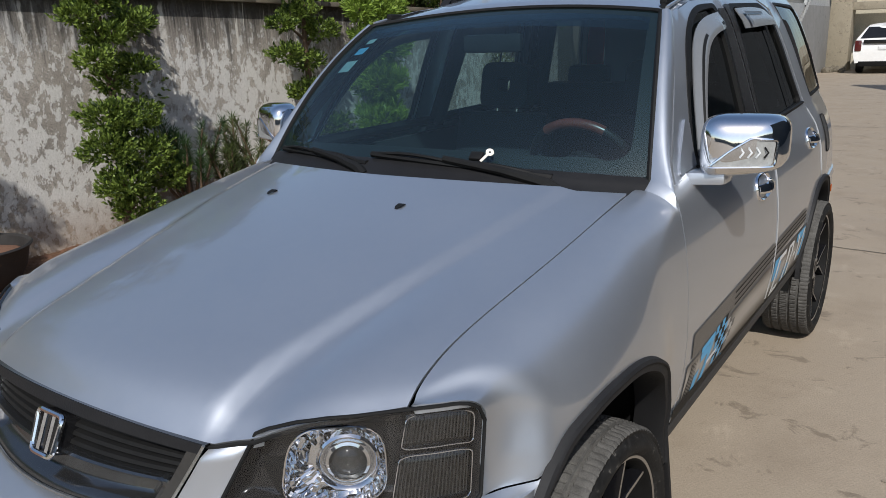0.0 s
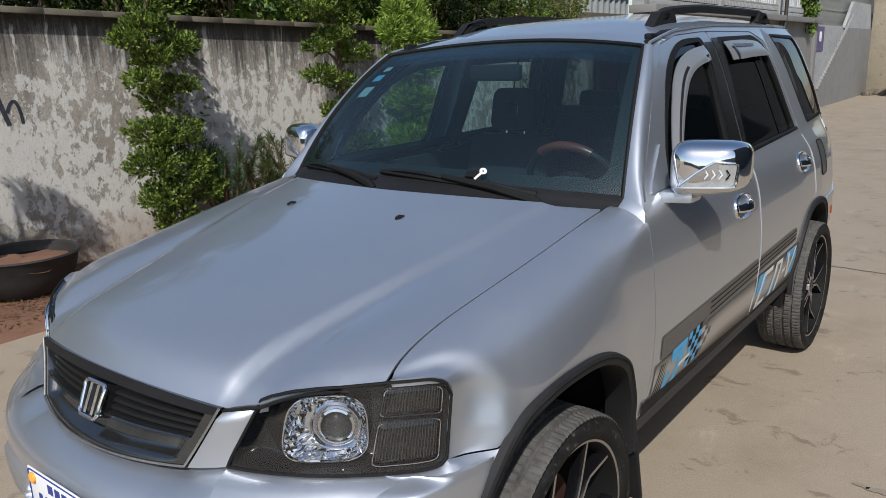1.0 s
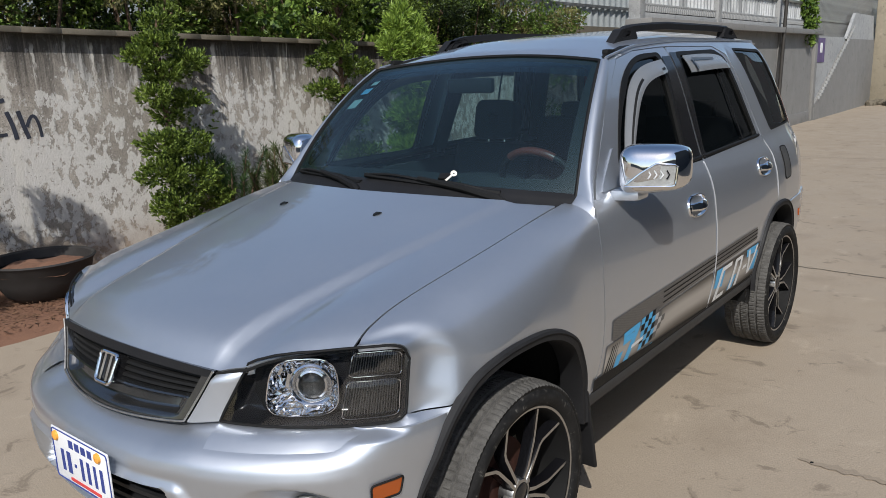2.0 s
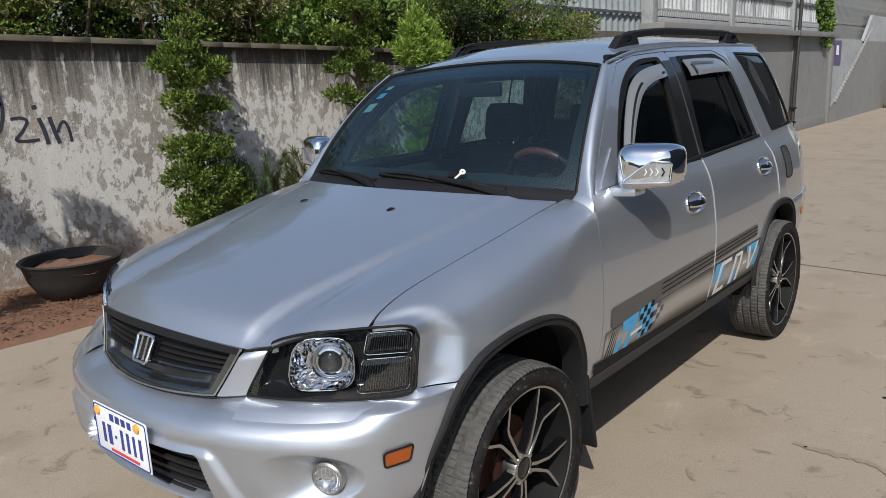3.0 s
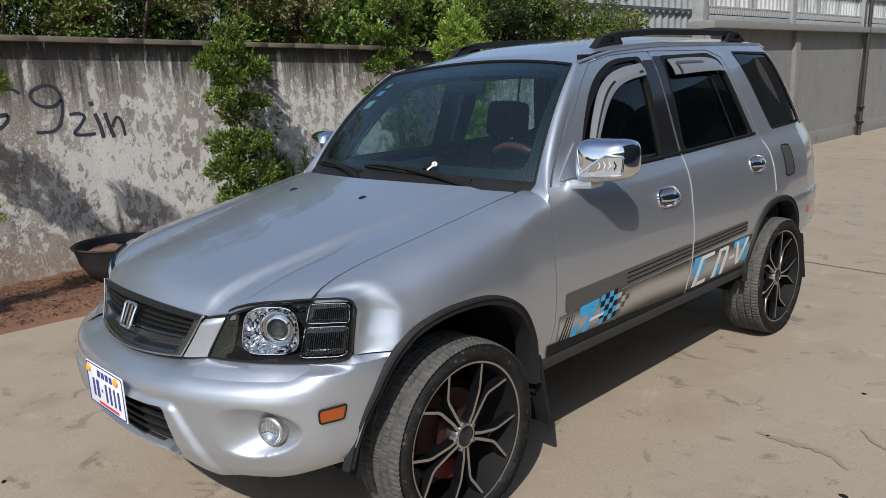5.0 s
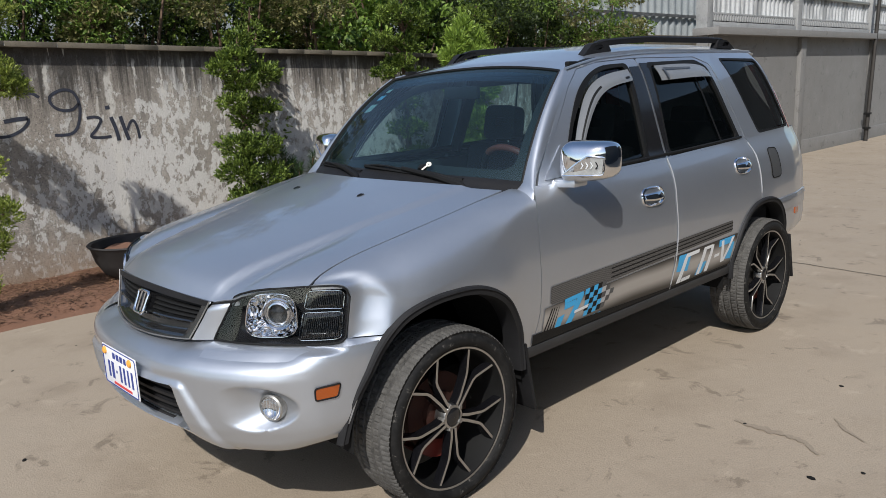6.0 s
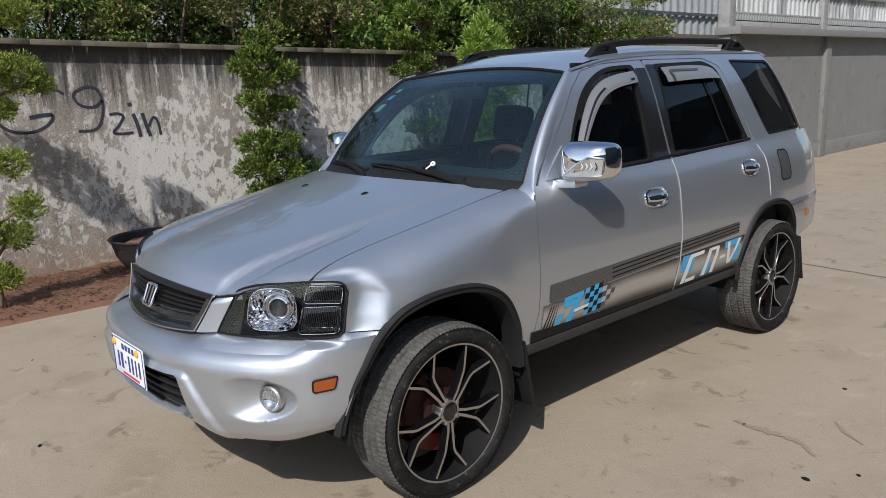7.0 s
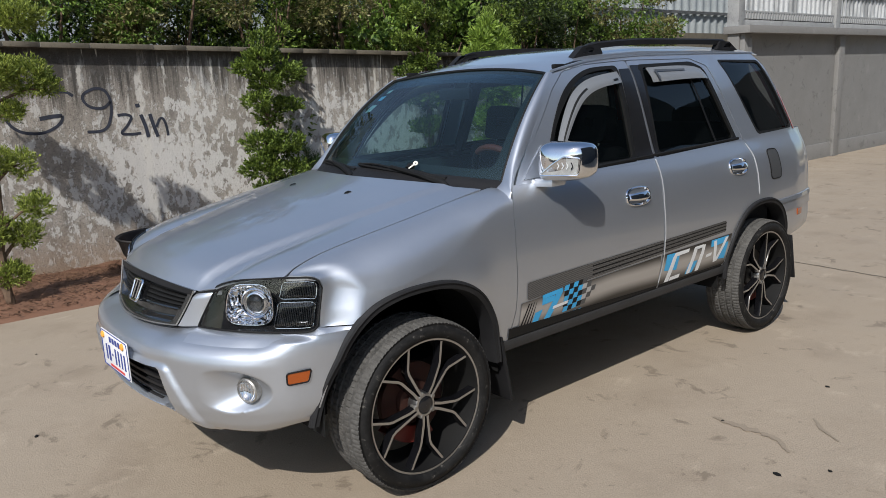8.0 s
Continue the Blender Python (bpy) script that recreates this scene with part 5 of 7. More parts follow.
    put("window_seal", window_ring(shrink(QUARTER_WINDOW, -0.004), shrink(QUARTER_WINDOW, 0.014), 0.002, 0.02), SEAL, cab)
    back = bmesh.new()
    tube(back, [on_side(x, z, -0.042) for x, z in hole + hole[:1]], 0.020, 6, False)
    put("door_gap", back, SEAL, cab)
    # rounded rear corner, and the tail lamp over it
    def corner(u, v, za, zb, xa, xb, rx, ry):
        z, x0 = lerp(za, zb, v), lerp(xa, xb, v)
        ang = u * math.pi / 2
        return Vector((x0 - rx * math.sin(ang), side_y(x0, z) - ry * (1 - math.cos(ang)), z))
    low = grid(lambda u, v: corner(u, v, 0.745, 1.168, -3.338, -3.338, 0.10, 0.14), 10, 14)
    put("rear_corner", outward(low, 1, 1), PAINT, quarter)
    tail = grid(lambda u, v: corner(u, v, 1.166, 1.588, -3.226, -2.998, 0.085, 0.11) + Vector((0, 0.004, 0)), 10, 14)
    ledge = grid(lambda u, v: corner(u, 1.0, 0.745, 1.168, -3.338, -3.338, 0.10, 0.14).lerp(corner(u, 0.0, 1.166, 1.588, -3.226, -2.998, 0.085, 0.11), v), 10, 3)
    put("corner_ledge", outward(ledge, 2, 1), PAINT, quarter)
    put("tail_lamp", outward(tail, 1, 1), REDLENS, car, "red pillar tail lamp")
    bump = bmesh.new()
    prof = [(0.775, -0.02), (0.768, 0.012), (0.745, 0.018), (0.742, 0.010), (0.690, 0.016), (0.686, 0.008), (0.62, 0.012), (0.55, 0.004), (0.50, -0.03)]
    rails = []
    for i in range(26):
        t = i / 25
        if t < 0.6:
            rail = []
            for z, o in prof:
                k = min(0.999, max(0.0, (z - 0.36) / REAR_ARCH[2]))
                xs = REAR_ARCH[0] - REAR_ARCH[1] * (1 - k ** 2.4) ** (1 / 2.4) * 0.98
                x = lerp(xs, -3.30, t / 0.6)
                rail.append(bump.verts.new((x, side_y(x, 0.7) - 0.006 + o, z)))
            rails.append(rail)
            continue
        else:
            a = (t - 0.6) / 0.4 * math.pi / 2
            y0 = side_y(-3.30, 0.7) - 0.006
            x, y, nx, ny = -3.30 - 0.16 * math.sin(a), y0 - 0.16 * (1 - math.cos(a)), -math.sin(a), math.cos(a)
        rails.append([bump.verts.new((x + nx * o, y + ny * o, z)) for z, o in prof])
    for r0, r1 in zip(rails, rails[1:]):
        for j in range(len(prof) - 1):
            bump.faces.new((r0[j], r1[j], r1[j + 1], r0[j + 1]))
    rb = put("rear_bumper_end", outward(bump, 1, 1), PAINT, car)
    rm = filled(rounded([(-3.09, 0.635), (-3.17, 0.635), (-3.17, 0.675), (-3.09, 0.675)], 0.006, dense=0.01), [], lambda x, z: Vector((x, side_y(x, 0.7) + 0.010, z)))
    put("rear_marker", lip(outward(rm, 1, 1), 0.01), AMBER, rb, "small amber side marker")
    # sill
    sill = bmesh.new()
    rails = []
    for x in np.linspace(-0.435, -2.215, 30):
        rails.append([sill.verts.new((x, y, z)) for y, z in ((side_y(x, 0.47) - 0.02, 0.478), (side_y(x, 0.47) + 0.004, 0.472), (side_y(x, 0.46) + 0.008, 0.455), (side_y(x, 0.43) + 0.004, 0.424), (0.77, 0.408), (0.66, 0.404))])
    for r0, r1 in zip(rails, rails[1:]):
        for j in range(5):
            sill.faces.new((r0[j], r1[j], r1[j + 1], r0[j + 1]))
    put("sill", outward(sill, 1, 1), SILLBLACK, car, "black plastic sill")
    # mudflaps
    for cx, z0, z1 in ((-0.425, 0.205, 0.50), (-3.0, 0.235, 0.52)):
        bm = boxed((cx - 0.012, 0.645, z0), (cx + 0.006, 0.848, z1), 0.008)
        for v in bm.verts:
            k = (z1 - v.co.z) / (z1 - z0)
            v.co.x -= 0.045 * k * k
            if v.co.y > 0.8:
                v.co.y -= 0.012 * (1 - k)
        put("mudflap", bm, PLASTIC, car, "black rubber mudflap")
    # wheel wells
    for cx in (0.0, -2.59):
        well = bmesh.new()
        rails = []
        for i in range(25):
            a = math.pi * (-0.02 + 1.04 * i / 24)
            rails.append([well.verts.new((cx + 0.425 * math.cos(a), y, 0.37 + 0.455 * math.sin(a))) for y in (0.81, 0.66, 0.50)])
        for r0, r1 in zip(rails, rails[1:]):
            for j in range(2):
                well.faces.new((r0[j], r1[j], r1[j + 1], r0[j + 1]))
        well.faces.new([r[2] for r in rails])
        put("wheel_well", well, DARK, car)
    # mirror
    mirror = bmesh.new()
    n = 40
    rings = []
    for f, dx in ((0.02, 0.062), (0.35, 0.060), (0.62, 0.053), (0.82, 0.040), (0.94, 0.020), (1.0, -0.010), (0.99, -0.045), (0.94, -0.058)):
        ring = []
        for k in range(n):
            a = 2 * math.pi * k / n
            u, w = math.copysign(abs(math.cos(a)) ** 0.42, math.cos(a)), math.copysign(abs(math.sin(a)) ** 0.5, math.sin(a))
            hw = 0.083
            ring.append(mirror.verts.new((-0.735 + dx - 0.035 * (u * f), 0.922 + 0.106 * u * f, 1.200 + hw * w * f * (1 - 0.10 * u) + 0.006 * u)))
        rings.append(ring)
    for r0, r1 in zip(rings, rings[1:]):
        for k in range(n):
            mirror.faces.new((r0[k], r0[(k + 1) % n], r1[(k + 1) % n], r1[k]))
    mirror.faces.new(rings[0])
    bmesh.ops.recalc_face_normals(mirror, faces=mirror.faces[:])
    mir = put("wing_mirror", mirror, CHROME, car, "chrome-capped wing mirror with indicator strip")
    mir.location = (-0.022, -0.020 * side, 0)
    glass = bmesh.new()
    ring = []
    for k in range(n):
        a = 2 * math.pi * k / n
        u, w = math.copysign(abs(math.cos(a)) ** 0.42, math.cos(a)), math.copysign(abs(math.sin(a)) ** 0.5, math.sin(a))
        ring.append(glass.verts.new((-0.735 - 0.056 - 0.033 * u, 0.922 + 0.099 * u, 1.200 + 0.077 * w * (1 - 0.10 * u) + 0.006 * u)))
    glass.faces.new(ring)
    put("mirror_glass", glass, CHROME, mir, "mirror glass")
    mx = lambda y: -0.735 + 0.055 - 0.035 * (y - 0.922) / 0.106 - 0.040 * max(0, (abs(y - 0.922) - 0.05) / 0.06) ** 2
    shape = [(0.852, 1.146), (1.008, 1.150), (1.013, 1.220), (0.955, 1.226), (0.905, 1.192)]
    strip = filled(rounded(shape, 0.010, dense=0.012), [], lambda y, z: Vector((mx(y) + 0.007, y, z)))
    put("indicator_lens", lip(outward(strip, 0, 1), 0.006), CLEAR, mir, "clear indicator lens")
    strip = filled(rounded(shrink(shape, 0.006), 0.010, dense=0.012), [], lambda y, z: Vector((mx(y) + 0.0035, y, z)))
    put("indicator_base", outward(strip, 0, 1), LENSBASE, mir)
    for k in range(0 if flip else 4):
        y0 = 0.928 + 0.019 * k
        ch = bmesh.new()
        ribbon(ch, [(mx(y0) + 0.0055, y0, 1.174), (mx(y0) + 0.0055, y0 + 0.010, 1.188), (mx(y0) + 0.0055, y0, 1.202)], 0.005, (1, 0, 0))
        put("indicator_arrow", outward(ch, 0, 1), SEAL if k == 3 else CREAM, mir)
    line = bmesh.new()
    tube(line, [(mx(y) + 0.006, y, z) for y, z in rounded(shape, 0.010, dense=0.012) + rounded(shape, 0.010, dense=0.012)[:1]], 0.0035, 6, False)
    put("indicator_rim", line, CHROME, mir)
    foot = boxed((-0.765, 0.745, 1.086), (-0.672, 0.892, 1.124), 0.014)
    for vert in foot.verts:
        vert.co.x -= 0.10 * (vert.co.y - 0.745)
        vert.co.z += 0.05 * (vert.co.y - 0.745)
    put("mirror_foot", foot, PAINT, mir, "silver mirror foot")
    sail = filled(rounded([(-0.640, 1.126), (-0.800, 1.132), (-0.842, 1.250), (-0.815, 1.262)], 0.02, dense=0.03), [], lambda x, z: on_side(x, z, 0.006))
    put("mirror_sail", lip(outward(sail, 1, 1), 0.012), PAINT, door)
    # roof rail
    rail = bmesh.new()
    yr = 0.452
    zrf = lambda x: ROOF_EDGE(x) + (ROOF_MID(x) - ROOF_EDGE(x)) * 0.58 + lift(x, 1.6)
    pts = []
    for t in np.linspace(0, 1, 30):
        x = lerp(-1.36, -2.86, t)
        h = 0.038 * smooth01(t, 0, 0.09) * (1 - smooth01(t, 0.93, 1.0)) + 0.006
        pts.append((x, yr - 0.01 * t, zrf(x) + h))
    rails = []
    for x, y, z in pts:
        rails.append([rail.verts.new((x, y + a, z + b)) for a, b in ((-0.016, -0.020), (0.018, -0.022), (0.021, 0.004), (0.012, 0.012), (-0.012, 0.011))])
    for r0, r1 in zip(rails, rails[1:]):
        for k in range(5):
            rail.faces.new((r0[k], r0[(k + 1) % 5], r1[(k + 1) % 5], r1[k]))
    rail.faces.new(rails[0])
    rail.faces.new(rails[-1])
    bmesh.ops.recalc_face_normals(rail, faces=rail.faces[:])
    rr = put("roof_rail", rail, PLASTIC, car, "black roof rail")
    for xa, xb in ((-1.315, -1.56), (-2.66, -2.90)):
        ft = bmesh.new()
        outer = [(xa, 0.0), (xb, 0.0), (xb + 0.035, 0.050), (xa - 0.085, 0.052)] if xa > -2 else [(xa, 0.0), (xb, 0.0), (xb + 0.10, 0.050), (xa - 0.035, 0.052)]
        mid = lerp(xa, xb, 0.5)
        hole2 = [(mid + 0.045, 0.016), (mid - 0.055, 0.016), (mid - 0.045, 0.040), (mid + 0.015, 0.040)]
        ft = filled(rounded(outer, 0.012, dense=0.03), [rounded(hole2, 0.01, dense=0.02)], lambda x, h: Vector((x, yr + 0.022, zrf(x) - 0.008 + h)))
        put("rail_foot", lip(outward(ft, 1, 1), 0.040), PLASTIC, rr)
    # roof ditch trim
    dt = bmesh.new()
    tube(dt, [Vector((x, side_y(x, ROOF_EDGE(x)) - 0.016, ROOF_EDGE(x) + lift(x, 1.6) + 0.012)) for x in np.linspace(-1.03, -3.0, 36)], 0.006, 6)
    put("roof_ditch", dt, PAINT, car)
    clip = boxed((-1.155, 0.540, 1.585), (-1.085, 0.566, 1.606), 0.006)
    put("ditch_clip", clip, SEAL, car)


def make_cab():
    def roof(u, v):
        x = lerp(-1.0, -3.035, v)
        q = -1 + 2 * u
        ze, zm = ROOF_EDGE(x), ROOF_MID(x)
        y = q * (side_y(x, ze) - 0.002)
        ze, zm = ze + lift(x, ze), zm + lift(x, zm)
        xs = x
        if v < 0.08:
            xs = x + (-0.078 + 0.072 * q * q) * (1 - v / 0.08)
        return Vector((xs, y, ze + (zm - ze) * (1 - abs(q) ** 3.6)))
    bm = lip(outward(grid(roof, 44, 60), 2, 1), 0.03)
    part("roof", bm, PAINT, car)
    lining = grid(lambda u, v: roof(u, v) - Vector((0, 0, 0.035)), 12, 12)
    part("headlining", outward(lining, 2, -1), SEAT, car)
    screen = part("windscreen", outward(grid(lambda u, v: screen_point(-1 + 2 * u, v), 36, 24), 0, 1), SCREEN, car, "tinted windscreen with stickers")
    # dark border under the screen, with rounded inner corners
    rim = rounded([(-1.0, 0.0), (1.0, 0.0), (1.0, 1.0), (-1.0, 1.0)], 0.01, dense=0.04)
    inner = rounded([(-0.945, 0.085), (0.935, 0.085), (0.940, 0.955), (-0.945, 0.955)], 0.10, 8, dense=0.04)
    part("screen_border", outward(filled(rim, [inner], lambda q, v: screen_point(q, v, -0.004)), 0, 1), SEAL, screen, "black screen border")
    band = grid(lambda u, v: screen_point(lerp(-0.945, 0.945, u), lerp(0.84, 0.955, v), -0.003), 30, 6)
    part("shade_band", outward(band, 0, 1), SHADE, screen, "blue shade band").visible_shadow = False
    seal = bmesh.new()
    tube(seal, [screen_point(-1.005, t, 0.002) for t in np.linspace(0, 1, 16)] + [screen_point(q, 1.01, 0.001) for q in np.linspace(-0.98, 0.98, 24)] + [screen_point(1.005, t, 0.002) for t in np.linspace(1, 0, 16)], 0.008, 6)
    part("screen_seal", seal, SEAL, screen)
    for s in (1, -1):
        def pil(u, v):
            a = screen_point(s, v, 0.004)
            b = on_side(lerp(-0.540, -1.025, v), lerp(1.076, 1.562, v), 0.0)
            b.y *= s
            c = a + Vector((0.012, (b.y - a.y) * 0.92, (b.z - a.z) * 0.15 + 0.014))
            return a * (1 - u) ** 2 + c * 2 * u * (1 - u) + b * u * u
        bm = outward(grid(pil, 0, 0, [k / 8 for k in range(9)], [k / 26 for k in range(27)]), 0, 1)
        pillar = part("front_pillar", bm, PAINT, car)

        def cap(u, v):
            a = fender_point(0.985, 0.40 * u)
            a.y *= s
            return a.lerp(pil(0.94 * u, 0.012), v) + Vector((0, 0, -0.003 * math.sin(math.pi * v) - 0.001))
        part("pillar_foot", outward(grid(cap, 8, 6), 2, 1), PAINT, pillar)
    for q0, v0, w, h, mt in ((-0.855, 0.60, 0.055, 0.045, PALESTICK), (-0.860, 0.73, 0.045, 0.030, STICKER), (-0.86, 0.82, 0.035, 0.022, PALESTICK)):
        st = grid(lambda u, v: screen_point(q0 + (u - 0.5) * w * 1.6, v0 + (v - 0.5) * h * 2.0, -0.003), 4, 4)
        part("screen_sticker", outward(st, 0, 1), mt, screen, "small paper sticker")
    cowl = grid(lambda u, v: hood_point(-1.02 + 2.04 * u, 1.0).lerp(screen_point(-1.02 + 2.04 * u, 0.03), v) - Vector((0, 0, 0.022 * math.sin(math.pi * min(1, v + 0.2)) + 0.004)), 40, 6)
    part("cowl_panel", outward(cowl, 2, 1), PLASTIC, car, "black plastic cowl")
    # wipers
    for y0, y1, top in ((0.493, -0.12, 0.05), (-0.10, -0.630, 0.05)):
        def at(y, v, out):
            return screen_point(y / 0.70, v, out)
        arm = bmesh.new()
        tube(arm, [at(y0, -0.080, 0.018), at(y0 - 0.03, -0.060, 0.026), at(lerp(y0, y1, 0.25), -0.026, 0.030), at(lerp(y0, y1, 0.55), 0.010, 0.028)], [0.018, 0.017, 0.013, 0.010], 8)
        wiper = part("wiper", arm, SEAL, car, "black windscreen wiper")
        blade = bmesh.new()
        tube(blade, [at(lerp(y0, y1, t), -0.020 + 0.045 * t, 0.012) for t in np.linspace(0.04, 1.0, 12)], 0.010, 6)
        for t0, t1 in ((0.12, 0.55), (0.45, 0.98)):
            tube(blade, [at(lerp(y0, y1, lerp(t0, t1, k)), -0.017 + 0.045 * lerp(t0, t1, k), 0.014 + 0.016 * math.sin(math.pi * k)) for k in np.linspace(0, 1, 7)], 0.0055, 6)
        part("wiper_blade", blade, SEAL, wiper)
        piv = bmesh.new()
        lathe(piv, [(0.018, -0.005), (0.018, 0.014), (0.012, 0.022), (0.001, 0.023)], 16, Matrix.Translation(at(y0, -0.080, 0.004)))
        part("wiper_pivot", piv, SEAL, wiper)
    for y in (0.212, -0.262):
        nz = bmesh.new()
        c = Vector((-0.128, y, hood_point(y / 0.68, (0.69 + 0.128) / 1.02).z))
        rails = [[nz.verts.new(c + Vector((lx, w * k, h))) for k in (-1, -0.4, 0.4, 1)] for lx, w, h in ((0.020, 0.004, 0.0), (0.010, 0.010, 0.005), (-0.008, 0.011, 0.009), (-0.014, 0.008, 0.0))]
        for r0, r1 in zip(rails, rails[1:]):
            for k in range(3):
                nz.faces.new((r0[k], r1[k], r1[k + 1], r0[k + 1]))
        part("washer_nozzle", outward(nz, 2, 1), SEAL, car, "black washer nozzle")
    # tail gate, rear bumper, floor and inner body
    gate = grid(lambda u, v: Vector((lerp(-3.43, -3.10, smooth01(v, 0.35, 1.0)) + 0.05 * (2 * u - 1) ** 2, lerp(-1, 1, u) * lerp(0.64, 0.47, smooth01(v, 0.3, 1)), lerp(0.74, 1.60, v))), 20, 24)
    tailgate = part("tailgate", lip(outward(gate, 0, -1), 0.02), PAINT, car)
    rw = grid(lambda u, v: Vector((lerp(-3.425, -3.105, smooth01(lerp(0.56, 0.93, v), 0.35, 1.0)) + 0.05 * (0.85 * (2 * u - 1)) ** 2 - 0.012, lerp(-0.85, 0.85, u) * lerp(0.64, 0.47, smooth01(lerp(0.56, 0.93, v), 0.3, 1)), lerp(0.74, 1.60, lerp(0.56, 0.93, v)))), 12, 10)
    part("rear_window", outward(rw, 0, -1), GLOSSBLACK, tailgate, "dark tinted rear window")
    part("rear_bumper", boxed((-3.47, -0.62, 0.48), (-3.38, 0.62, 0.76), 0.03), PAINT, car)
    part("underbody", boxed((-3.35, -0.62, 0.32), (0.40, 0.62, 0.42), 0.02), DARK, car)
    part("bulkhead", boxed((-0.72, -0.70, 0.42), (-0.55, 0.70, 1.06), 0.01), DARK, car)
    eng = boxed((-0.55, -0.50, 0.42), (0.58, 0.50, 0.80), 0.02)
    part("engine_block", eng, DARK, car)
    for s in (1, -1):
        inner = boxed((-2.85, 0.705 if s > 0 else -0.745, 0.44), (-0.72, 0.745 if s > 0 else -0.705, 1.085), 0.01)
        part("door_card", inner, SEAT, car)
    # cabin
    dash = grid(lambda u, v: Vector((lerp(-0.50, -0.98, v) - 0.10 * (2 * u - 1) ** 2 * (1 - v), lerp(-0.70, 0.70, u), 1.085 - 0.02 * v + (0.050 * math.exp(-((lerp(-0.70, 0.70, u) - 0.36) / 0.17) ** 2)) * smooth01(v, 0.45, 0.75) - 0.24 * smooth01(v, 0.88, 1.0))), 40, 20)
    part("dashboard", outward(dash, 2, 1), DASH, car, "dark grey dashboard")
    m = pose(-0.940, 0.358, 1.068, 0, -62, 0)
    sw = bmesh.new()
    tube(sw, [m @ Vector((0.185 * math.cos(a), 0.185 * math.sin(a), 0)) for a in [2 * math.pi * k / 48 for k in range(49)]], 0.014, 10, False)
    wheel = part("steering_wheel", sw, SEAL, car, "black steering wheel with red wood top")
    wd = bmesh.new()
    tube(wd, [m @ Vector((0.185 * math.cos(a), 0.185 * math.sin(a), 0)) for a in [radians(d) for d in range(-34, 35, 6)]], 0.0165, 10)
    part("wood_grip", wd, WOOD, wheel, "red wood grip")
    sp = bmesh.new()
    for d in (90, -90, 180):
        tube(sp, [m @ Vector((0.0, 0, -0.02)), m @ Vector((0.18 * math.cos(radians(d)), 0.18 * math.sin(radians(d)), 0))], 0.016, 8)
    lathe(sp, [(0.075, -0.03), (0.07, 0.01), (0.03, 0.018), (0.001, 0.018)], 24, m)
    part("wheel_boss", sp, SEAL, wheel)
    for y, x in ((0.345, -1.255), (-0.335, -1.255)):
        seat = part("front_seat", boxed((x - 0.28, y - 0.25, 0.62), (x + 0.25, y + 0.25, 0.80), 0.05), SEAT, car, "grey cloth front seat")
        bk = boxed((-0.07, -0.24, 0.0), (0.07, 0.24, 0.47), 0.06)
        bk.transform(pose(x - 0.27, y, 0.72, 0, -14, 0))
        part("backrest", bk, SEAT, seat)
        hr = bmesh.new()
        outl = rounded([(-0.120, 0.0), (0.120, 0.0), (0.115, 0.200), (-0.115, 0.200)], 0.05, dense=0.03)
        hol = rounded([(-0.030, 0.075), (0.030, 0.075), (0.030, 0.130), (-0.030, 0.130)], 0.012, dense=0.03)
        hr = filled(outl, [hol], lambda a, b: Vector((0.045, a, b)))
        lip(outward(hr, 0, 1), 0.09)
        hr.transform(pose(x - 0.375, y, 1.190, 0, -10, 0))
        part("headrest", hr, SEAT, seat)
        for d in (-0.05, 0.05):
            st = bmesh.new()
            tube(st, [(x - 0.36, y + d, 1.10), (x - 0.375, y + d, 1.21)], 0.006, 6)
            part("headrest_post", st, CHROME, seat)
    bench = part("rear_seat", boxed((-2.45, -0.62, 0.62), (-1.98, 0.62, 0.80), 0.06), SEAT, car, "grey cloth rear bench")
    bk = boxed((-0.08, -0.62, 0.0), (0.07, 0.62, 0.52), 0.06)
    bk.transform(pose(-2.45, 0, 0.74, 0, -12, 0))
    part("backrest", bk, SEAT, bench)
    for y in (0.36, -0.36):
        hr = boxed((-0.045, -0.12, 0), (0.045, 0.12, 0.14), 0.04)
        hr.transform(pose(-2.565, y, 1.20, 0, -10, 0))
        part("headrest", hr, SEAT, bench)
    rv = boxed((-0.975, -0.115, 1.452), (-0.945, 0.115, 1.514), 0.012)
    part("rear_view_mirror", rv, SEAL, car, "interior mirror")
    for s in (1, -1):
        bp = bmesh.new()
        tube(bp, [on_side(-1.60, 1.12, -0.06), on_side(-1.64, 1.55, -0.06)], 0.038, 8)
        part("inner_pillar", mirrored(bp) if s < 0 else bp, SEAT, car)
        cp = bmesh.new()
        tube(cp, [on_side(-2.58, 1.13, -0.075), on_side(-2.43, 1.54, -0.075)], 0.048, 8)
        part("inner_pillar", mirrored(cp) if s < 0 else cp, SEAT, car)


make_front()
make_hood()
make_side(False)
make_side(True)
make_cab()
for px, front in ((0.0, True), (-2.62, False)):
    make_wheel(pose(px, 0.768, 0.338, 0, 16 if front else 31, 0), front)
    make_wheel(pose(px, -0.768, 0.338, 0, 40, 180), front)

# car keys that lie on the wiper at the foot of the windscreen
key = bmesh.new()
kn = Vector((0.62, 0.48, 0.62)).normalized()
kd = Vector((0.10, -0.55, -0.80))
kd = (kd - kn * kd.dot(kn)).normalized()
ks = kn.cross(kd)
km = Matrix(((kd.x, ks.x, kn.x, -0.446), (kd.y, ks.y, kn.y, 0.292), (kd.z, ks.z, kn.z, 1.192), (0, 0, 0, 1))) @ Matrix.Diagonal((0.8, 0.8, 1, 1))
box(key, (0.010, -0.0045, -0.001), (0.050, 0.0045, 0.001))
key.transform(km)
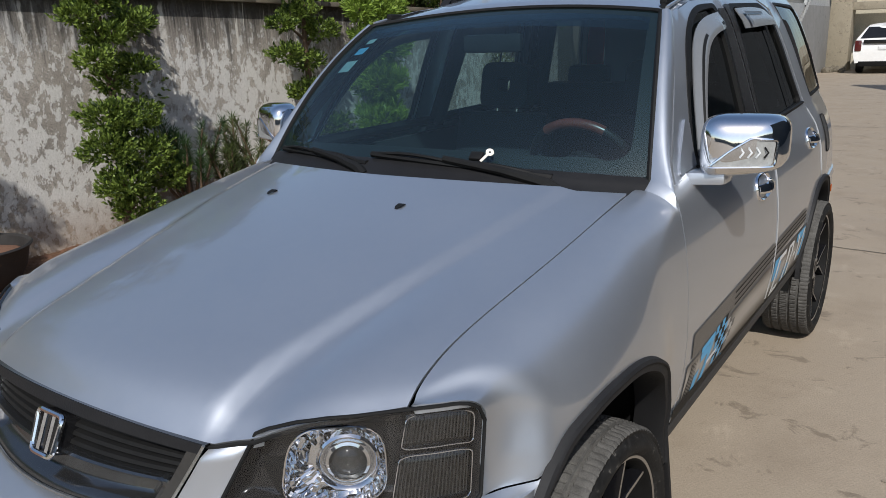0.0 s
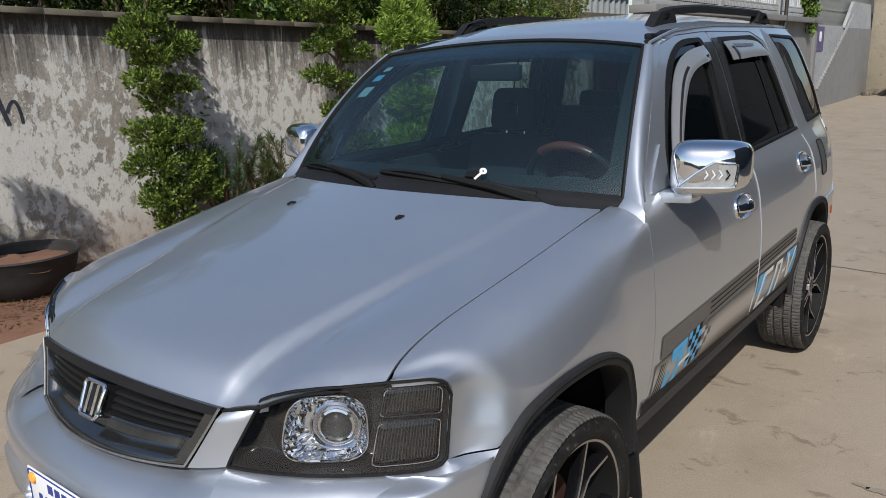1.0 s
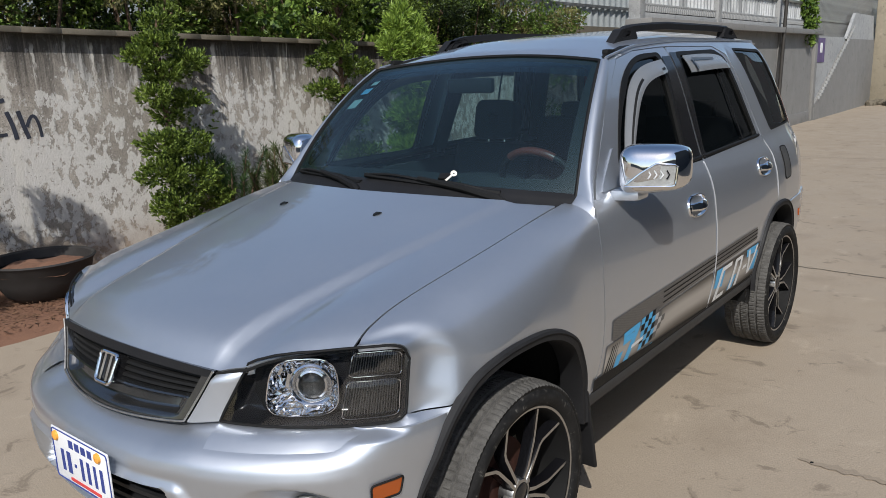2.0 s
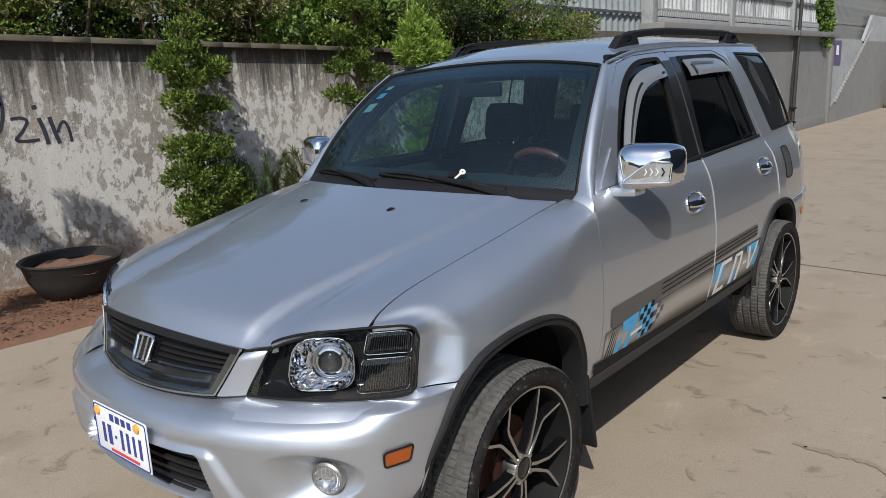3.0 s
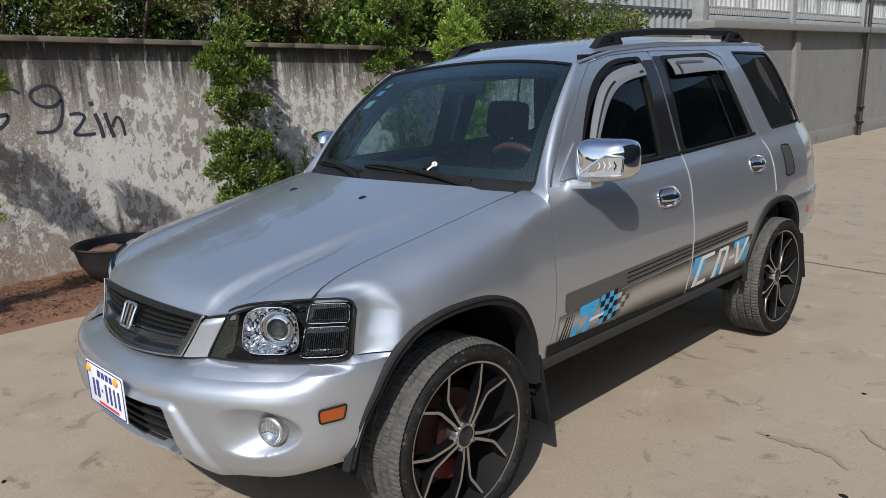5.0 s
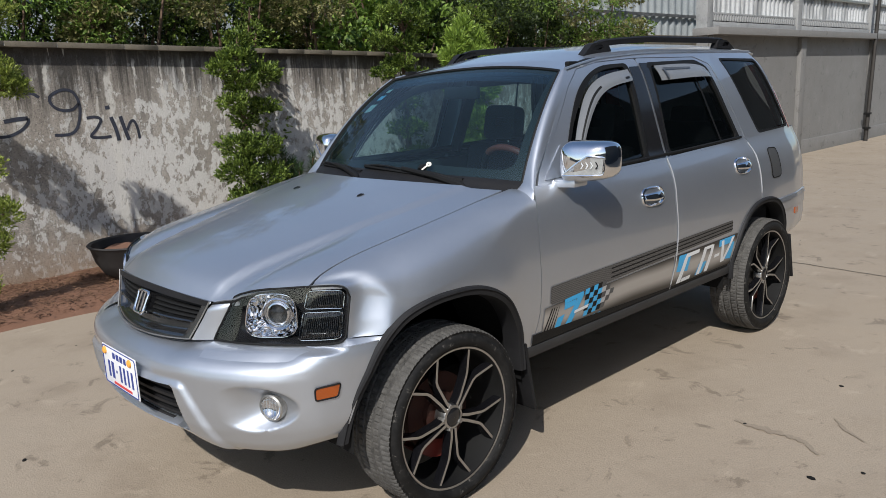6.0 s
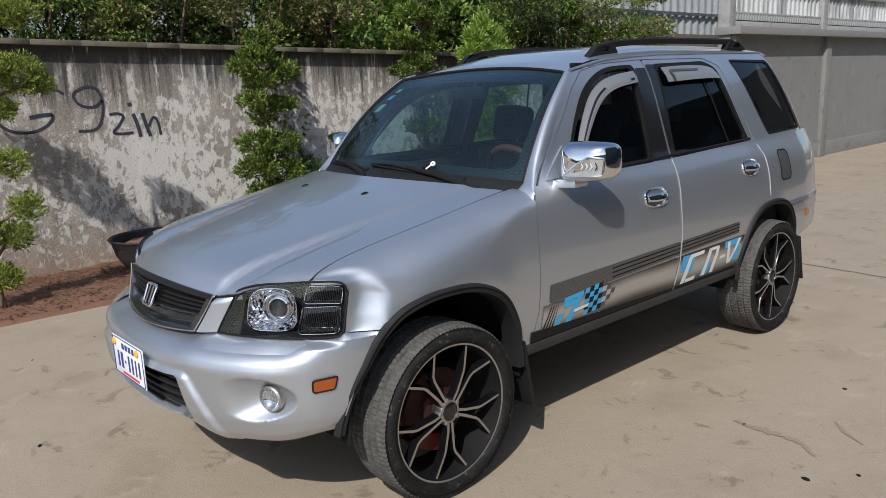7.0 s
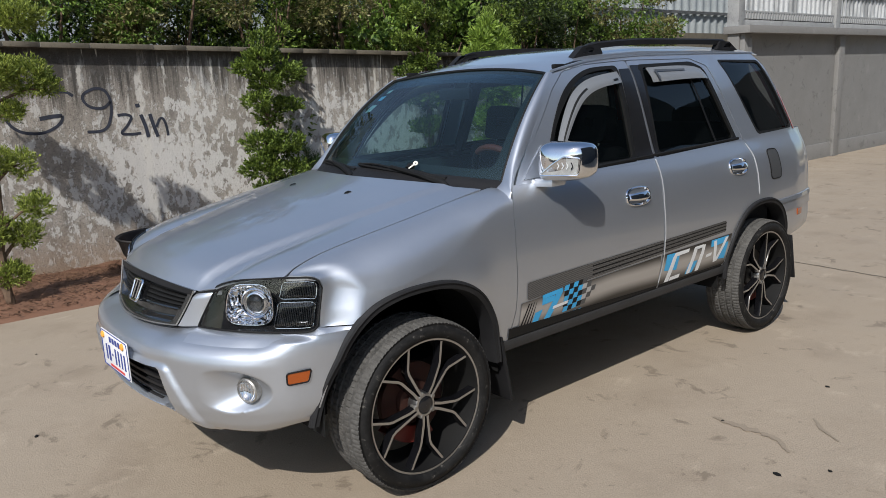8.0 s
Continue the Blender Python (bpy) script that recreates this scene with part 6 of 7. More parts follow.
lathe(key, [(0.004, 0.0014), (0.0145, 0.0014), (0.015, -0.001), (0.004, -0.001), (0.004, 0.0014)], 20, km)
keys = thing("car_keys", "metal car key with black fob lying on the wiper", "keys", key, BRASS)
fob = boxed((-0.012, -0.020, -0.005), (0.020, 0.020, 0.006), 0.004)
fob.transform(Matrix.Translation((-0.462, 0.238, 1.178)) @ pose(0, 0, 0, 0, 32, 10))
part("key_fob", fob, SEAL, keys, "black key fob")


# ---------------------------------------------------------------- ground
def sheet(name, x0, x1, y0, y1, z, nx, ny, mat, label, category, height=None):
    bm = grid(lambda u, v: Vector((lerp(x0, x1, u), lerp(y0, y1, v), z + (height(lerp(x0, x1, u), lerp(y0, y1, v)) if height else 0))), nx, ny)
    return thing(name, label, category, outward(bm, 2, 1), mat, kind="structure", smooth=60)


sheet("ground", -400, 400, -400, 400, 0.0, 40, 40, YARD, "pale brown concrete yard with faint stains", "ground")


def litter_height(x, y):
    e = min(1.0, max(0.0, (-2.98 - y) / 0.14))
    return 0.012 + e * (0.030 + 0.035 * noise.noise((x * 1.3, y * 1.3, 0)) + 0.014 * noise.noise((x * 7, y * 7, 3)))


def soil_edge(x):
    return -2.97 + 0.05 * noise.noise((x * 0.8, 0, 7)) + 0.025 * noise.noise((x * 3.1, 0, 2))


bed = grid(lambda u, v: Vector((lerp(4.5, -9.2, u), lerp(soil_edge(lerp(4.5, -9.2, u)), -4.33, v), (litter_height(lerp(4.5, -9.2, u), lerp(-2.97, -4.33, v)) if v > 0 else -0.005))), 220, 40)
thing("soil_bed", "reddish soil bed with dry leaf litter along the old wall", "soil", outward(bed, 2, 1), SOIL, kind="structure", smooth=60)
rng = random.Random(5)
lit = bmesh.new()
for k in range(15000):
    x, y = rng.uniform(-4.5, 2.2), (-4.30 + abs(rng.gauss(0, 0.42))) if k < 6500 else rng.uniform(-4.2, -3.04)
    if y > -3.05:
        continue
    c = Vector((x, y, litter_height(x, y) + rng.uniform(0.004, 0.022)))
    a, l, w = rng.uniform(0, 6.3), rng.uniform(0.008, 0.034), rng.uniform(0.002, 0.007)
    d, s = Vector((math.cos(a), math.sin(a), rng.uniform(-0.3, 0.3))) * l, Vector((-math.sin(a), math.cos(a), rng.uniform(-0.4, 0.4))) * w
    lit.faces.new([lit.verts.new(c + o) for o in (d, s, -d, -s)])
thing("leaf_litter", "brown dry leaves and twigs scattered on the soil", "leaf litter", lit, LITTER, kind="stuff")

# old dark stains on the concrete
TANWALL = make_concrete("tan_plaster", (0.25, 0.215, 0.155), (0.36, 0.315, 0.235), (0.14, 0.115, 0.08), 2.0)
STAIN = make_concrete("stained_concrete", (0.235, 0.188, 0.140), (0.30, 0.247, 0.187), (0.165, 0.128, 0.092))


def stain_patch(pts, widths, seed):
    bm = bmesh.new()
    rails = []
    for k in range(len(pts) * 8 - 7):
        t = k / 8
        a, f = min(int(t), len(pts) - 2), t - min(int(t), len(pts) - 2)
        p = Vector((*pts[a], 0)).lerp(Vector((*pts[a + 1], 0)), f)
        d = (Vector((*pts[a + 1], 0)) - Vector((*pts[a], 0))).normalized()
        w = lerp(widths[a], widths[a + 1], f)
        side = Vector((-d.y, d.x, 0))
        e = [w * (0.7 + 0.9 * noise.noise((k * 0.43, o * 7, seed))) for o in (1, -1)]
        rails.append((bm.verts.new(p + side * e[0] + Vector((0, 0, 0.004))), bm.verts.new(p - side * e[1] + Vector((0, 0, 0.004)))))
    for (a, b), (c, d) in zip(rails, rails[1:]):
        bm.faces.new((a, c, d, b))
    thing("ground_stain", "old dark stain soaked into the concrete yard", "stain", outward(bm, 2, 1), STAIN, kind="structure")


stain_patch([(-1.307, 1.30), (-1.300, 1.437), (-1.306, 1.535), (-1.290, 1.615), (-1.215, 1.690)], [0.010, 0.032, 0.022, 0.020, 0.008], 1)
stain_patch([(-0.86, 1.03), (-0.82, 1.06), (-0.79, 1.09)], [0.006, 0.018, 0.006], 2)
stain_patch([(-1.60, 1.62), (-1.52, 1.69), (-1.45, 1.79)], [0.004, 0.016, 0.004], 3)
stain_patch([(-2.7, 1.9), (-2.62, 2.1), (-2.66, 2.4)], [0.01, 0.05, 0.01], 4)
stain_patch([(1.25, -0.9), (1.32, -1.1), (1.28, -1.35), (1.35, -1.5)], [0.01, 0.04, 0.03, 0.01], 5)

# yard joints: narrow dark grooves
for name, pts in (("joint", [(-4.1, 9), (-4.31, 0.95), (-4.36, 0.4), (-4.45, -2.97)]), ("joint", [(-11.5, 9), (-11.4, -2.8)]), ("joint", [(-17.2, 9), (-17.1, -2.8)]), ("joint", [(4.0, 9), (4.1, -2.97)])):
    j = bmesh.new()
    fine = []
    for (xa, ya), (xb, yb) in zip(pts, pts[1:]):
        for k in range(16):
            t = k / 16
            fine.append((lerp(xa, xb, t) + 0.02 * noise.noise((t * 6, ya, 1)), lerp(ya, yb, t), 0.003))
    ribbon(j, fine, 0.014, (0, 0, 1))
    thing("yard_joint", "thin dark joint line in the concrete yard", "joint", outward(j, 2, 1), COPING, kind="structure")

# ---------------------------------------------------------------- old wall with coping and sprayed letters
def wall_top(x):
    return 1.902 + 0.024 * (x + 3.24)


def sloped_wall():
    bm = boxed((-10.2, -4.50, -0.2), (9.0, -4.32, 1.90))
    for v in bm.verts:
        if v.co.z > 1:
            v.co.z = wall_top(v.co.x) + 0.01
    return bm


thing("wall_south", "old weathered rendered wall with peeling patches and black rain streaks", "wall",
      sloped_wall(), OLDWALL, kind="structure")
core = bmesh.new()
rails = [[core.verts.new((x, y, z + wall_top(x))) for y, z in ((-4.540, 0.002), (-4.540, 0.040), (-4.246, 0.038), (-4.246, 0.003))] for x in np.linspace(9.0, -10.2, 60)]
for r0, r1 in zip(rails, rails[1:]):
    for k in range(4):
        core.faces.new((r0[k], r1[k], r1[(k + 1) % 4], r0[(k + 1) % 4]))
bmesh.ops.recalc_face_normals(core, faces=core.faces[:])
coping = thing("wall_coping", "mossy rough concrete coping stones with pale mortar joints on the old wall", "coping", core, MORTAR, kind="structure")
stone_kinds = []
for k in range(4):
    bm = boxed((-0.5, -4.55, 0.0), (0.5, -4.238, 0.046), 0.006)
    for v in bm.verts:
        v.co.y += 0.006 * noise.noise(v.co * 9 + Vector((k * 5, 0, 0)))
        v.co.z += 0.004 * noise.noise(v.co * 7 + Vector((0, k * 5, 3)))
    stone_kinds.append(finish("coping_stone", bm, COPING))
lay = random.Random(19)
x = 9.0
while x > -10.1:
    length = lay.uniform(0.26, 0.56)
    stone = new("coping_stone", stone_kinds[lay.randrange(4)])
    stone.parent = coping
    stone.matrix_basis = pose(x - length / 2, lay.uniform(-0.002, 0.002), wall_top(x - length / 2) + lay.uniform(0.0, 0.002), 0, -math.degrees(math.atan(0.024)), 0) @ Matrix.Diagonal((length - 0.008, 1, 1, 1))
    x -= length


def stroke(pts, width=0.028):
    """A sprayed line on the wall through (x, z) points."""
    bm = bmesh.new()
    vs = [Vector((x, 0, z)) for x, z in pts]
    fine = []
    for i in range(len(vs) - 1):
        p0, p1, p2, p3 = vs[max(0, i - 1)], vs[i], vs[i + 1], vs[min(len(vs) - 1, i + 2)]
        for k in range(8):
            t = k / 8
            fine.append(0.5 * (2 * p1 + (p2 - p0) * t + (2 * p0 - 5 * p1 + 4 * p2 - p3) * t * t + (3 * p1 - p0 - 3 * p2 + p3) * t ** 3))
    fine.append(vs[-1])
    ribbon(bm, [(p.x, -4.317, p.z) for p in fine], width, (0, 1, 0))
    return outward(bm, 1, 1)


tag = thing("graffiti", "dark navy spray-painted letters on the old wall", "graffiti")
GRAFFITI = (
    [(-0.06, 1.612), (-0.101, 1.614), (-0.214, 1.605), (-0.274, 1.568)],
    [(0.275, 1.43), (0.273, 1.381), (0.227, 1.316), (0.147, 1.273), (0.015, 1.263), (-0.094, 1.304), (-0.155, 1.36), (-0.163, 1.403)],
    [(0.021, 1.384), (-0.071, 1.398), (-0.163, 1.403)],
    [(-0.584, 1.505), (-0.528, 1.458), (-0.454, 1.451), (-0.385, 1.48), (-0.35, 1.541), (-0.376, 1.589), (-0.467, 1.625), (-0.547, 1.602), (-0.585, 1.515), (-0.58, 1.404), (-0.541, 1.295), (-0.476, 1.248), (-0.354, 1.247)],
    [(-0.632, 1.376), (-0.703, 1.382), (-0.751, 1.354), (-0.711, 1.283), (-0.652, 1.215), (-0.732, 1.199), (-0.826, 1.203)],
    [(-0.842, 1.374), (-0.875, 1.257), (-0.889, 1.161)],
    [(-0.818, 1.474), (-0.824, 1.443)],
    [(-0.926, 1.375), (-0.95, 1.268), (-0.98, 1.159)],
    [(-0.975, 1.25), (-1.01, 1.317), (-1.044, 1.326), (-1.069, 1.26), (-1.079, 1.163)],
)
for pts in GRAFFITI:
    part("sprayed_stroke", stroke(pts, {2: 0.040, 3: 0.034}.get(len(pts), 0.025)), SPRAY, tag)

# ---------------------------------------------------------------- grey boundary wall farther back
X0, X1 = -9.05, -19.3
thing("wall_west", "plain grey cement boundary wall with shallow pilasters", "wall", boxed((X1, -3.05, -0.2), (X0, -2.87, 2.08)), GREYWALL, kind="structure")
thing("wall_west_plinth", "slightly proud cement plinth of the boundary wall", "plinth", boxed((X1, -2.87, -0.05), (X0 - 0.02, -2.845, 0.255), 0.004), GREYWALL, kind="structure")
thing("wall_west_coping", "grey cement coping beam that overhangs the boundary wall", "coping", boxed((X1, -3.10, 2.08), (X0 + 0.04, -2.69, 2.19), 0.008), GREYWALL, kind="structure")
for x in (-9.20, -12.45, -16.15, -19.2):
    thing("pilaster", "grey cement pilaster on the boundary wall", "pilaster", boxed((x - 0.11, -2.872, 0.0), (x + 0.11, -2.80, 2.078), 0.004), GREYWALL, group="pilasters of the boundary wall", kind="structure")
for x in (-9.16, -12.45, -16.25, -19.2):
    thing("fence_post", "pale plastered concrete post above the boundary wall", "post", boxed((x - 0.09, -3.08, 2.19), (x + 0.09, -2.90, 4.4), 0.01), PALEWALL, group="posts of the upper fence")
for xa, xb in ((-9.27, -12.34), (-12.56, -16.14), (-16.36, -19.1)):
    ribs = int((xa - xb) / 0.012)
    sheet_bm = grid(lambda u, v: Vector((lerp(xa, xb, u), -3.0 + 0.016 * math.tanh(3 * math.sin((xa - lerp(xa, xb, u)) * 2 * math.pi / 0.16)), lerp(2.19, 4.2, v))), ribs, 2)
    fp = thing("upper_fence", "pale ribbed sheet fence with dark rain streaks and a moulded foot", "fence", lip(outward(sheet_bm, 1, 1), 0.004), STREAKED, group="upper fence panels")
    n = int((xa - xb) / 0.085)
    low = finish("moulded_bead", boxed((-0.030, -0.04, -0.05), (0.030, 0.035, 0.05), 0.014), PALEWALL)
    for k in range(n):
        o = new("moulded_bead", low)
        o.parent = fp
        o.location = (xa - 0.05 - k * 0.085, -2.97, 2.35)
    part("rail", boxed((xb, -3.0, 2.395), (xa, -2.935, 2.425), 0.006), PALEWALL, fp)
    part("rail", boxed((xb, -3.0, 2.19), (xa, -2.92, 2.285), 0.006), PALEWALL, fp)
    part("rail", boxed((xb, -2.99, 2.78), (xa, -2.94, 2.83), 0.006), STEEL, fp)

# corrugated sheet fence between the old wall and the grey one
cs = bmesh.new()
rails = []
for i in range(241):
    x = lerp(-8.35, -13.2, i / 240)
    y = -5.0 + 0.018 * math.sin(i * 2 * math.pi / 12)
    rails.append([cs.verts.new((x, y, z)) for z in (2.25, 3.0, 4.6)])
for r0, r1 in zip(rails, rails[1:]):
    for k in range(2):
        cs.faces.new((r0[k], r1[k], r1[k + 1], r0[k + 1]))
sh = thing("sheet_fence", "ribbed pale metal sheet fence above the old wall", "fence", outward(cs, 1, 1), SHEETMETAL)
part("sheet_rail", boxed((-13.2, -4.975, 2.60), (-8.35, -4.94, 2.65)), STEEL, sh)
thing("wall_link", "rough old masonry below the metal fence", "wall", boxed((-13.2, -5.2, -0.1), (-8.3, -4.98, 2.27), 0.01), COPING, kind="structure")

# pole beside the boundary wall
pl = bmesh.new()
tube(pl, [(-15.76, -2.72, 0.0), (-16.35, -2.72, 7.5)], [0.040, 0.034], 12)
pole = thing("utility_pole", "slim dark grey steel pole standing against the boundary wall", "pole", pl, IRON)
for z in (0.25, 0.55):
    part("pole_band", boxed((-15.84, -2.78, z), (-15.71, -2.66, z + 0.04), 0.004), SEAL, pole)

# farther walls, gate pier and white car
def slab(points, y0, y1):
    """An upright slab from an outline of (x, z)."""
    bm = filled(points, [], lambda x, z: Vector((x, y1, z)))
    return lip(outward(bm, 1, 1), y1 - y0)


thing("wall_far", "grey rendered wall with a sloping torn plaster edge", "wall",
      slab([(-19.3, -0.1), (-27.4, -0.1), (-27.4, 2.02), (-22.75, 2.02), (-19.7, 0.55), (-19.3, 0.40)], -3.0, -2.79), GREYWALL, kind="structure")
thing("wall_far_back", "pale bare masonry behind the sloping plaster edge", "wall", boxed((-23.2, -3.05, -0.1), (-19.3, -2.86, 2.06)), PALEWALL, kind="structure")
edge = bmesh.new()
for k in range(26):
    t = k / 25
    box(edge, (lerp(-19.7, -23.4, t) - 0.05, -2.81, lerp(0.52, 2.34, t) - 0.02), (lerp(-19.7, -23.4, t) + 0.05, -2.755, lerp(0.52, 2.34, t) + 0.05))
thing("plaster_edge", "broken pale plaster lumps along the sloping edge", "plaster", edge, PALEWALL, kind="stuff")
panel = thing("pale_panel", "pale sheet panel above the far wall", "panel", slab([(-22.6, 2.02), (-26.6, 2.02), (-26.3, 2.75), (-23.6, 2.75)], -2.9, -2.82), PALEWALL)
bars = thing("bar_fence", "dark upright metal bars on the far wall", "fence")
bar = finish("bar", boxed((-0.025, -0.012, 0.0), (0.025, 0.012, 2.6)), STEEL)
for k in range(70):
    o = new("bar", bar)
    o.parent = bars
    o.location = (-19.35 - k * 0.125, -3.0, 2.0)
for z in (2.45, 3.3):
    part("rail", boxed((-28.0, -3.02, z), (-19.3, -2.975, z + 0.05)), STEEL, bars)
banner = thing("banner", "small purple and white cloth banner hung on the wall", "banner", boxed((-20.25, -2.855, 1.42), (-19.45, -2.845, 2.02)), plain("purple_cloth", (0.10, 0.07, 0.16), 0.8, 0, 0.6, 6))
part("badge", boxed((-19.95, -2.846, 1.66), (-19.75, -2.838, 1.90), 0.01), WHITE, banner)
thing("wall_end", "cream rendered end wall across the yard", "wall", boxed((-28.2, -3.0, -0.2), (-27.9, 10.6, 2.6)), plain("cream_render", (0.46, 0.42, 0.33), 0.9, 0, 0.2, 2), kind="structure")
pier = thing("gate_pier", "rough brick and plaster gate pier", "pier", boxed((-27.4, -2.80, -0.1), (-26.6, -2.15, 3.4), 0.05), TANWALL)
lint = thing("gate_lintel", "dark concrete lintel over the gate opening", "lintel", boxed((-27.6, -2.2, 1.88), (-26.7, 10.5, 2.12), 0.02), TANWALL, kind="structure")
rub = random.Random(9)
for k in range(26):
    b = bmesh.new()
    bmesh.ops.create_icosphere(b, subdivisions=1, radius=rub.uniform(0.06, 0.16))
    for v in b.verts:
        v.co *= 1 + 0.4 * noise.noise(v.co * 9 + Vector((k, 0, 0)))
    b.transform(pose(rub.uniform(-26.5, -25.6), rub.uniform(-2.75, -2.15), 0.04 + 0.02 * rub.random(), 0, 0, k * 40))
    thing("rubble_stone", "broken rubble stone heaped against the gate pier", "stone", b, COPING, group="rubble heap", smooth=10)


# ---------------------------------------------------------------- plants
def leaf(bm, c, d, length, width, rg, fold=0.25):
    """A small pointed leaf: four corners with a fold along its middle."""
    d = d.normalized()
    s = d.cross(Vector((rg.uniform(-1, 1), rg.uniform(-1, 1), rg.uniform(-1, 1)))).normalized()
    n = d.cross(s)
    a, b = bm.verts.new(c), bm.verts.new(c + d * length)
    m = c + d * length * 0.5
    l, r = bm.verts.new(m + s * width + n * width * fold), bm.verts.new(m - s * width + n * width * fold)
    bm.faces.new((a, r, b, l))


def clump(bm, centre, radii, count, length, width, rg, up=0.35, tuft=7, spread=0.75):
    """A cloud of leaf tufts over an uneven ball."""
    c = Vector(centre)
    seed = rg.uniform(0, 99)
    for _ in range(count):
        d = Vector((rg.gauss(0, 1), rg.gauss(0, 1), rg.gauss(0, 1))).normalized()
        f = 0.80 + 0.42 * noise.noise(d * 1.9 + Vector((seed, 0, 0))) + rg.uniform(-0.30, 0.10)
        p = c + Vector((d.x * radii[0], d.y * radii[1], d.z * radii[2])) * f
        axis = (d + Vector((0, 0, up)) + Vector((rg.uniform(-0.5, 0.5), rg.uniform(-0.5, 0.5), rg.uniform(-0.4, 0.4)))).normalized()
        for _ in range(tuft):
            e = axis + Vector((rg.uniform(-1, 1), rg.uniform(-1, 1), rg.uniform(-1, 1))) * spread
            leaf(bm, p + axis * rg.uniform(-0.02, 0.03), e, length * rg.uniform(0.7, 1.25), width * rg.uniform(0.8, 1.2), rg)


def make_topiary(name, label, base, trunk, clumps, mat, length, width, seed, per=150):
    rg = random.Random(seed)
    t = bmesh.new()
    pts = [Vector((base[0] + 0.03 * math.sin(z * 5), base[1] + 0.02 * math.cos(z * 4), z)) for z in np.linspace(-0.05, trunk, 10)]
    tube(t, pts, [lerp(0.045, 0.012, k / 9) for k in range(10)], 8)
    for (dx, dy, z, r, rz) in clumps:
        tube(t, [(base[0], base[1], z - 0.15), (base[0] + dx * 0.6, base[1] + dy * 0.6, z - 0.03), (base[0] + dx, base[1] + dy, z)], [0.016, 0.010, 0.005], 5)
    plant = thing(name, label, "tree")
    part("trunk", t, BARK, plant, "thin brown trunk and limbs")
    crown = bmesh.new()
    for (dx, dy, z, r, rz) in clumps:
        clump(crown, (base[0] + dx, base[1] + dy, z), (r * 0.87, r * 0.87, rz * 0.80), int(per * (r / 0.25) ** 2), length, width, rg, 0.75, 8, 0.62)
    part("crown", crown, mat, plant, "dense tiers of small leaves")
    return plant


make_topiary("podocarpus_tree", "clipped dark green podocarpus with tiered foliage in the soil bed", (-1.93, -3.90), 2.05,
             [(0.0, 0.0, 2.02, 0.17, 0.17), (0.06, 0.05, 1.86, 0.23, 0.13), (0.25, 0.1, 1.76, 0.17, 0.10), (-0.24, 0.05, 1.72, 0.20, 0.10), (0.05, 0.1, 1.62, 0.22, 0.12), (0.16, 0.12, 1.45, 0.19, 0.11),
              (-0.20, 0.05, 1.40, 0.18, 0.09), (0.0, 0.0, 1.30, 0.17, 0.12), (0.12, 0.12, 1.05, 0.26, 0.16), (-0.14, 0.06, 1.02, 0.24, 0.15), (0.18, 0.16, 0.82, 0.26, 0.17),
              (-0.12, 0.1, 0.76, 0.28, 0.18), (0.10, 0.15, 0.55, 0.26, 0.16), (-0.30, 0.1, 0.55, 0.24, 0.14), (0.0, 0.1, 0.36, 0.24, 0.16)], LEAF_PODO, 0.034, 0.0080, 11, 300)
make_topiary("podocarpus_tree", "looser green podocarpus with open branches beside the wall", (-3.95, -3.85), 2.6,
             [(0.0, 0.0, 2.55, 0.22, 0.20), (0.22, 0.1, 2.30, 0.22, 0.13), (-0.15, 0.0, 2.25, 0.24, 0.15), (0.36, 0.1, 2.02, 0.22, 0.10), (-0.05, 0.0, 1.98, 0.22, 0.14), (0.15, 0.1, 1.78, 0.22, 0.12),
              (0.38, 0.1, 1.68, 0.17, 0.08), (-0.12, 0.1, 1.62, 0.22, 0.12), (0.32, 0.1, 1.42, 0.22, 0.10), (0.0, 0.0, 1.35, 0.20, 0.12), (0.1, 0.1, 1.08, 0.26, 0.14), (-0.1, 0.1, 0.75, 0.28, 0.16)],
             LEAF_PODO, 0.036, 0.0085, 12, 260)
make_topiary("cypress", "bright yellow-green cypress with upright feathery sprays", (-4.85, -3.80), 2.1,
             [(0.0, 0.0, 2.18, 0.13, 0.22), (0.16, 0.05, 2.02, 0.15, 0.20), (-0.18, 0.0, 2.00, 0.17, 0.22), (0.26, 0.08, 1.82, 0.17, 0.20), (-0.02, 0.1, 1.80, 0.20, 0.22), (-0.32, 0.05, 1.84, 0.18, 0.20),
              (0.12, 0.1, 1.50, 0.26, 0.22), (-0.22, 0.1, 1.45, 0.26, 0.22), (0.0, 0.1, 1.10, 0.30, 0.26), (0.0, 0.1, 0.7, 0.32, 0.26)], LEAF_YEL, 0.070, 0.0060, 13, 380)
make_topiary("juniper_tree", "light green juniper with loose drooping tiers in the soil bed", (0.62, -3.35), 2.3,
             [(-0.34, 0.0, 2.14, 0.22, 0.17), (0.28, -0.22, 2.15, 0.30, 0.13), (-0.34, 0.02, 1.71, 0.20, 0.18), (-0.46, 0.04, 1.64, 0.11, 0.09), (-0.12, 0.0, 1.76, 0.24, 0.18),
              (-0.20, 0.0, 1.47, 0.13, 0.09), (-0.21, 0.02, 1.09, 0.12, 0.14), (-0.05, 0.0, 1.12, 0.15, 0.14), (-0.26, 0.02, 0.76, 0.14, 0.14), (-0.16, 0.0, 0.56, 0.15, 0.13), (0.05, 0.0, 0.62, 0.17, 0.15), (-0.02, 0.0, 0.28, 0.18, 0.12)],
             LEAF_JUNI, 0.026, 0.0042, 14, 950)


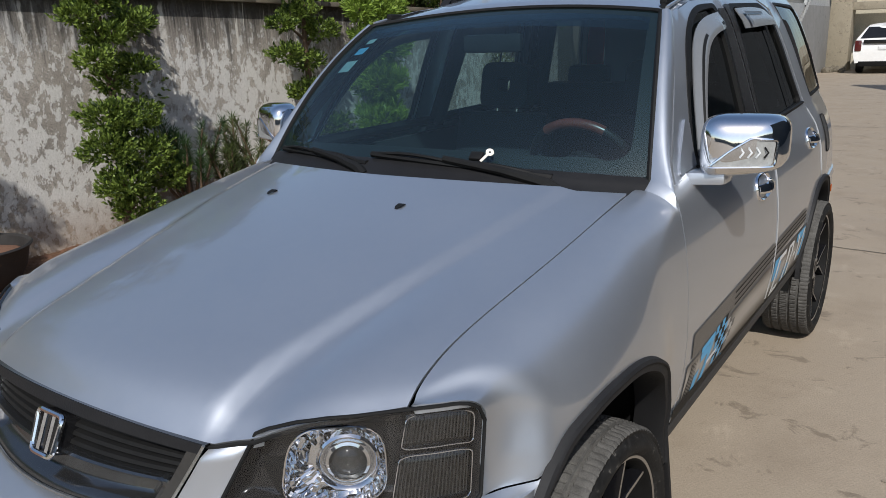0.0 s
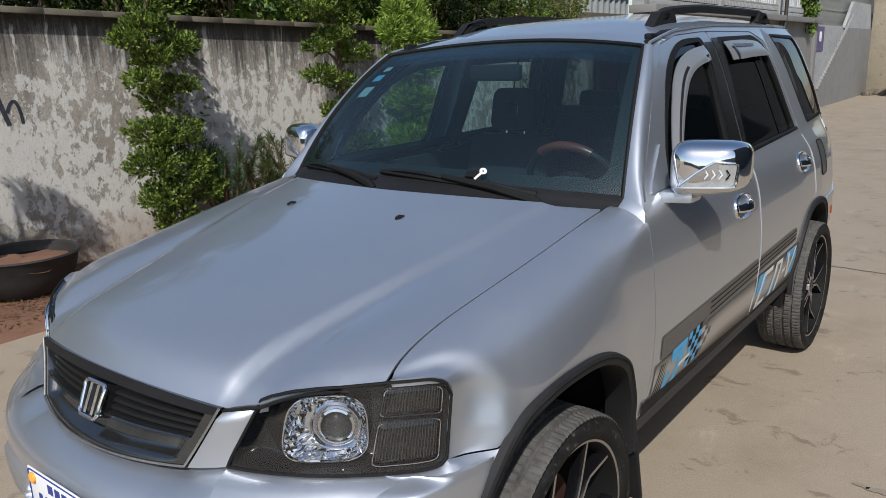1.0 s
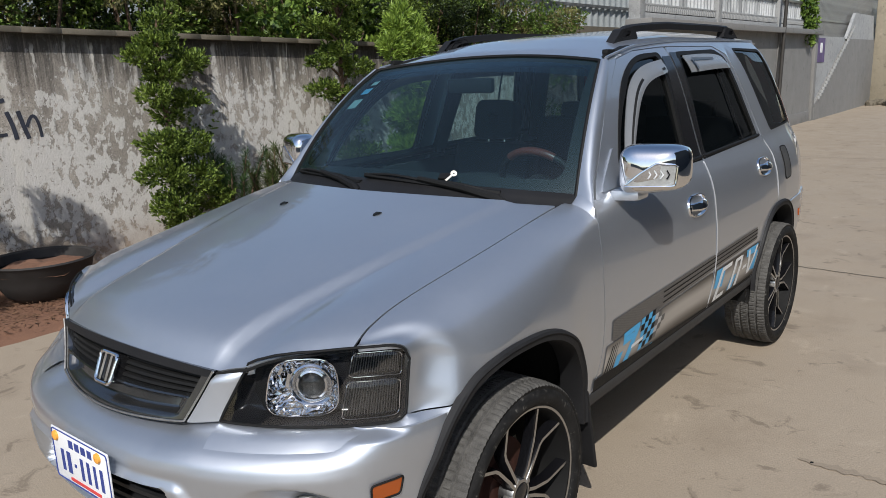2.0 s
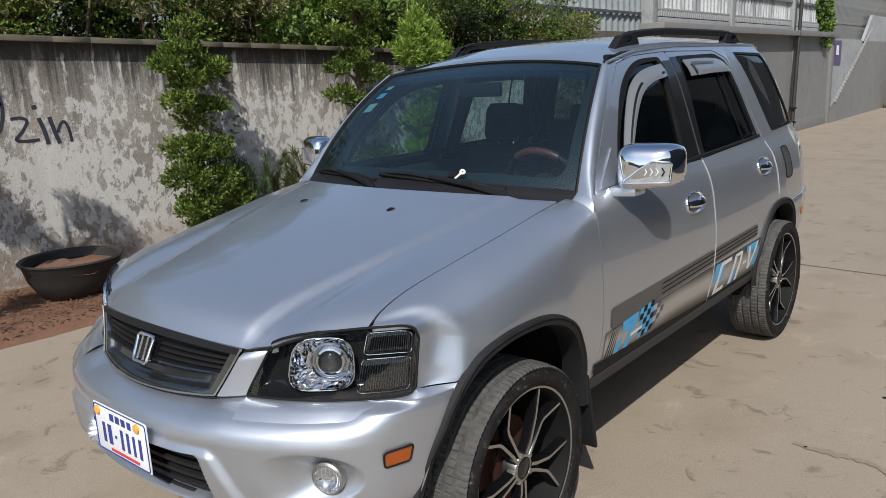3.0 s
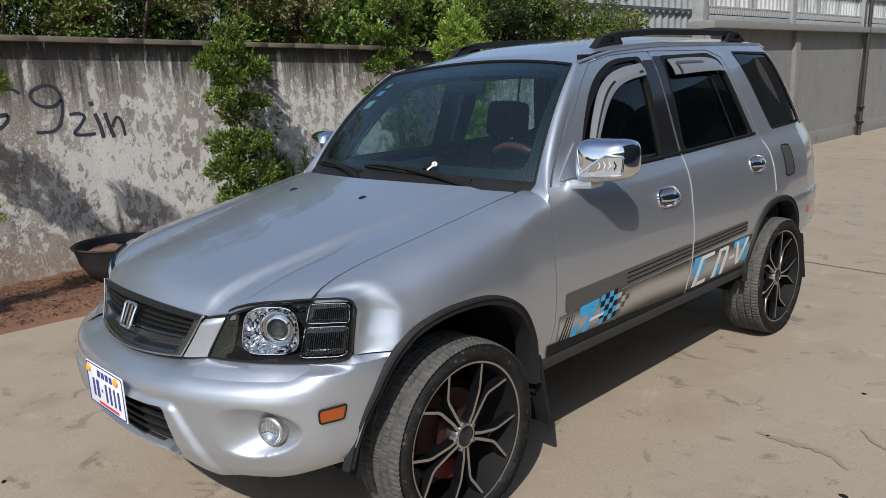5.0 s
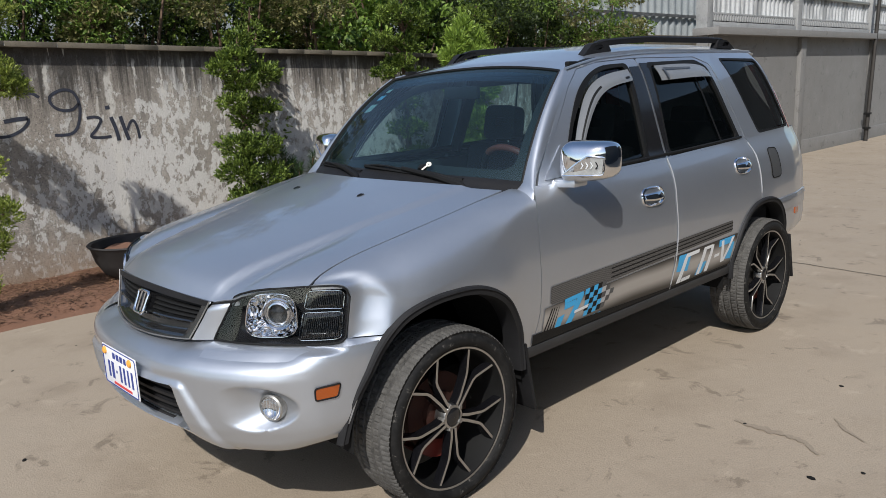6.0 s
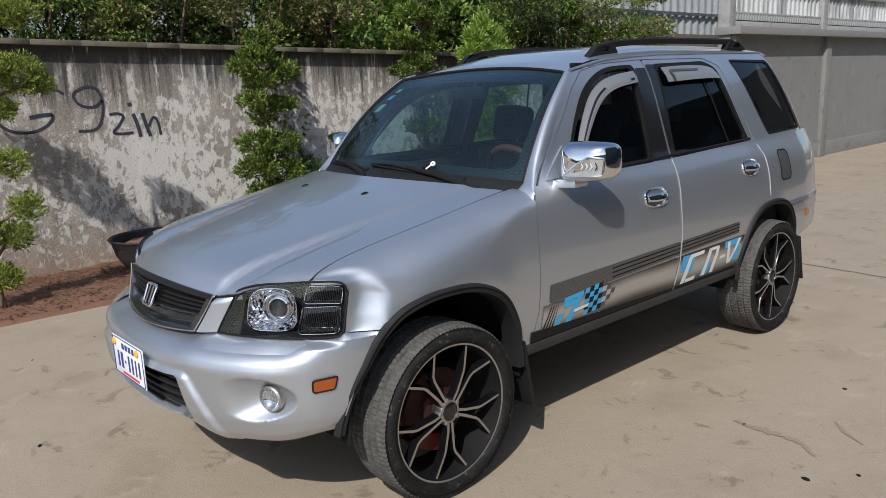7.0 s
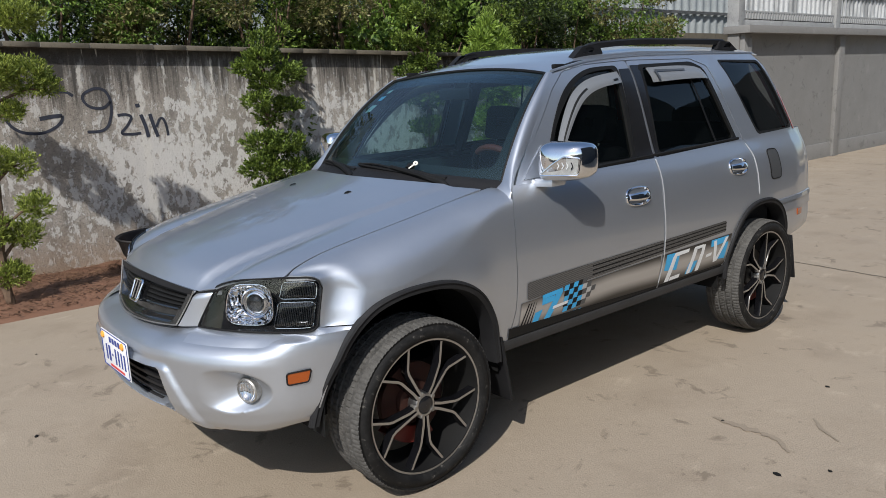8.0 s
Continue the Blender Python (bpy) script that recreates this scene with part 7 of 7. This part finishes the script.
def make_pine_bush(name, label, base, shoots, length, mat, seed):
    rg = random.Random(seed)
    bush = thing(name, label, "bush")
    wood, green = bmesh.new(), bmesh.new()
    for _ in range(shoots):
        a, tilt = rg.uniform(0, 6.3), rg.uniform(0.15, 1.0)
        top = Vector(base) + Vector((math.cos(a) * tilt * 0.42, math.sin(a) * tilt * 0.36, rg.uniform(0.38, 0.78)))
        mid = Vector(base).lerp(top, 0.45) + Vector((rg.uniform(-0.05, 0.05), rg.uniform(-0.05, 0.05), -0.05))
        tube(wood, [base, mid, top], [0.020, 0.013, 0.006], 6)
        along = (top - mid).normalized()
        for k in range(230):
            p = mid.lerp(top, rg.uniform(0.25, 1.05))
            leaf(green, p, along * 0.75 + Vector((rg.uniform(-1, 1), rg.uniform(-1, 1), rg.uniform(-0.6, 0.9))), length * rg.uniform(0.7, 1.2), 0.0030, rg)
    part("branch", wood, BARK, bush)
    part("needles", green, mat, bush, "long stiff needles")


make_pine_bush("pine_bush", "dark spiky pine bush beside the tiered tree", (-2.48, -3.85, 0.15), 15, 0.085, NEEDLE, 21)
make_pine_bush("pine_bush", "olive spiky pine bush by the old wall", (-2.92, -3.80, 0.12), 15, 0.080, LEAF_BUSH, 22)
make_pine_bush("pine_bush", "olive spiky pine bush by the old wall", (-3.35, -3.80, 0.10), 13, 0.080, LEAF_BUSH, 23)


def make_shrub(label, mats, seed, count, length, width):
    rg = random.Random(seed)
    shrub = thing("shrub", label, "shrub", group="shrubs behind the wall")
    wood = bmesh.new()
    ends = []
    for _ in range(12):
        a = rg.uniform(0, 6.3)
        e = Vector((math.cos(a) * rg.uniform(0.3, 1.0), math.sin(a) * rg.uniform(0.2, 0.7), rg.uniform(1.6, 3.3)))
        tube(wood, [(0, 0, 0), (e.x * 0.4, e.y * 0.4, e.z * 0.55), e], [0.035, 0.022, 0.008], 5)
        ends.append(e)
    part("stem", wood, BARK, shrub)
    for i, mt in enumerate(mats):
        crown = bmesh.new()
        for e in ends[i::len(mats)]:
            for _ in range(3):
                c = e + Vector((rg.uniform(-0.4, 0.4), rg.uniform(-0.3, 0.4), rg.uniform(-0.9, 0.3)))
                clump(crown, c, (rg.uniform(0.22, 0.40), rg.uniform(0.22, 0.36), rg.uniform(0.16, 0.30)), count, length, width, rg, 0.2, 6)
        part("crown", crown, mt, shrub, "uneven mass of leaves")
    return shrub


kinds = [make_shrub("tangled green shrub overhanging the old wall", [LEAF_HEDGE, LEAF_DRY], 31, 150, 0.046, 0.0095),
         make_shrub("dense dark green shrub behind the old wall", [LEAF_HEDGE, LEAF_PODO], 32, 150, 0.042, 0.0100),
         make_shrub("pale green shrub with larger leaves behind the wall", [LEAF_YEL, LEAF_HEDGE], 33, 60, 0.085, 0.020)]
# this kind carries the shade of the gaps in its leaf colour
kinds.append(make_shrub("twiggy shrub behind the wall with deep shade put into its leaf colour", [LEAF_SHADED, LEAF_SHADED, LEAF_PODO], 34, 130, 0.045, 0.0110))
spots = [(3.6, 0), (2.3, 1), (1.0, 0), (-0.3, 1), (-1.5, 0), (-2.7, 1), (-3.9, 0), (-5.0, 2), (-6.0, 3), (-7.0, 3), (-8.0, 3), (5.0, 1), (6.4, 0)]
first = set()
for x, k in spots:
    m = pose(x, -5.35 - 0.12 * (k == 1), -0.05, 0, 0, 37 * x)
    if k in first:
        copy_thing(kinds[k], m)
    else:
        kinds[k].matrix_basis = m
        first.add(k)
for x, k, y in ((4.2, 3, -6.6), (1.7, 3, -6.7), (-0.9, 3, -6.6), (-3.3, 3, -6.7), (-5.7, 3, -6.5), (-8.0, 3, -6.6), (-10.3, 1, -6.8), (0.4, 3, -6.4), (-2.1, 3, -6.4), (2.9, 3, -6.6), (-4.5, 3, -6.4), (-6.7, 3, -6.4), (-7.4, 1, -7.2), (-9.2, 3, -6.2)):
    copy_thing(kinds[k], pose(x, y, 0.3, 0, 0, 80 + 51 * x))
copy_thing(kinds[0], pose(-8.9, -4.76, -0.35, 0, 0, 20))
back = thing("house_behind", "pale rendered house wall glimpsed through the shrubs", "house", boxed((-14, -12.0, -0.1), (9, -9.5, 3.6)), SHEETMETAL)
rf = boxed((-14.4, -12.2, 3.6), (9.4, -9.1, 3.75))
part("roof", rf, SHEETMETAL, back, "metal roof")

# vine and flowers on the boundary fence
rg = random.Random(41)
vine = thing("vine", "green climbing vine hanging over the boundary fence", "vine")
vb = bmesh.new()
for cz in np.linspace(2.05, 3.4, 8):
    clump(vb, (-18.5 + rg.uniform(-0.15, 0.15), -2.85, cz), (0.36, 0.16, 0.28), 60, 0.09, 0.03, rg, -0.3, 5)
part("leaves", vb, LEAF_HEDGE, vine)
st = bmesh.new()
tube(st, [(-18.5, -2.95, 2.0), (-18.45, -2.9, 2.8), (-18.5, -2.9, 3.6)], 0.02, 6)
part("stem", st, BARK, vine)

# big bowl on the soil
bowl = bmesh.new()
bx, by, bz = -0.68, -3.74, 0.040
prof = [(0.02, 0.0), (0.19, 0.0), (0.26, 0.05), (0.32, 0.15), (0.350, 0.265), (0.365, 0.280), (0.374, 0.292), (0.362, 0.303), (0.340, 0.292), (0.325, 0.23)]
lathe(bowl, prof, 56, Matrix.Translation((bx, by, bz)))
pot = thing("planter_bowl", "wide black planter bowl cut from an old tyre", "planter", bowl, POT)
fill = bmesh.new()
lathe(fill, [(0.340, 0.222), (0.24, 0.246), (0.13, 0.258), (0.001, 0.254)], 40, Matrix.Translation((bx, by, bz)))
for v in fill.verts:
    v.co.z += 0.03 * noise.noise(v.co * 9)
part("earth", outward(fill, 2, 1), SOIL, pot, "dry brown soil")


# ---------------------------------------------------------------- the white car far off
def make_white_car():
    white = plain("white_paint", (0.74, 0.74, 0.73), 0.25, 0, 0.05)
    sedan = thing("white_car", "white hatchback seen from behind, parked far down the yard", "car")
    prof = [(0.0, 0.36, 0.79), (0.0, 0.62, 0.86), (0.02, 0.86, 0.86), (0.10, 1.02, 0.83), (0.40, 1.36, 0.62), (0.95, 1.46, 0.58), (1.9, 1.42, 0.60), (2.7, 1.0, 0.78), (3.9, 0.82, 0.78), (4.2, 0.60, 0.76), (4.2, 0.3, 0.72)]
    bm = bmesh.new()
    rails = [[bm.verts.new((-x, w * q * (1 if abs(q) < 1 else 1), z - 0.05 * abs(q) ** 3)) for q in np.linspace(-1, 1, 13)] for x, z, w in prof]
    for r0, r1 in zip(rails, rails[1:]):
        for k in range(12):
            bm.faces.new((r0[k], r0[k + 1], r1[k + 1], r1[k]))
    for k in (0, 12):
        bm.faces.new([r[k] for r in rails])
    bmesh.ops.recalc_face_normals(bm, faces=bm.faces[:])
    part("body", bm, white, sedan)
    part("rear_window", grid(lambda u, v: Vector((-0.12 - 0.30 * v + 0.02, lerp(-1, 1, u) * lerp(0.70, 0.54, v), 1.045 + 0.31 * v)), 6, 4), GLOSSBLACK, sedan, "dark rear window")
    part("lower_glass", boxed((-0.02, -0.60, 0.88), (0.03, 0.60, 0.985), 0.01), GLOSSBLACK, sedan, "dark lower rear glass")
    part("number_plate", boxed((-0.01, -0.20, 0.70), (0.018, 0.20, 0.80), 0.004), WHITE, sedan)
    part("lower_trim", boxed((-0.2, -0.70, 0.22), (0.012, 0.70, 0.37), 0.02), DARK, sedan)
    for s in (1, -1):
        part("tail_lamp", boxed((-0.06, s * 0.74 - 0.09, 0.66), (0.02, s * 0.74 + 0.09, 0.98), 0.03), DARKLENS, sedan, "dark red tail lamp")
        for x in (-0.75, -3.4):
            w = bmesh.new()
            lathe(w, [(0.18, 0.09), (0.30, 0.09), (0.315, 0.06), (0.315, -0.08), (0.18, -0.09)], 28, pose(x, s * 0.72, 0.315, 90, 0, 0))
            wh = part("wheel", w, RUBBER, sedan)
    sedan.matrix_basis = pose(-24.9, -0.95, 0)
    return sedan


make_white_car()
# unseen walls added to close the yard; the dark ones darken the car's reflections
thing("added_wall_north", "plain unseen wall added to close the yard", "wall", boxed((-15.1, 8.0, -0.2), (0.8, 8.3, 9.0)), SHADEWALL, kind="structure")
thing("wall_northeast", "plain unseen wall added to close the yard", "wall", boxed((0.8, 14.0, -0.2), (18, 14.2, 2.2)), GREYWALL, kind="structure")
thing("wall_east", "plain unseen wall added to close the yard", "wall", boxed((17.8, -4.5, -0.2), (18.0, 14.2, 2.2)), GREYWALL, kind="structure")
thing("added_wall_northwest", "plain dark unseen wall added to darken the car's reflections", "wall", boxed((-15.4, 1.9, -0.2), (-15.1, 8.3, 5.6)), SHADEWALL, kind="structure")

# small debris on the yard
deb = random.Random(77)
for x, y, r in [(-1.015, 1.74, 0.011), (-1.18, 1.87, 0.008), (-1.30, 1.35, 0.008)] + [(deb.uniform(-6, 2.2), deb.uniform(-2.8, 3.4), deb.uniform(0.004, 0.010)) for _ in range(46)]:
    if -3.6 < x < 1.0 and -1.0 < y < 1.0:
        continue
    b = bmesh.new()
    bmesh.ops.create_icosphere(b, subdivisions=1, radius=r)
    for v in b.verts:
        v.co = Vector((v.co.x * deb.uniform(0.9, 1.9), v.co.y, max(v.co.z, -r * 0.3) * 0.7))
    b.transform(pose(x, y, r * 0.2, 0, 0, deb.uniform(0, 360)))
    thing("pebble", "tiny dark pebble lying on the concrete yard", "pebble", b, DARK if r > 0.0075 else COPING, group="pebbles on the yard")
